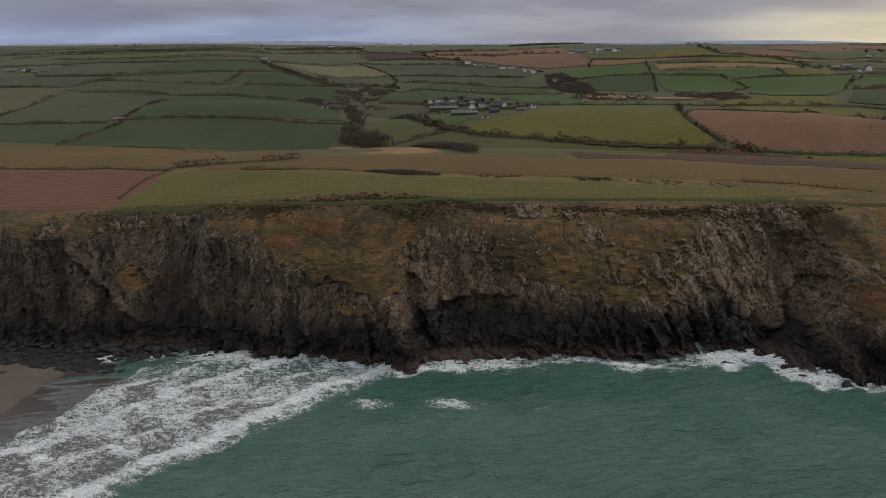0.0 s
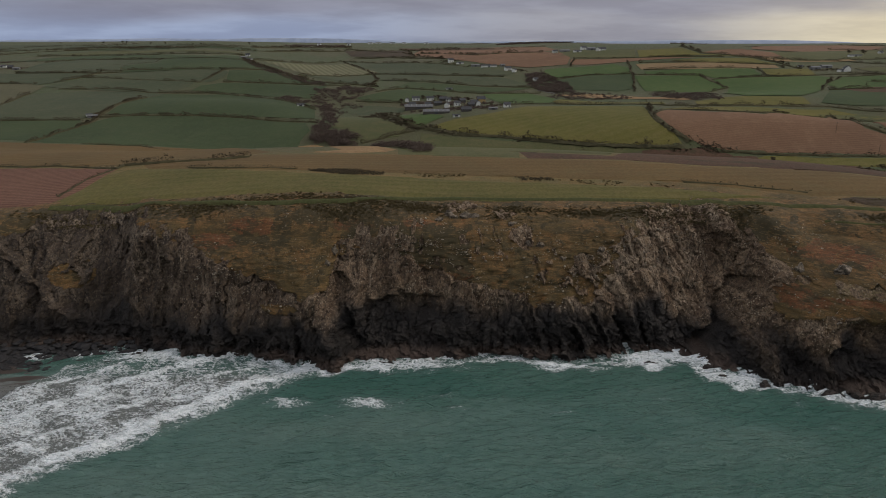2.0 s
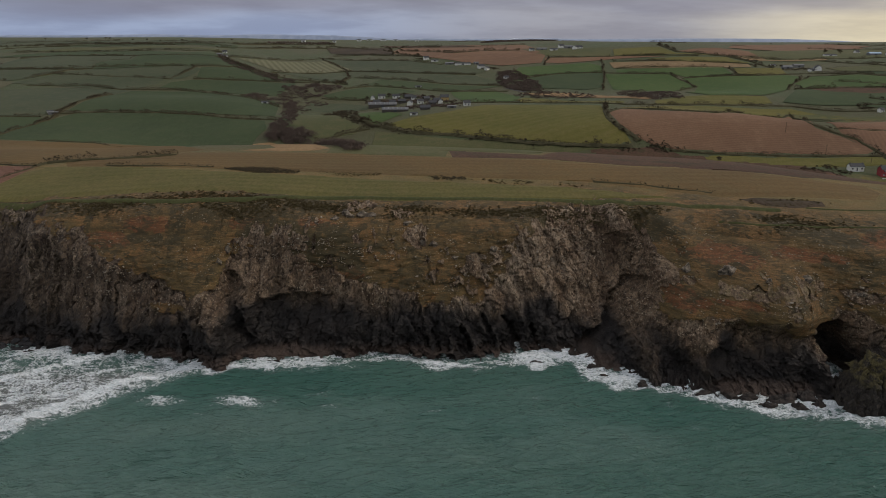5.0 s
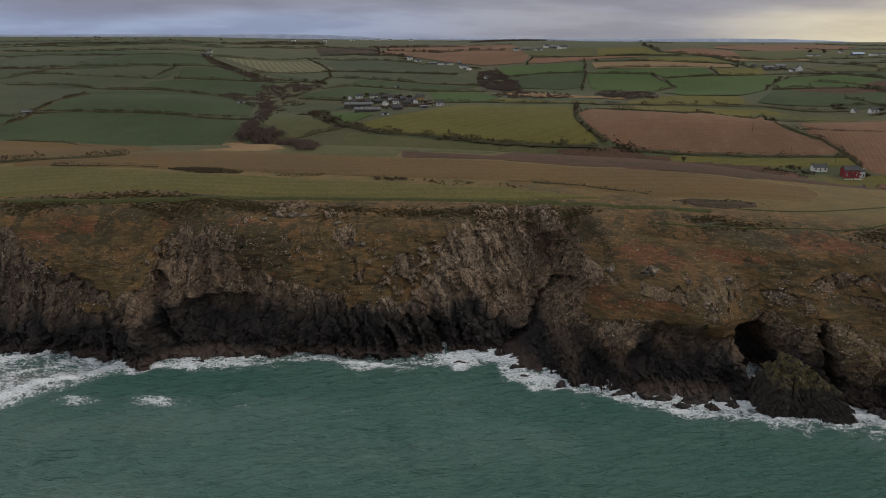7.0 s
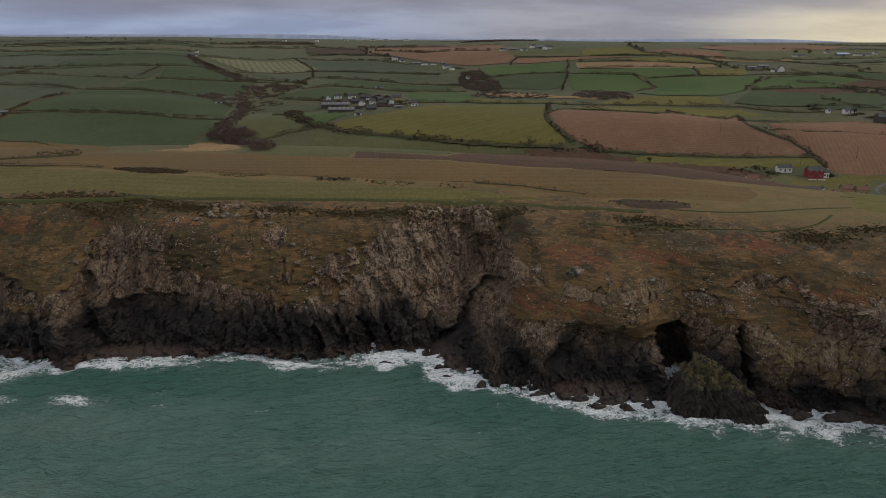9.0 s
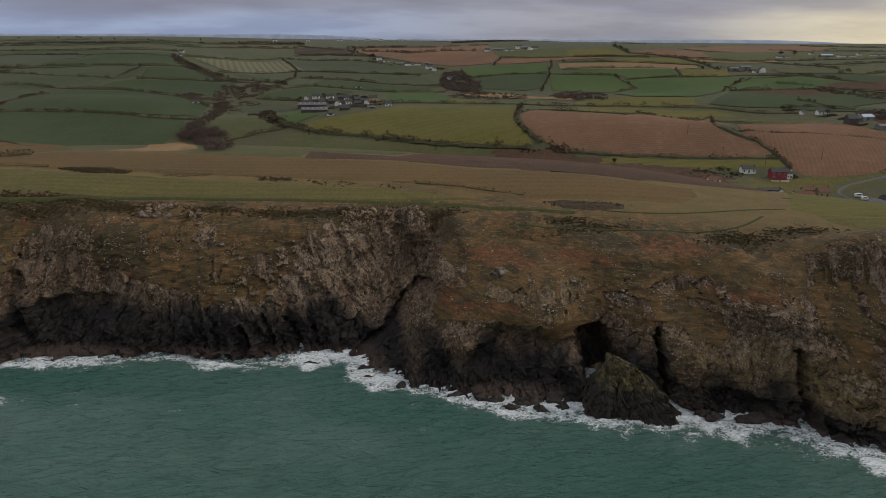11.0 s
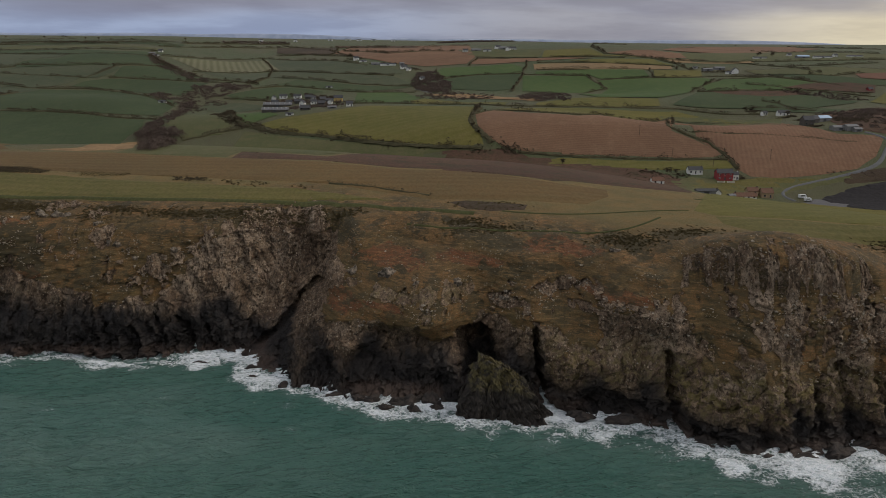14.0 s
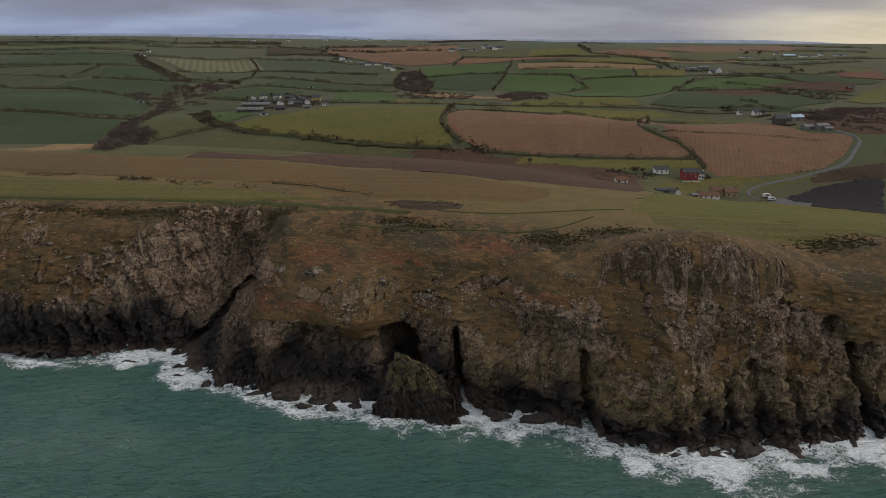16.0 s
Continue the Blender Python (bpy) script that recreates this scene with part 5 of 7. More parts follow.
hedge("hedge", [(669, 1011),(712, 988),(786, 998)])
hedge("hedge", [(551, 876),(586, 820),(651, 766)])


# ---- shore: sand, boulders, skerries, stack, crags ----
plain("sand", (0.115, 0.090, 0.072), 0.75, 0.35, 0.15, 0.3)
plain("wet_sand", (0.060, 0.047, 0.040), 0.32, 0.3, 0.12, 0.5)


def stone_material(name, dark, light, moss=0.0):
    m, nt, b = mat_tools(name)
    n = noisy(nt, 1.3, 8.0, 0.78, coords(nt, (1, 1, 0.6), (0, 20, 0), "Object"))
    c = mixc(nt, span(nt, n, 0.36, 0.64), dark, light)
    if moss:
        geo = nt.nodes.new("ShaderNodeNewGeometry")
        z = nt.nodes.new("ShaderNodeSeparateXYZ")
        nt.links.new(geo.outputs["Position"], z.inputs[0])
        k = mth(nt, "MULTIPLY", span(nt, z.outputs[2], 7.5, 12.0), span(nt, noisy(nt, 0.5, 5.0, 0.65), 0.38, 0.58))
        c = mixc(nt, mth(nt, "MULTIPLY", k, moss), c, (0.165, 0.132, 0.046))
    nt.links.new(c, b.inputs["Base Color"])
    b.inputs["Roughness"].default_value, b.inputs["Specular IOR Level"].default_value = 0.75, 0.3
    bump(nt, b, n, 1.0, 0.6)
    MATS[name] = m


stone_material("wet_rock", (0.014, 0.012, 0.011), (0.052, 0.039, 0.031))
stone_material("stack_rock", (0.014, 0.012, 0.011), (0.054, 0.042, 0.032), 0.6)
stone_material("boulder_rock", (0.012, 0.011, 0.012), (0.040, 0.036, 0.035))
plain("dark_shingle", (0.022, 0.020, 0.020), 0.7, 0.6, 0.5, 0.3, relief=0.3)
stone_material("pale_rock", (0.030, 0.024, 0.018), (0.235, 0.185, 0.135))


stone_material("lichen_stone", (0.085, 0.066, 0.048), (0.36, 0.30, 0.23))


def build_beach():
    xs, ys = np.arange(-300, -78, 1.5), np.arange(60, 250, 1.5)
    X, Y = np.meshgrid(xs, ys)
    x, y = X.ravel(), Y.ravel()
    edge = np.interp(y, [60, 140, 175, 187, 205, 219, 235, 250], [-190, -140, -128, -118.6, -113, -106, -88, -80])
    z = 0.055 * (edge - x) + 0.15 * smooth(edge - x, 0, 4) + (fbm(x / 20, y / 20, 0, 3, 81) - 0.5) * 0.3
    z = np.where(x > edge, -0.35 - 0.05 * (x - edge), z)
    i = np.arange(len(ys) - 1)[:, None] * len(xs) + np.arange(len(xs) - 1)[None]
    F = np.stack([i, i + 1, i + len(xs) + 1, i + len(xs)], -1).reshape(-1, 4)
    me = mesh_from_arrays("beach", np.stack([x, y, z], 1), F)
    me.materials.append(MATS["sand"])
    me.materials.append(MATS["wet_sand"])
    d = (edge - x + (fbm(x / 18, y / 18, 0, 3, 82) - 0.5) * 8)[F[:, 0]]
    me.materials.append(MATS["dark_shingle"])
    stony = y[F[:, 0]] > 219 + (fbm(x / 10, y / 10, 0, 3, 83)[F[:, 0]] - 0.5) * 8
    me.polygons.foreach_set("material_index", np.where(stony, 2, (d < 21 + (y[F[:, 0]] - 195) * 0.1)).astype(np.int32))
    tagged(new("beach", me), "smooth brown sand beach, wet and dark by the surf", "beach", kind="structure")


build_beach()


def rock_mesh(name, seed, sub=3, rough=0.35, flat=0.75, planes=9):
    """A broken lump of rock with planes and edges, about one metre in radius."""
    bm = bmesh.new()
    bmesh.ops.create_icosphere(bm, subdivisions=sub, radius=1.0)
    r = np.random.default_rng(seed)
    cuts = r.normal(size=(planes, 3))
    cuts /= np.linalg.norm(cuts, axis=1)[:, None]
    dist = r.uniform(0.5, 0.9, planes)
    for v in bm.verts:
        p = np.array(v.co)
        for c, d in zip(cuts, dist):
            over = p @ c - d
            if over > 0:
                p = p - c * over * 0.92
        n = noise.fractal(Vector(p * 1.7 + seed * 3.1), 1.0, 2.0, 4)
        p = p * (1 + rough * n)
        v.co = (p[0], p[1], p[2] * flat)
    me = bpy.data.meshes.new(name)
    bm.to_mesh(me)
    bm.free()
    return me


def rock(name, x, y, z, size, turn, mesh, material, label, group=""):
    ob = new(name, mesh)
    if not mesh.materials:
        mesh.materials.append(MATS[material])
    ob.matrix_world = pose(x, y, z, 0, 0, turn) @ Matrix.Diagonal((*size, 1))
    return tagged(ob, label, "rock", group)


boulder_meshes = [rock_mesh("boulder", 100 + k, 2, 0.25, 0.7) for k in range(7)]
brng = np.random.default_rng(8)
for k in range(290):
    bx = brng.uniform(-168, -86)
    lo = np.interp(bx, [-170, -150, -126, -108, -88], [218, 220, 216, 218, 224])
    by = lo + (240 - lo) * brng.random() ** 1.1
    edge = float(np.interp(by, [205, 219, 235, 250], [-113, -106, -88, -80]))
    bz = max(-0.3, 0.055 * (edge - bx)) + (0.09 * max(by - 226, 0))
    s = brng.uniform(0.8, 1.6) * (1.5 if brng.random() > 0.9 else 1.0)
    rock("boulder", bx, by, bz + 0.15 * s, (s * 1.3, s, s * 0.75), brng.uniform(0, 360), boulder_meshes[k % 7], "boulder_rock", "dark grey sea-worn boulder at the cliff foot", "boulders on the beach")
rock("boulder", -152, 213, 2.4, (3.0, 2.0, 1.4), 20, rock_mesh("boulder", 140, 3, 0.25, 0.7), "wet_rock", "large dark boulder lying alone on the sand")

for k, (x, y, a, b, c) in enumerate(SKERRIES):
    rock("skerry", x, y, c * 0.15, (a, b, c * 1.25), brng.uniform(-25, 25), rock_mesh("skerry", 200 + k, 4, 0.5, 0.85, 22), "wet_rock", "low wet brown-black rock awash in surf", "skerries at the cliff foot")

def stack_rock():
    """The stump that stands before the cave: a steep wedge on a dark plinth, cut by planes."""
    x, y = (a.ravel() for a in np.meshgrid(np.arange(184, 224, 0.24), np.arange(178, 208, 0.24)))
    n, k = len(np.arange(184, 224, 0.24)), len(np.arange(178, 208, 0.24))
    wob = (fbm(x / 5, y / 5, 0, 3, 85) - 0.5) * 2.4
    f, j = facets((x + 0.4 * y) / 2.7, (y - 0.3 * x) / 2.3, 7)
    g, j2 = facets((x + 0.4 * y) / 1.1, (y - 0.3 * x) / 1.0, 8)
    px, py = x + wob + f * 1.8, y + wob * 0.6 + f * 1.6
    crown = np.minimum.reduce([18.3 + 2.4 * (px - 197.5), 18.3 + 1.9 * ((py - 191.8) + 0.22 * (px - 198)), 18.3 - 2.6 * ((py - 194) + 0.2 * (px - 198)), 18.8 - 0.70 * (px - 198), 9.5 - 2.4 * (px - 211.5)])
    plinth = -2.5 + 1.7 * np.minimum.reduce([0.73 * (px - 188.5) + 0.68 * (py - 197.5), 0.28 * (px - 198.6) + 0.96 * (py - 186.6), py - 183.2, 0.97 * (220.5 - px) - 0.2 * (py - 184), 204 - py])
    plinth = np.minimum(plinth, 7.4 - 0.22 * (px - 198))
    z = np.maximum(np.maximum(crown, plinth), -2.5) + (g * 0.7 - j * 0.6 - j2 * 0.35 + f * 0.5)
    h, j3 = facets((x + 0.5 * y) / 2.4, (z - 0.35 * x) / 1.9, 12)
    h2, j4 = facets((x + 0.5 * y) / 0.9, (z - 0.35 * x) / 0.8, 13)
    i = np.arange(k - 1)[:, None] * n + np.arange(n - 1)[None]
    me = mesh_from_arrays("sea_rock", np.stack([x + h * 1.2 + h2 * 0.3, y - h * 1.8 - h2 * 0.6 + j3 * 0.5 + j4 * 0.2, z], 1), np.stack([i, i + 1, i + n + 1, i + n], -1).reshape(-1, 4), True)
    me.materials.append(MATS["stack_rock"])
    tagged(new("sea_rock", me), "dark wedge-shaped sea stack with a mossy yellow-green crown", "rock")


stack_rock()

# pale crags and a standing stone on the turf
CRAGS = [(29, 258, 4.5, 2.6, 3.0), (34, 258.5, 4.0, 2.4, 3.6), (38, 259.5, 3.0, 2.0, 2.2), (24, 255, 2.2, 1.6, 1.6), (52, 254, 2.5, 1.6, 2.2), (58, 249, 2.0, 1.5, 2.4), (62, 247, 2.2, 1.4, 2.2), (84.5, 244.5, 1.7, 1.4, 2.4), (70, 243, 1.4, 1.2, 1.6),
         (166, 228, 4.5, 2.8, 3.4), (152.5, 233, 2.6, 1.8, 3.4), (190, 221, 2.4, 1.6, 2.0), (176, 219, 2.6, 1.6, 1.8), (243, 222, 2.4, 1.6, 1.8), (206, 215, 2.0, 1.5, 2.0), (-14.5, 245, 1.8, 1.4, 3.0), (-16.5, 240, 1.5, 1.2, 2.4)]
for k, (x, y, a, b, c) in enumerate(CRAGS):
    zz = np.arange(5, 50, 0.25)
    fy, fz = face_point(np.full(len(zz), float(x)), zz)
    z = float(fz[np.argmin(np.abs(fy - y))])
    rock("crag", x, y, z - 0.1 * c, (a * 0.9, b * 0.9, c * 0.85), brng.uniform(-30, 30), rock_mesh("crag", 300 + k, 4, 0.5, 0.9, 26), "pale_rock", "pale lichen-covered rock outcrop in the turf", "outcrops on the slope")


def scattered_stones():
    """Small pale stones lying on the steep turf and heath; nobody could count them."""
    r = np.random.default_rng(21)
    base = np.array([v.co for v in rock_mesh("stone", 9, 1, 0.3, 0.7).vertices])
    bm = bmesh.new()
    bmesh.ops.create_icosphere(bm, subdivisions=1, radius=1.0)
    tri = np.array([[v.index for v in f.verts] for f in bm.faces])
    bm.free()
    x, v = r.uniform(-80, 345, 40000), r.uniform(17, 48, 40000)
    rk, he, rd, stony = cover(x, v)
    want = (0.015 + 0.9 * stony + 0.5 * np.exp(-((rk - 0.5) / 0.35) ** 2)) * smooth(fbm(x / 3.5, v / 2.5, 0, 4, 91), 0.46, 0.64)
    keep = r.random(40000) < want * 0.55
    x, v = x[keep][:2600], v[keep][:2600]
    y, z = face_point(x, v)
    s = r.uniform(0.12, 0.30, len(x)) * np.where(r.random(len(x)) > 0.88, 2.0, 1.0)
    spin = r.uniform(0, 6.28, len(x))
    flat = base[None] * s[:, None, None] * np.stack([r.uniform(0.8, 1.7, len(x)), r.uniform(0.8, 1.2, len(x)), r.uniform(0.7, 1.5, len(x))], 1)[:, None]
    c, n = np.cos(spin)[:, None], np.sin(spin)[:, None]
    turned = np.stack([flat[..., 0] * c - flat[..., 1] * n, flat[..., 0] * n + flat[..., 1] * c, flat[..., 2]], -1)
    V = (turned + np.stack([x, y - 0.1, z + 0.1], 1)[:, None]).reshape(-1, 3)
    F = (tri[None] + len(base) * np.arange(len(x))[:, None, None]).reshape(-1, 3)
    me = mesh_from_arrays("scattered_stones", V, F, True)
    me.materials.append(MATS["lichen_stone"])
    tagged(new("scattered_stones", me), "small pale lichened stones strewn on steep turf", "stones", kind="stuff")


scattered_stones()

# ---- bushes, woods and gorse ----
def sprays(r, centres, radii, per, leaf, flat=0.8):
    """Loose crowns: many small twisted leaf sprays round each centre."""
    c = np.repeat(centres, per, 0)
    rad = np.repeat(radii, per)
    d = r.normal(size=(len(c), 3))
    d /= np.linalg.norm(d, axis=1)[:, None]
    d[:, 2] = np.abs(d[:, 2]) * flat
    p = c + d * (rad * r.uniform(0.45, 1.05, len(c)))[:, None]
    q = p[:, None] + r.normal(0, 1, (len(c), 4, 3)) * (leaf * rad ** 0.5)[:, None, None]
    V = q.reshape(-1, 3)
    return V, np.arange(len(V)).reshape(-1, 4)


def scrub_patch(name, spots, label, category, material, seed, per=26, leaf=0.34, flat=0.75):
    """A thicket of low bushes. spots: x, y, reach along, reach inland, bushes, radius."""
    r = np.random.default_rng(seed)
    C, R = [], []
    for x, y, rx, ry, n, rad in spots:
        u = r.normal(0, 0.5, (n, 2)) * (rx, ry) + (x, y)
        h = surface(u[:, 0], u[:, 1])
        q = rad * r.uniform(0.5, 1.3, n)
        C.append(np.column_stack([u, h + q * 0.15]))
        R.append(q)
    V, F = sprays(r, np.concatenate(C), np.concatenate(R), per, leaf, flat)
    me = mesh_from_arrays(name, V, F, True)
    me.materials.append(MATS[material])
    return tagged(new(name, me), label, category, kind="stuff")


GORSE = [[(-30, 267, 22, 5, 60, 0.9), (-8, 266, 14, 4, 40, 0.9), (22, 263, 14, 4, 40, 0.9)], [(-60, 266, 22, 5, 45, 0.8), (-90, 268, 12, 4, 25, 0.8)], [(75, 262, 14, 3, 30, 0.8), (105, 264, 10, 3, 24, 0.8)],
         [(48, 258, 7, 3, 16, 0.7)], [(130, 268, 14, 4, 30, 0.9)],
         [(270, 232, 12, 5, 40, 0.7)], [(-14, 258, 16, 4, 70, 0.7), (11, 264, 22, 5, 90, 0.7)], [(-70, 263, 16, 5, 70, 0.7)], [(54, 265, 10, 4, 46, 0.7)], [(91, 262, 16, 4, 60, 0.7)],
         [(144, 264, 9, 4, 50, 0.7)], [(193, 253, 9, 3, 40, 0.6)], [(201, 246, 14, 4, 60, 0.6)], [(249, 230, 10, 6, 70, 0.7)], [(344, 226, 14, 6, 70, 0.8)], [(-124, 263, 18, 4, 60, 0.7)], [(112, 267, 12, 3, 40, 0.7)]]
for k, g in enumerate(GORSE):
    scrub_patch("gorse_thicket", [(a, b, c * 1.1, d * 1.2, n * 5, q * 0.62) for a, b, c, d, n, q in g], "low dark gorse and heather thicket on the cliff brow", "gorse", "gorse", 30 + k, 34, 0.15, 0.4)


def wood_patch(name, poly, label, category, material, seed, gap=2.6, rad=1.6, per=22, leaf=0.26, hole=0.30, flat=0.8):
    """Close-set leafless crowns that fill an outline, with a rough, broken canopy."""
    r = np.random.default_rng(seed)
    xs, ys = [p[0] for p in poly], [p[1] for p in poly]
    n = min(9000, int((max(xs) - min(xs)) * (max(ys) - min(ys)) / gap ** 2))
    px, py = r.uniform(min(xs), max(xs), n), r.uniform(min(ys), max(ys), n)
    k = inside(px + r.normal(0, gap, n), py + r.normal(0, gap, n), poly) & (fbm(px / 14, py / 14, 0, 3, seed) > hole)
    px, py = px[k], py[k]
    q = rad * (0.5 + fbm(px / 20, py / 20, 3, 2, seed)) * r.uniform(0.7, 1.25, len(px))
    V, F = sprays(r, np.column_stack([px, py, surface(px, py) + q * 0.3]), q, per, leaf, flat)
    me = mesh_from_arrays(name, V, F, True)
    me.materials.append(MATS[material])
    return tagged(new(name, me), label, category, kind="stuff")


scrub_patch("bush_thicket", [(237, 540, 7, 6, 54, 1.1), (231, 545, 4, 8, 36, 1), (213, 541, 10, 5, 43, 0.8)], "dark bushes growing along a field edge", "bushes", "hedge_leaf", 60, 40, 0.19)
scrub_patch("scrub_wood", [(27, 726, 18, 8, 72, 2.2), (51, 709, 14, 8, 72, 2.2), (7, 803, 20, 8, 54, 2.2), (72, 698, 9, 8, 43, 2), (44, 822, 16, 8, 54, 2.4), (-13, 806, 8, 6, 21, 2), (33, 789, 19, 8, 54, 2.2)], "brown leafless scrub woodland in a hollow", "wood", "twig", 61, 40, 0.19)
scrub_patch("bush_thicket", [(36, 1174, 15, 12, 54, 1.5), (87, 1104, 22, 10, 61, 1.4), (138, 1049, 14, 12, 46, 1.5)], "dark bushes growing along a field edge", "bushes", "hedge_leaf", 62, 40, 0.19)
scrub_patch("bush_thicket", [(566, 1005, 24, 10, 61, 1.5), (563, 1044, 13, 10, 28, 1.4)], "dark bushes growing along a field edge", "bushes", "hedge_leaf", 63, 40, 0.19)
scrub_patch("valley_wood", [(255, 4283, 70, 30, 72, 2.4), (132, 2515, 62, 30, 90, 2.2), (280, 1826, 21, 20, 36, 2.2), (234, 1880, 15, 20, 36, 2.4), (353, 2072, 34, 20, 36, 2), (438, 2002, 33, 20, 36, 1.8)], "dense dark leafless valley wood", "wood", "twig", 64, 40, 0.19)
scrub_patch("bush_thicket", [(511, 636, 8, 6, 43, 1.3), (514, 667, 5, 5, 25, 1.3), (499, 717, 6, 5, 28, 1.2), (504, 599, 9, 5, 28, 1.1), (506, 667, 5, 4, 14, 1.1)], "dark bushes growing along a field edge", "bushes", "hedge_leaf", 65, 40, 0.19)
scrub_patch("bush_thicket", [(400, 494, 3, 3, 14, 1), (359, 496, 6, 4, 25, 1), (353, 506, 7, 4, 28, 1), (402, 471, 4, 3, 18, 0.9), (335, 498, 10, 5, 64, 1)], "dark bushes growing along a field edge", "bushes", "hedge_leaf", 66, 40, 0.19)
scrub_patch("valley_wood", [(-734, 1233, 40, 20, 90, 1.8), (-637, 1112, 17, 10, 36, 1.6)], "dense dark leafless valley wood", "wood", "twig", 67, 40, 0.19)
scrub_patch("bush_thicket", [(148, 560, 11, 3, 28, 0.9), (170, 553, 7, 3, 21, 0.9), (97, 583, 10, 3, 28, 1), (130, 569, 8, 3, 21, 0.9)], "dark bushes growing along a field edge", "bushes", "hedge_leaf", 68, 40, 0.19)
scrub_patch("bush_thicket", [(-10, 643, 8, 5, 43, 1.2), (-42, 735, 10, 5, 43, 1.2), (0, 630, 7, 5, 28, 1.1)], "dark bushes growing along a field edge", "bushes", "hedge_leaf", 69, 40, 0.19)
wood_patch("valley_wood", [(-93, 619), (-91, 630), (-81, 638), (-62, 629), (-48, 611), (-52, 603), (13, 414), (19, 388), (14, 392), (-67, 600), (-81, 611)], "dense dark leafless valley wood", "wood", "twig", 160, 2.6, 3.2, 90, 0.17, 0.22, 1.0)
wood_patch("valley_wood", [(-95, 645), (-92, 670), (-88, 694), (-103, 759), (-114, 804), (-100, 806), (-92, 747), (-74, 671), (-77, 646), (-80, 635), (-90, 638)], "narrow dark leafless streamside wood", "wood", "twig", 173, 2.4, 2.4, 60, 0.17, 0.36, 0.9)
wood_patch("scrub_wood", [(-124, 813), (-134, 874), (-136, 912), (-74, 915), (-58, 894), (-72, 853), (-83, 821), (-114, 804)], "brown leafless scrub woodland in a hollow", "wood", "twig", 174, 2.4, 1.6, 40, 0.17, 0.42, 0.7)
wood_patch("scrub_wood", [(-118, 787), (-106, 810), (-56, 816), (-50, 805), (-80, 767), (-98, 748)], "brown leafless scrub woodland in a hollow", "wood", "twig", 175, 3.4, 1.4, 40, 0.17, 0.50, 0.7)
wood_patch("bush_thicket", [(-66, 750), (-21, 669), (-1, 643), (12, 621), (28, 616), (56, 603), (56, 600), (30, 607), (5, 619), (-6, 632), (-25, 652)], "thick dark bushes along a field edge", "bushes", "hedge_leaf", 176, 2.0, 1.6, 40, 0.17, 0.40, 0.8)
wood_patch("valley_wood", [(-169, 838), (-165, 863), (-121, 814), (-113, 782), (-132, 791)], "dense dark leafless valley wood", "wood", "twig", 177, 3.0, 1.8, 40, 0.17, 0.36, 0.8)
scrub_patch("bush_thicket", [(-12, 803, 8, 6, 16, 2.0), (16, 795, 12, 7, 24, 2.0), (40, 775, 10, 8, 24, 2.0), (55, 745, 9, 8, 20, 1.8), (72, 755, 8, 8, 14, 2.0), (46, 700, 18, 8, 30, 1.6), (10, 752, 14, 6, 16, 1.6), (80, 715, 10, 8, 16, 1.6), (24, 838, 24, 5, 26, 2.4)], "bare trees and bushes among village houses", "bushes", "twig", 181, 70, 0.17, 1.0)
wood_patch("skyline_wood", [(160, 1800), (200, 1900), (330, 1900), (360, 1820), (298, 1800), (187, 1780)], "low dark wood on the far skyline", "wood", "twig", 178, 5.0, 3.0, 30, 0.30, 0.35, 0.8)
wood_patch("skyline_wood", [(-345, 1700), (-326, 1828), (-222, 1877), (-198, 1760), (-300, 1679)], "low dark wood on the far skyline", "wood", "twig", 179, 6.0, 2.6, 24, 0.30, 0.42, 0.8)
wood_patch("bush_thicket", [(549, 665), (586, 657), (547, 592), (537, 605), (531, 626)], "dark thorn scrub beside the farm", "bushes", "hedge_leaf", 180, 2.6, 1.4, 34, 0.18, 0.34, 0.7)
wood_patch("scrub_wood", [(-322, 1237), (-258, 1115), (-201, 1042), (-131, 953), (-127, 919), (-196, 997), (-253, 1064), (-300, 1170)], "brown leafless scrub woodland in a hollow", "wood", "twig", 161, 2.4, 1.5, 46, 0.17, 0.34, 0.8)
wood_patch("valley_wood", [(139, 969), (149, 1024), (165, 1029), (179, 988), (190, 939), (193, 894), (173, 872), (153, 889), (142, 931)], "dense dark leafless valley wood", "wood", "twig", 162, 2.0, 2.2, 46, 0.17, 0.34, 0.8)
wood_patch("scrub_wood", [(287, 884), (319, 896), (318, 745), (306, 710), (279, 708), (265, 750)], "brown leafless scrub woodland in a hollow", "wood", "twig", 163, 3.2, 1.7, 46, 0.17, 0.34, 0.8)
wood_patch("scrub_wood", [(150, 835), (181, 886), (245, 842), (236, 787), (173, 793)], "brown leafless scrub woodland in a hollow", "wood", "twig", 164, 4.0, 1.5, 46, 0.17, 0.34, 0.8)
wood_patch("bush_thicket", [(-38, 322), (-32, 326), (-17, 329), (-2, 322), (-1, 315), (-19, 312)], "dark bushes growing along a field edge", "bushes", "hedge_leaf", 166, 0.8, 0.6, 40, 0.12, 0.3, 0.45)
wood_patch("gorse_thicket", [(4, 325), (28, 322), (49, 316), (41, 311), (20, 313)], "low brown gorse and bramble on the coastal slope", "gorse", "gorse", 167, 1.3, 0.5, 40, 0.12, 0.46, 0.45)
wood_patch("bush_thicket", [(59, 316), (75, 312), (76, 306), (62, 308)], "dark bushes growing along a field edge", "bushes", "hedge_leaf", 168, 1.2, 0.6, 40, 0.12, 0.3, 0.45)
wood_patch("gorse_thicket", [(77, 310), (103, 306), (128, 298), (125, 295), (93, 300)], "low brown gorse and bramble on the coastal slope", "gorse", "gorse", 169, 1.8, 0.5, 40, 0.12, 0.46, 0.45)
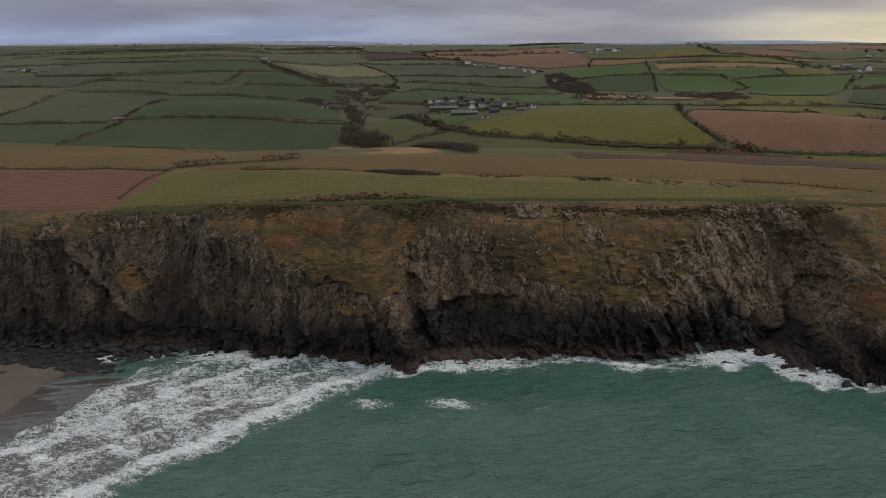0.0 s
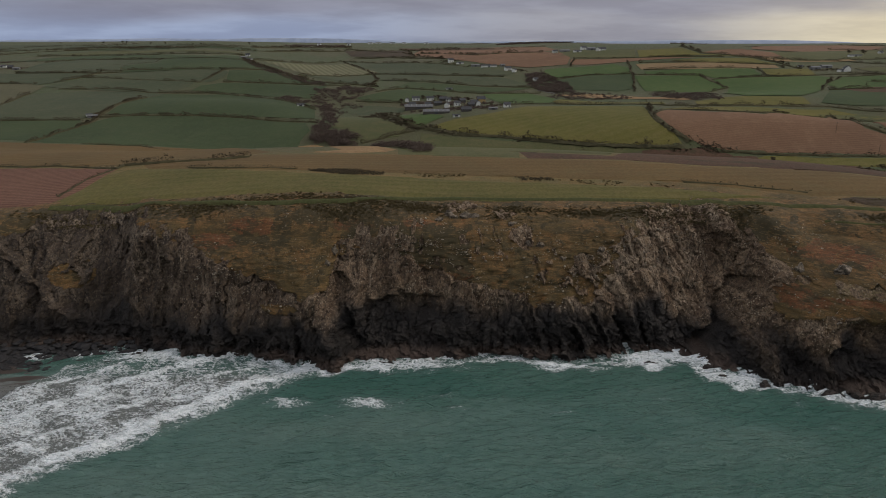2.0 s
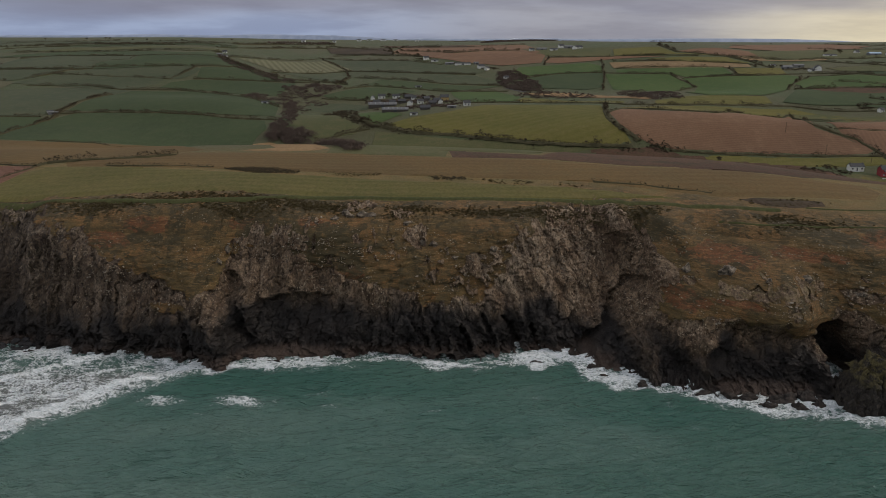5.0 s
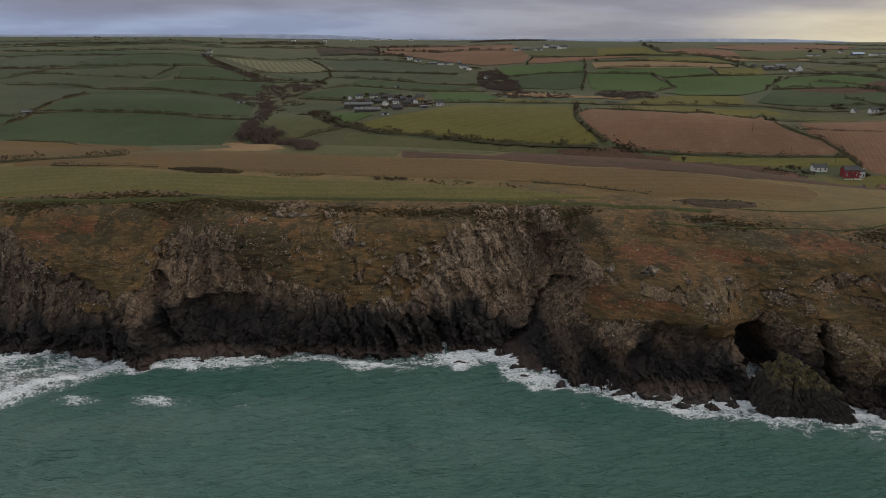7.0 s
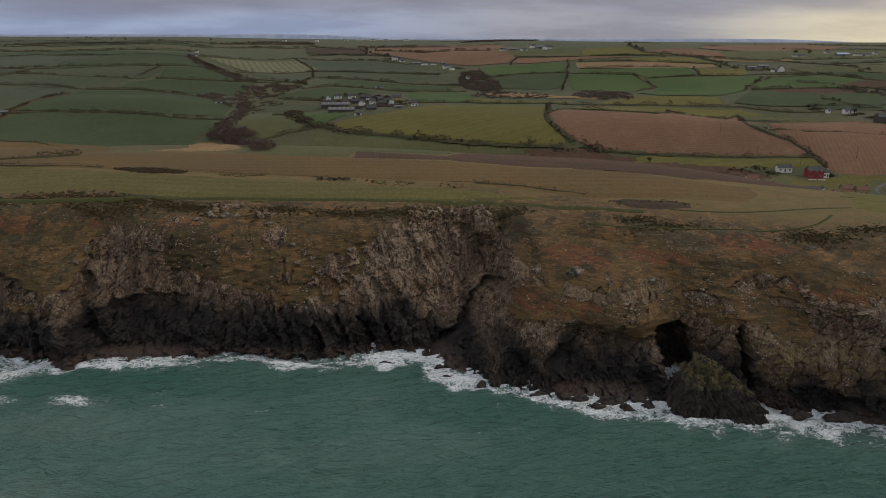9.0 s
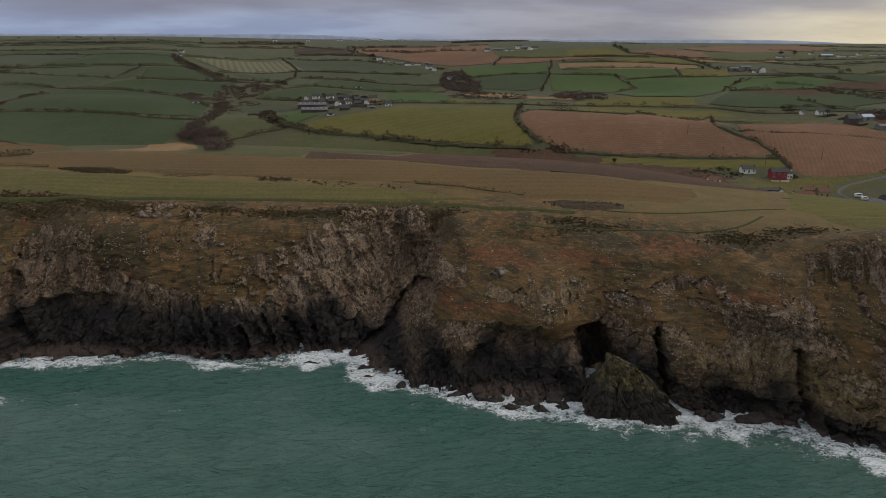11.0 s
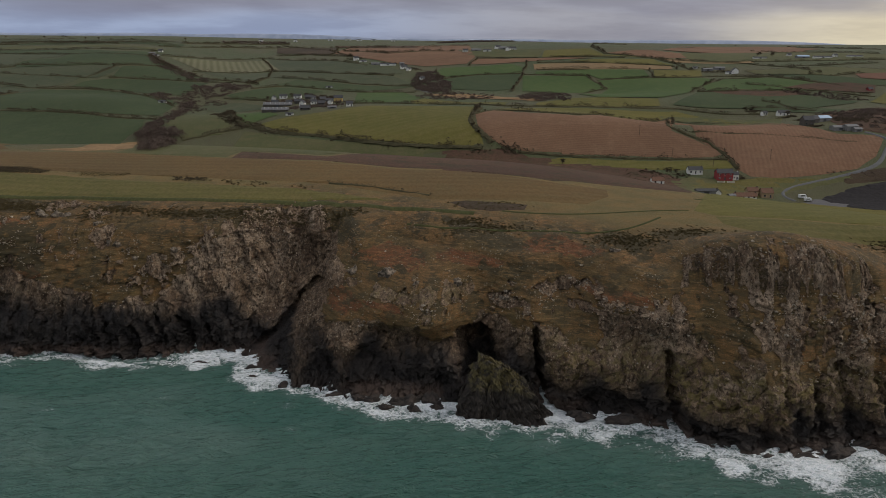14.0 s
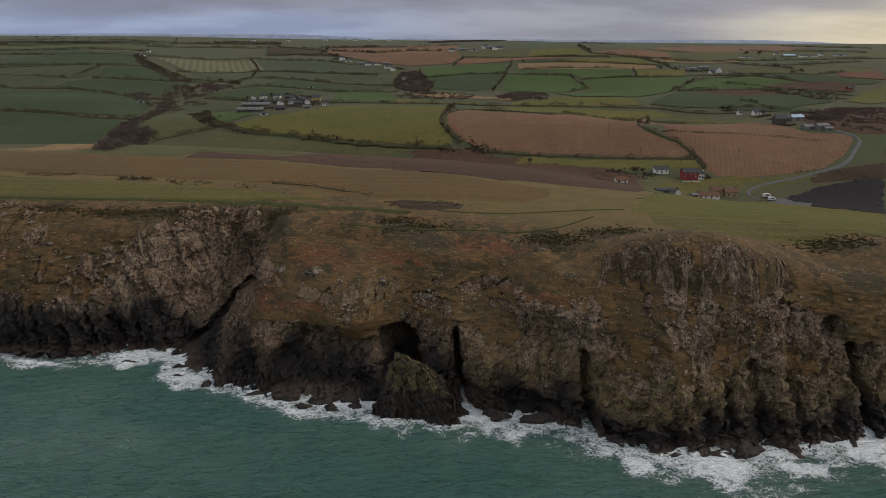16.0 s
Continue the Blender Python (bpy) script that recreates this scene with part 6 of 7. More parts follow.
wood_patch("scrub_wood", [(540, 672), (588, 682), (625, 664), (569, 568), (545, 581), (526, 601)], "brown leafless scrub woodland in a hollow", "wood", "twig", 170, 3.0, 1.4, 46, 0.17, 0.34, 0.8)
wood_patch("scrub_wood", [(561, 815), (601, 804), (625, 776), (633, 746), (609, 744), (579, 784)], "brown leafless scrub woodland in a hollow", "wood", "twig", 171, 3.0, 1.4, 46, 0.17, 0.34, 0.8)
wood_patch("bush_thicket", [(316, 505), (340, 502), (355, 490), (344, 475), (299, 410)], "dark bushes growing along a field edge", "bushes", "hedge_leaf", 172, 2.2, 0.9, 40, 0.12, 0.3, 0.45)


# ---- buildings ----
plain("white_wall", (0.66, 0.65, 0.61), 0.85, 0.25, 0.6, 0.2)
plain("stone_wall", (0.088, 0.078, 0.068), 0.9, 0.5, 0.8, 0.2)
plain("yellow_wall", (0.42, 0.30, 0.13), 0.85, 0.25, 0.6, 0.2)
plain("red_wall", (0.25, 0.045, 0.048), 0.8, 0.25, 0.6, 0.2)
plain("tan_wall", (0.33, 0.24, 0.15), 0.85, 0.3, 0.6, 0.2)
plain("grey_wall", (0.17, 0.165, 0.16), 0.8, 0.3, 0.6, 0.3)
plain("slate", (0.066, 0.065, 0.068), 0.75, 0.4, 1.2, 0.15)
plain("tile_roof", (0.144, 0.076, 0.050), 0.8, 0.4, 1.0, 0.2)
plain("sheet_roof", (0.150, 0.147, 0.146), 0.7, 0.35, 0.5, 0.2)
plain("pale_sheet", (0.30, 0.30, 0.30), 0.7, 0.3, 0.5, 0.2)
plain("blue_sheet", (0.30, 0.40, 0.52), 0.5, 0.3, 0.5, 0.5)
plain("dark_pane", (0.015, 0.017, 0.020), 0.15, 0.1, 1.0, 0.5)
plain("white_paint", (0.6, 0.6, 0.6), 0.5, 0.1, 1.0, 0.4)
plain("dark_paint", (0.04, 0.04, 0.045), 0.5, 0.1, 1.0, 0.4)
plain("tarmac", (0.10, 0.10, 0.10), 0.85, 0.35, 0.4, 0.2)
plain("mud", (0.021, 0.018, 0.019), 0.8, 0.6, 0.35, 0.1, relief=0.5)
plain("shingle", (0.10, 0.095, 0.095), 0.85, 0.4, 0.3, 0.2)
plain("wood_pole", (0.09, 0.07, 0.05), 0.9, 0.3, 2.0, 0.1)


def part(name, bm, material, parent, label=""):
    me = bpy.data.meshes.new(name)
    bm.to_mesh(me)
    bm.free()
    me.materials.append(MATS[material])
    ob = new(name, me)
    ob.parent = parent
    if label:
        tagged(ob, label)
    return ob


def box(bm, x0, x1, y0, y1, z0, z1):
    v = [bm.verts.new(p) for p in ((x0, y0, z0), (x1, y0, z0), (x1, y1, z0), (x0, y1, z0), (x0, y0, z1), (x1, y0, z1), (x1, y1, z1), (x0, y1, z1))]
    for f in ((3, 2, 1, 0), (4, 5, 6, 7), (0, 1, 5, 4), (1, 2, 6, 5), (2, 3, 7, 6), (3, 0, 4, 7)):
        bm.faces.new([v[i] for i in f])


def box_part(name, dims, material, parent, label=""):
    bm = bmesh.new()
    box(bm, *dims)
    return part(name, bm, material, parent, label)


LOOK = {"white": ("white_wall", "slate", "whitewashed {} with a grey slate roof"), "stone": ("stone_wall", "slate", "grey stone {} with a slate roof"),
        "yellow": ("yellow_wall", "slate", "ochre yellow rendered {} with a slate roof"), "red": ("red_wall", "slate", "crimson painted {} with a dark slate roof"),
        "whiteannex": ("white_wall", "slate", "white annexe {} beside the red house"), "dark": ("grey_wall", "slate", "low grey {} with a dark roof"),
        "tileroof": ("white_wall", "tile_roof", "white {} with an orange tile roof"), "tan": ("tan_wall", "tile_roof", "tan rendered {} with a tiled roof"),
        "grey": ("grey_wall", "sheet_roof", "grey sheet-clad farm {}"), "blue": ("grey_wall", "blue_sheet", "farm {} with a pale blue sheet roof"), "barn": ("stone_wall", "sheet_roof", "long barn {} with pale sheet roofs")}


def building(style, x, y, wide, deep, high, turn, kind):
    """A pitched-roofed building: walls with gables, two roof slopes with eaves, chimneys, door and windows. The ridge runs along its own x."""
    wall_mat, roof_mat, label = LOOK[style]
    noun = {"house": "house", "cottage": "cottage", "shed": "shed", "barn": "building"}[kind]
    e = new(noun if noun != "building" else "barn")
    w, d, rise = wide / 2, deep / 2, deep * (0.42 if kind in ("house", "cottage") else 0.22)
    e.matrix_world = pose(x, y, height(x, y) + 0.1, 0, 0, turn)
    bm = bmesh.new()
    v = [bm.verts.new(p) for p in ((-w, -d, -1.5), (w, -d, -1.5), (w, d, -1.5), (-w, d, -1.5), (-w, -d, high), (w, -d, high), (w, d, high), (-w, d, high), (-w, 0, high + rise), (w, 0, high + rise))]
    for f in ((0, 1, 5, 4), (2, 3, 7, 6), (1, 2, 6, 9, 5), (3, 0, 4, 8, 7)):
        bm.faces.new([v[i] for i in f])
    part("wall", bm, wall_mat, e)
    for s, nm in ((-1, "roof_slope"), (1, "roof_slope")):
        bm = bmesh.new()
        o, t = 0.35, 0.22
        y1, z1 = s * (d + o), high - o * rise / d
        p = [(-w - o, y1, z1), (w + o, y1, z1), (w + o, 0, high + rise), (-w - o, 0, high + rise)]
        lo = [bm.verts.new(q) for q in p]
        hi = [bm.verts.new((q[0], q[1], q[2] + t)) for q in p]
        bm.faces.new(lo[::-1])
        bm.faces.new(hi)
        for i in range(4):
            j = (i + 1) % 4
            bm.faces.new((lo[i], lo[j], hi[j], hi[i]))
        bmesh.ops.recalc_face_normals(bm, faces=bm.faces[:])
        part(nm, bm, roof_mat, e)
    front = -d - 0.03
    if kind in ("house", "cottage"):
        top = high + rise
        for cx in ((-w + 0.5, w - 0.5) if wide > 8 else (w - 0.5,)):
            c = box_part("chimney", (cx - 0.32, cx + 0.32, -0.3, 0.3, top - 1.2, top + 0.7), wall_mat if style == "whiteannex" else "stone_wall", e)
            box_part("chimney_pot", (cx - 0.12, cx + 0.12, -0.12, 0.12, top + 0.7, top + 1.1), "tile_roof", c)
        storeys = 2 if high > 4.2 else 1
        n = max(2, int(wide / 3.2))
        for st in range(storeys):
            for k in range(n):
                cx = -w + (k + 0.5) * wide / n
                zb = 0.9 + st * 2.6
                if st == 0 and k == n // 2:
                    box_part("door", (cx - 0.5, cx + 0.5, front - 0.05, front + 0.04, 0.0, 2.0), "dark_paint", e, "dark painted door")
                    continue
                f = box_part("window", (cx - 0.6, cx + 0.6, front - 0.04, front + 0.04, zb, zb + 1.2), "white_paint" if style == "red" else "grey_wall", e)
                box_part("pane", (cx - 0.5, cx + 0.5, front - 0.07, front - 0.03, zb + 0.1, zb + 1.1), "dark_pane", f)
    else:
        # a flat dark panel stands in for the shade inside the doorway
        box_part("door", (-1.6, 1.6, front - 0.05, front + 0.04, 0.0, min(3.2, high * 0.85)), "dark_paint", e, "dark panel painted for the shade inside an open barn doorway")
        if kind == "barn":
            n = 6
            for k in range(n):
                cx = -w + (k + 0.5) * wide / n
                box_part("skylight", (cx - 0.5, cx + 0.5, -d * 0.75, -d * 0.15, high + 0.7, high + rise + 0.25), "pale_sheet", e, "translucent pale roof light")
    return tagged(e, label.format("farm " + noun if False else noun), noun, "farm and village buildings")


def wall_in_front(x, y, wide, turn):
    """A low whitewashed garden wall with a gap for the gate and two piers."""
    e = new("garden_wall")
    e.matrix_world = pose(x, y, height(x, y), 0, 0, turn)
    for a, b in ((-wide / 2, -0.8), (0.8, wide / 2)):
        box_part("wall", (a, b, -0.15, 0.15, -0.6, 1.0), "white_wall", e)
        box_part("coping", (a - 0.05, b + 0.05, -0.2, 0.2, 1.003, 1.1), "white_paint", e)
    for a in (-1.0, 1.0):
        box_part("pier", (a - 0.2, a + 0.2, -0.22, 0.22, -0.6, 1.4), "white_wall", e)
    return tagged(e, "low whitewashed garden wall before the crimson house", "wall")


building("barn", 0, 775, 30.8, 8.8, 2.7, 4, "barn")
building("barn", 20, 680, 25.2, 8.2, 2.4, 4, "barn")
building("white", -15, 821, 4.9, 4.1, 2.4, 80, "house")
building("white", -5, 826, 8.4, 4.8, 2.7, 5, "house")
building("white", 12, 824, 8.4, 4.8, 2.7, 0, "house")
building("stone", 27, 816, 9.1, 4.8, 2.7, 8, "house")
building("white", 33, 809, 5.6, 4.1, 2.4, 10, "house")
building("white", 31, 757, 6.3, 5.4, 3.3, 80, "house")
building("white", 42, 762, 6.3, 4.8, 3.0, 15, "house")
building("stone", 21, 784, 8.4, 4.8, 2.7, 5, "house")
building("stone", 10, 787, 7.0, 4.8, 2.4, 0, "house")
building("stone", -8, 796, 7.7, 4.8, 2.4, 0, "house")
building("stone", 48, 784, 7.0, 4.8, 3.0, 30, "house")
building("stone", 56, 730, 7.0, 4.8, 2.7, 5, "house")
building("stone", 60, 756, 7.7, 4.8, 3.0, 10, "house")
building("white", 64, 738, 4.9, 4.1, 3.0, 80, "house")
building("yellow", 68, 769, 9.1, 6.1, 4.2, 5, "house")
building("white", 90, 696, 6.3, 4.8, 2.7, 10, "house")
building("stone", 49, 680, 9.8, 5.4, 2.1, 5, "house")
building("white", 39, 655, 7.0, 2.7, 1.5, 5, "shed")
building("white", 35, 911, 8.4, 3.4, 1.5, 10, "shed")
building("grey", 75, 681, 8.4, 3.4, 1.5, 5, "shed")
building("white", 40, 1156, 8.4, 5.4, 3.6, 20, "house")
building("white", 54, 1130, 11.2, 4.8, 1.8, 5, "shed")
building("grey", 77, 1095, 12.6, 5.4, 1.8, 5, "shed")
building("white", 97, 1087, 23.8, 5.4, 2.1, 3, "shed")
building("white", 123, 1054, 9.8, 6.1, 3.0, 25, "house")
building("white", 131, 1039, 7.0, 4.8, 2.7, 60, "house")
building("grey", 118, 1090, 7.0, 4.8, 2.4, 20, "shed")
building("white", 153, 969, 6.3, 4.1, 2.4, 20, "house")
building("white", 218, 1222, 8.4, 5.4, 3.0, 10, "house")
building("grey", 237, 1237, 16.8, 6.8, 2.4, 5, "shed")
building("white", 255, 1218, 12.6, 6.8, 2.4, 5, "shed")
building("white", 277, 1278, 9.8, 6.1, 3.6, 20, "house")
building("grey", 285, 1251, 14.0, 8.2, 3.0, 5, "shed")
building("white", 291, 1220, 9.8, 6.1, 3.6, 60, "house")
building("white", 299, 1225, 9.8, 6.1, 3.0, 10, "house")
building("white", -287, 1166, 9.8, 4.8, 1.8, 15, "shed")
building("grey", -301, 1186, 9.8, 4.8, 1.8, 5, "shed")
building("white", -311, 1248, 7.0, 4.8, 2.4, 5, "house")
building("white", 583, 983, 9.8, 8.2, 3.6, 80, "house")
building("white", 575, 981, 9.8, 5.4, 2.1, 5, "shed")
building("grey", 558, 1019, 14.0, 6.8, 2.4, 5, "shed")
building("grey", 578, 1028, 15.4, 6.8, 2.7, 5, "shed")
building("white", 549, 1044, 7.0, 3.4, 1.8, 5, "shed")
building("white", 689, 1153, 21.0, 5.4, 2.1, 5, "shed")
building("white", 753, 1191, 7.0, 5.4, 2.4, 15, "house")
building("blue", 744, 1127, 19.6, 8.2, 3.0, 5, "shed")
building("white", 765, 1107, 28.0, 6.1, 2.4, 3, "shed")
building("white", 792, 1122, 7.0, 5.4, 3.0, 20, "house")
building("white", 817, 1112, 23.8, 4.8, 1.8, 3, "shed")
building("white", 501, 695, 4.9, 4.1, 2.4, 20, "house")
building("white", 514, 683, 11.2, 4.8, 2.7, 5, "house")
building("stone", 499, 606, 9.1, 6.8, 4.8, 5, "house")
building("stone", 511, 617, 7.0, 5.4, 3.6, 30, "house")
building("blue", 521, 625, 15.4, 8.2, 3.0, 20, "shed")
building("grey", 515, 584, 12.6, 6.1, 2.1, 10, "shed")
building("grey", 524, 583, 11.2, 6.1, 3.0, 15, "shed")
building("grey", 527, 578, 7.0, 4.8, 1.8, 10, "shed")
building("white", 368, 500, 10.5, 4.6, 3.0, 3, "cottage")
building("red", 386, 491, 11.6, 5.4, 5.2, 3, "cottage")
building("whiteannex", 394.4, 492, 4.2, 4.0, 3.6, 3, "cottage")
wall_in_front(386, 485.5, 13.0, 3)
building("dark", 347, 420, 12.0, 4.2, 2.4, 5, "shed")
building("white", 355, 421, 3.2, 3.8, 3.2, 90, "house")
building("tileroof", 386, 452, 14.5, 4.6, 2.2, 3, "cottage")
building("grey", 375, 447, 4.2, 3.4, 1.8, 10, "shed")
building("tan", 406, 465, 8.0, 5.8, 3.6, 3, "cottage")
building("tan", 397, 467, 7.5, 5.0, 3.2, 3, "cottage")
building("tileroof", 332, 470, 8.5, 5.0, 2.4, 5, "cottage")
building("red", 662, 797, 5.6, 4.1, 2.1, 10, "house")
building("grey", -330, 714, 9.8, 4.1, 1.8, 20, "shed")
building("white", -336, 719, 5.6, 3.4, 1.8, 20, "shed")
building("grey", -681, 1127, 18.2, 6.8, 2.4, 10, "shed")
building("white", -674, 1140, 14.0, 6.8, 2.4, 10, "shed")
building("stone", -646, 1115, 8.4, 5.4, 3.0, 10, "house")
building("grey", -625, 1094, 9.8, 5.4, 2.4, 10, "shed")
building("white", -132, 786, 8.4, 4.1, 1.8, 10, "shed")
for fx, fy, fw in ((-232, 2602, 16), (-267, 3337, 26), (-181, 3041, 20), (-144, 3278, 18), (-39, 3054, 16), (-287, 1841, 10), (-231, 1993, 9)):
    building("white", fx, fy, fw, 8, 5, 5, "shed")


# ---- lane, cove, vans, poles, far skyline ----
def ribbon(name, line, wide, material, label, category, lift=0.35, kind="structure"):
    """A strip laid along the land."""
    p = []
    for (x0, y0), (x1, y1) in zip(line, line[1:]):
        n = max(2, int(math.hypot(x1 - x0, y1 - y0) / 4))
        p += [(x0 + (x1 - x0) * k / n, y0 + (y1 - y0) * k / n) for k in range(n)]
    p = np.array(p + [line[-1]], float)
    for _ in range(6):
        p[1:-1] = (p[:-2] + 2 * p[1:-1] + p[2:]) / 4
    t = np.gradient(p, axis=0)
    t /= np.linalg.norm(t, axis=1)[:, None] + 1e-9
    nrm = np.stack([-t[:, 1], t[:, 0]], 1)
    across = np.array([-1.0, -0.35, 0.35, 1.0])
    q = p[:, None] + nrm[:, None] * across[None, :, None] * (wide / 2) * (1 + 0.25 * (fbm(p[:, 0] / 9, p[:, 1] / 9, 0, 2, 95) - 0.5))[:, None, None]
    z = surface(q[..., 0].ravel(), q[..., 1].ravel()) + np.tile([0.02, lift, lift, 0.02], len(p))
    V = np.column_stack([q.reshape(-1, 2), z])
    i = np.arange(len(p) - 1)[:, None] * 4 + np.arange(3)[None]
    me = mesh_from_arrays(name, V, np.stack([i, i + 1, i + 5, i + 4], -1).reshape(-1, 4))
    me.materials.append(MATS[material])
    return tagged(new(name, me), label, category, kind=kind)


turf("path_grass", (0.048, 0.054, 0.020), (0.060, 0.062, 0.023), (0.085, 0.072, 0.032), 0.4)
field("coastmeadow", [(364, 491), (377, 487), (399, 492), (416, 495), (441, 494), (470, 500), (459, 493), (436, 486), (419, 480), (407, 464), (380, 452), (355, 440), (352, 465)])
ribbon("road", [(532, 574), (537, 566), (543, 560), (542, 552), (531, 541), (515, 519), (504, 511), (483, 502), (460, 494), (436, 486), (419, 476), (420, 466), (425, 460)], 3.0, "tarmac", "narrow grey lane winding down to the cove", "road", 0.75)
field("mud", [(443, 465), (453, 475), (479, 488), (508, 497), (536, 506), (498, 437), (461, 451)])
field("shingle", [(425, 455), (441, 469), (450, 469), (464, 465), (472, 458), (454, 453)])
field("heath", [(472, 500),(510, 511),(543, 520),(533, 500),(503, 496),(476, 490)])
field("heath", [(187, 275),(194, 277),(209, 274),(219, 272),(217, 265),(204, 263),(194, 266)])
scrub_patch("gorse_thicket", [(203, 270, 12, 4, 150, 0.5)], "dark heather and bramble drift in the coastal grass", "gorse", "gorse", 190, 34, 0.15, 0.4)
scrub_patch("bush_thicket", [(500, 503, 30, 6, 90, 0.9)], "brown brambles on the bank above the cove", "bushes", "twig", 191, 34, 0.17, 0.6)
ribbon("track", [(148, 902), (155, 897), (160, 879), (169, 873)], 6, "shingle", "short pale farm track", "track")
ribbon("footpath", [(-133, 272), (-120, 274), (-68, 268), (-32, 261), (12, 273), (41, 277), (76, 276), (122, 278), (146, 274), (164, 268), (197, 261)], 4.2, "path_grass", "worn dark green footpath along the cliff top", "path", 0.5)
ribbon("footpath", [(208, 263), (217, 260), (236, 259), (253, 263), (270, 270), (284, 271)], 1.4, "path_grass", "worn dark green footpath along the cliff top", "path", 0.25)
ribbon("footpath", [(171, 254), (178, 249), (194, 246), (211, 244), (227, 240), (247, 237), (256, 241), (268, 256)], 1.4, "path_grass", "worn dark green footpath along the cliff top", "path", 0.25)
ribbon("footpath", [(297, 302), (317, 290), (338, 274), (362, 256)], 1.4, "path_grass", "worn dark green footpath along the cliff top", "path", 0.25)


def van(x, y, turn, length, high):
    """A white camper van: body with a sloped nose, dark glass, bumper, wheels with tyres and rims."""
    e = new("camper_van")
    e.matrix_world = pose(x, y, height(x, y) + 0.45, 0, 0, turn)
    a, w = length / 2, 1.0
    bm = bmesh.new()
    side = [(-a, 0.35), (a, 0.35), (a, 1.0), (a - 0.35, 1.15), (a - 1.0, high), (-a + 0.1, high), (-a, high - 0.15)]
    lo = [bm.verts.new((px, -w, pz)) for px, pz in side]
    hi = [bm.verts.new((px, w, pz)) for px, pz in side]
    bm.faces.new(lo)
    bm.faces.new(hi[::-1])
    for i in range(len(side)):
        j = (i + 1) % len(side)
        bm.faces.new((lo[j], lo[i], hi[i], hi[j]))
    bmesh.ops.bevel(bm, geom=bm.edges[:], offset=0.06, segments=2, affect="EDGES")
    part("body", bm, "white_paint", e)
    for s in (-1, 1):
        box_part("side_window", (-a + 0.8, a - 1.6, s * w - 0.02, s * w + 0.02, 1.25, high - 0.35), "dark_pane", e, "dark tinted side window")
        for px in (-a + 1.0, a - 1.0):
            bm = bmesh.new()
            bmesh.ops.create_cone(bm, cap_ends=True, segments=20, radius1=0.34, radius2=0.34, depth=0.22, matrix=pose(px, s * (w - 0.08), 0.34, 90, 0, 0))
            tyre = part("wheel", bm, "dark_paint", e, "black tyre")
            bm = bmesh.new()
            bmesh.ops.create_cone(bm, cap_ends=True, segments=16, radius1=0.2, radius2=0.2, depth=0.24, matrix=pose(px, s * (w - 0.075), 0.34, 90, 0, 0))
            part("rim", bm, "grey_wall", tyre, "grey steel rim")
    box_part("windscreen", (a - 0.72, a - 0.68, -0.85, 0.85, 1.2, high - 0.3), "dark_pane", e, "dark windscreen")
    box_part("bumper", (a - 0.05, a + 0.08, -0.95, 0.95, 0.35, 0.6), "dark_paint", e)
    return tagged(e, "white camper van parked by the cove lane", "van")


van(433, 468, 10, 5.6, 2.4)
van(434, 462, 4, 5.0, 2.2)


def pole(x, y, tall):
    e = new("telegraph_pole")
    e.matrix_world = pose(x, y, height(x, y) - 0.2, 0, 0, 15)
    bm = bmesh.new()
    bmesh.ops.create_cone(bm, cap_ends=True, segments=10, radius1=0.17, radius2=0.11, depth=tall, matrix=pose(0, 0, tall / 2))
    part("post", bm, "wood_pole", e)
    box_part("crossarm", (-0.9, 0.9, -0.06, 0.06, tall - 0.7, tall - 0.55), "wood_pole", e)
    for k in (-0.7, 0.7):
        box_part("insulator", (k - 0.06, k + 0.06, -0.06, 0.06, tall - 0.55, tall - 0.38), "grey_wall", e)
    return tagged(e, "weathered wooden telegraph pole standing in a tilled field", "pole", "telegraph poles")


pole(341, 557, 9)
pole(359, 526, 9)
pole(385, 510, 9)
pole(430, 517, 9)


def hangar(x, y):
    e = new("hangar")
    e.matrix_world = pose(x, y, height(x, y), 0, 0, 3)
    bm = bmesh.new()
    n, w, d = 14, 20.0, 12.0
    prof = [(-w + 2 * w * k / n, 4.2 + 2.6 * math.sin(math.pi * k / n)) for k in range(n + 1)]
    fr = [bm.verts.new((px, -d, pz)) for px, pz in prof]
    bk = [bm.verts.new((px, d, pz)) for px, pz in prof]
    for k in range(n):
        bm.faces.new((fr[k], fr[k + 1], bk[k + 1], bk[k]))
    part("roof", bm, "white_paint", e, "pale curved sheet roof")
    bm = bmesh.new()
    box(bm, -w + 0.3, w - 0.3, -d + 0.3, d - 0.3, -2, 4.3)
    part("wall", bm, "grey_wall", e)
    for k in range(4):
        box_part("door", (-w + 3 + k * 9.2, -w + 9 + k * 9.2, -d + 0.22, -d + 0.32, 0, 4.0), "sheet_roof", e)
    return tagged(e, "large pale hangar on the far ridge", "hangar")


hangar(262, 1864)


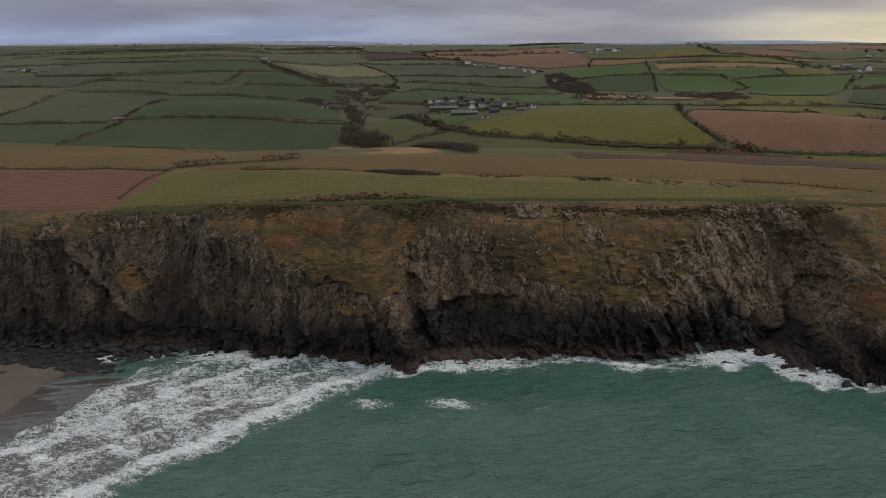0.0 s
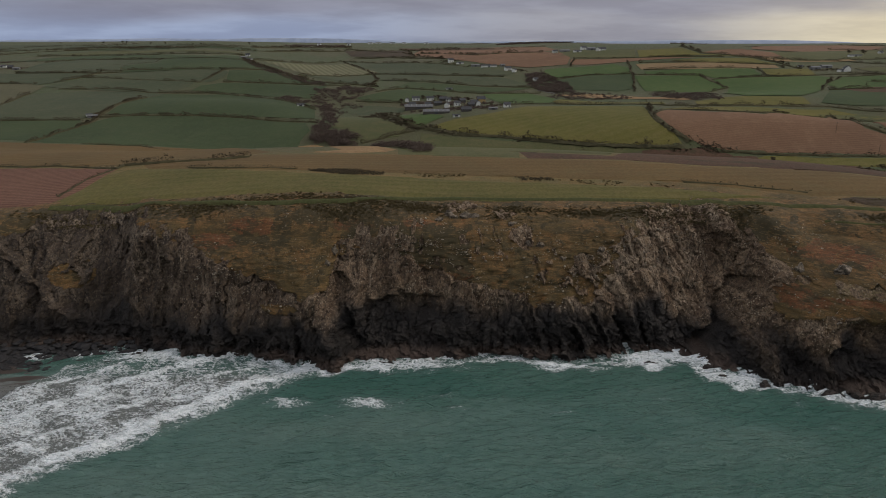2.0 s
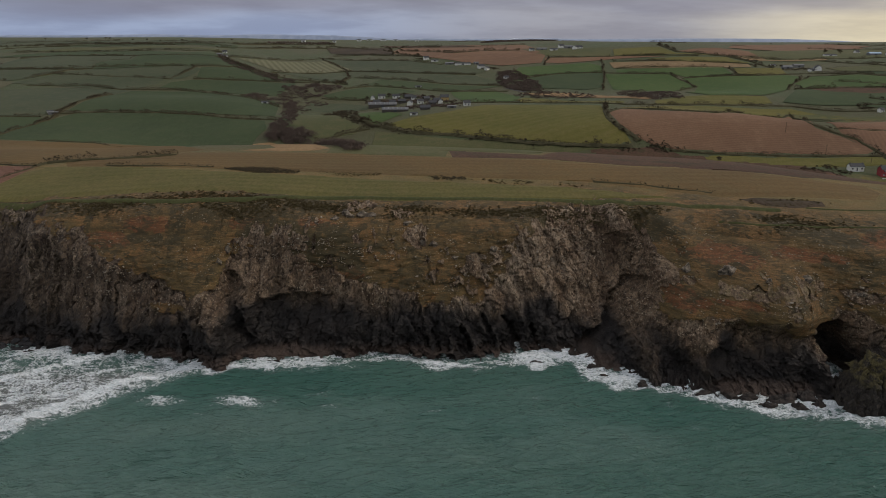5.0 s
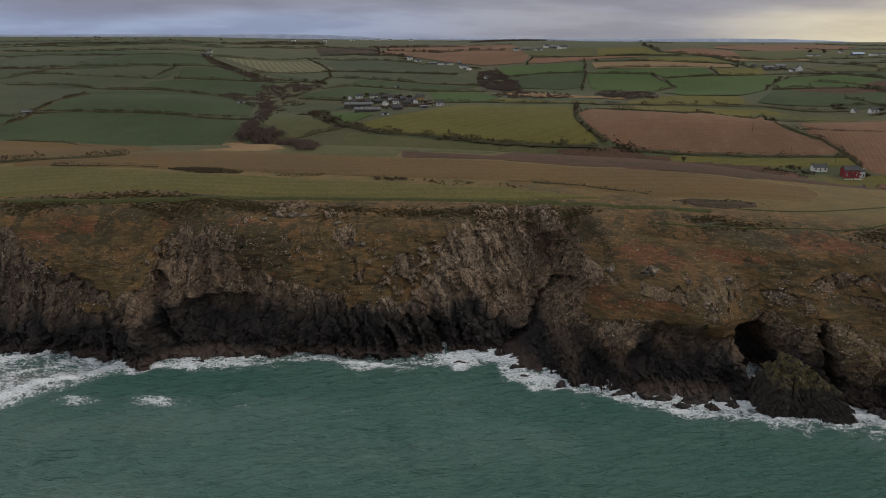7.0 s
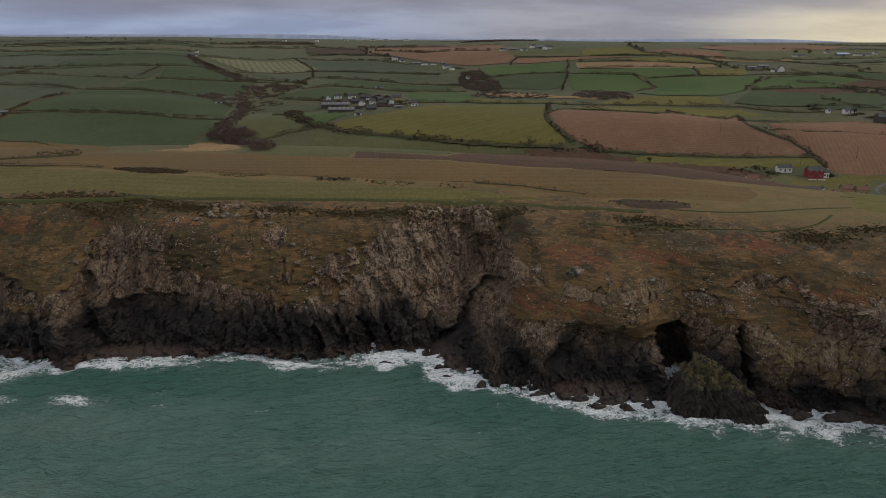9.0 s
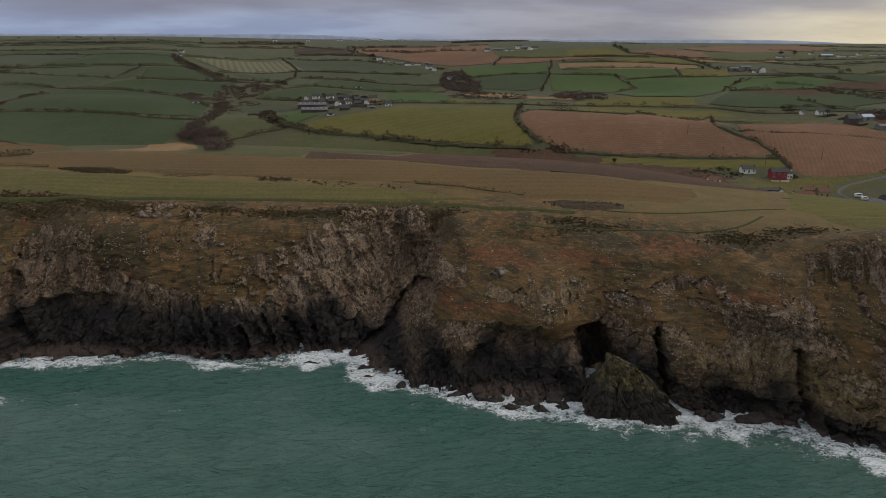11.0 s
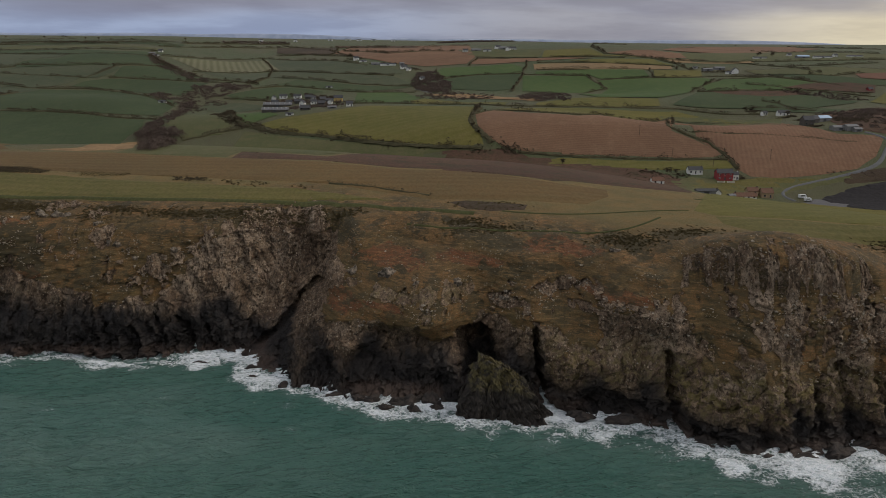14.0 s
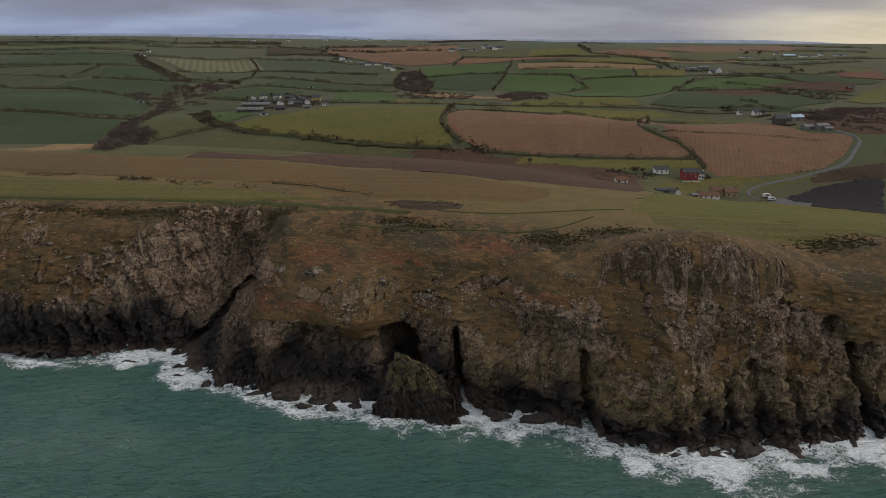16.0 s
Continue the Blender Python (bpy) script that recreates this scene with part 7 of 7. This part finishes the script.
def make_tree(seed):
    """A windswept bare hawthorn: tapered trunk, limbs and a ragged crown of twig sprays."""
    r = np.random.default_rng(seed)
    e = new("tree")
    bm = bmesh.new()

    def limb(p0, p1, r0, r1):
        d = Vector(p1) - Vector(p0)
        m = Matrix.Translation((Vector(p0) + Vector(p1)) / 2) @ d.to_track_quat("Z", "Y").to_matrix().to_4x4()
        bmesh.ops.create_cone(bm, cap_ends=True, segments=7, radius1=r0, radius2=r1, depth=d.length, matrix=m)
    limb((0, 0, -0.4), (0.15, 0, 1.8), 0.28, 0.18)
    tips = []
    for k in range(7):
        a = k * 0.9 + r.uniform(0, 0.6)
        tip = (0.4 + math.cos(a) * r.uniform(0.9, 1.9), math.sin(a) * r.uniform(0.9, 1.9), r.uniform(2.6, 4.3))
        limb((0.15, 0, r.uniform(1.2, 1.8)), tip, 0.11, 0.03)
        tips.append(tip)
    part("trunk", bm, "wood_pole", e)
    V, F = sprays(r, np.array(tips), np.full(7, 1.25), 60, 0.22)
    me = mesh_from_arrays("crown", V, F, True)
    me.materials.append(MATS["hedge_leaf"])
    c = new("crown", me)
    c.parent = e
    return tagged(e, "small dark windswept hedgerow tree", "tree", "hedgerow trees")


trees = [make_tree(400 + k) for k in range(4)]
TREES = [(-813, 1792, 1.2), (-763, 1785, 1.2), (-633, 1636, 1.0), (-493, 1557, 1.0), (-421, 1676, 1.1), (-734, 1744, 1.2), (-591, 1611, 1.0), (-979, 1908, 1.0), (26, 1206, 1.2), (20, 1203, 1.0), (707, 1205, 1.0), (722, 1183, 1.2), (721, 1226, 1.1), (739, 1220, 1.2), (1092, 1770, 0.9), (1042, 2140, 0.9), (274, 516, 0.8), (-326, 751, 0.7), (-323, 688, 0.8), (-291, 1021, 0.8), (526, 1066, 0.9), (514, 673, 1.0), (499, 717, 0.9), (492, 719, 0.8), (207, 575, 0.6), (212, 563, 0.6), (107, 577, 0.6), (95, 584, 0.6), (134, 566, 0.6), (-9, 641, 0.8), (-29, 672, 0.7), (3, 832, 0.9), (22, 835, 0.9), (45, 804, 1.0), (55, 799, 0.9), (16, 803, 0.8), (-21, 816, 0.9), (75, 710, 0.8), (390, 495, 0.8)]
for k, (x, y, s) in enumerate(TREES):
    m = pose(x, y, height(x, y), 0, 0, 73 * k) @ Matrix.Diagonal((s, s, s, 1))
    if k < 4:
        trees[k].matrix_world = m
    else:
        t = copy_thing(trees[k % 4], pose(x, y, height(x, y), 0, 0, 73 * k))
        t.scale = (s, s, s)


def far_hills():
    """The last ridges beyond the farmland, with blue distance haze glowing from their material."""
    for k, (y0, base, amp, lo, hi, seed, lab) in enumerate(((4780, 112, 24, -3600, 500, 3, "distant low blue-grey hills on the horizon"), (4640, 98, 16, -900, 3600, 9, "far dark moorland ridge on the horizon"))):
        x = np.linspace(lo, hi, 260)
        z = base + amp * (fbm(x / 900, x * 0, seed, 4, 97) - 0.35) + 40 * (smooth(x, lo, lo + 900) * smooth(x, hi, hi - 1500) - 1)
        prof = [(-60, 0.2), (-45, 0.6), (-20, 0.93), (0, 1.0), (40, 0.9)]
        V = np.concatenate([np.stack([x, x * 0 + y0 + dy, z * f], 1) for dy, f in prof])
        n = len(x)
        i = np.arange(len(prof) - 1)[:, None] * n + np.arange(n - 1)[None]
        me = mesh_from_arrays("backdrop", V, np.stack([i, i + 1, i + n + 1, i + n], -1).reshape(-1, 4))
        me.materials.append(MATS["moor_haze"])
        tagged(new("backdrop", me), lab, "hills", kind="structure")


m, nt, b = mat_tools("moor_haze")
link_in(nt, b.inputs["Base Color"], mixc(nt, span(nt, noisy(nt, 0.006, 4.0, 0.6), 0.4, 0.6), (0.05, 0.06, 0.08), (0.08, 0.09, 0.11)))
# emission puts blue-grey distance haze on the ridges, though they are no lamp
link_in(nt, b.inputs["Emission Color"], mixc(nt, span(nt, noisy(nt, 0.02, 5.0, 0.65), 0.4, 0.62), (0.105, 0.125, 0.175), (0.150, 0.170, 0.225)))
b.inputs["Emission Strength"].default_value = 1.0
MATS["moor_haze"] = m
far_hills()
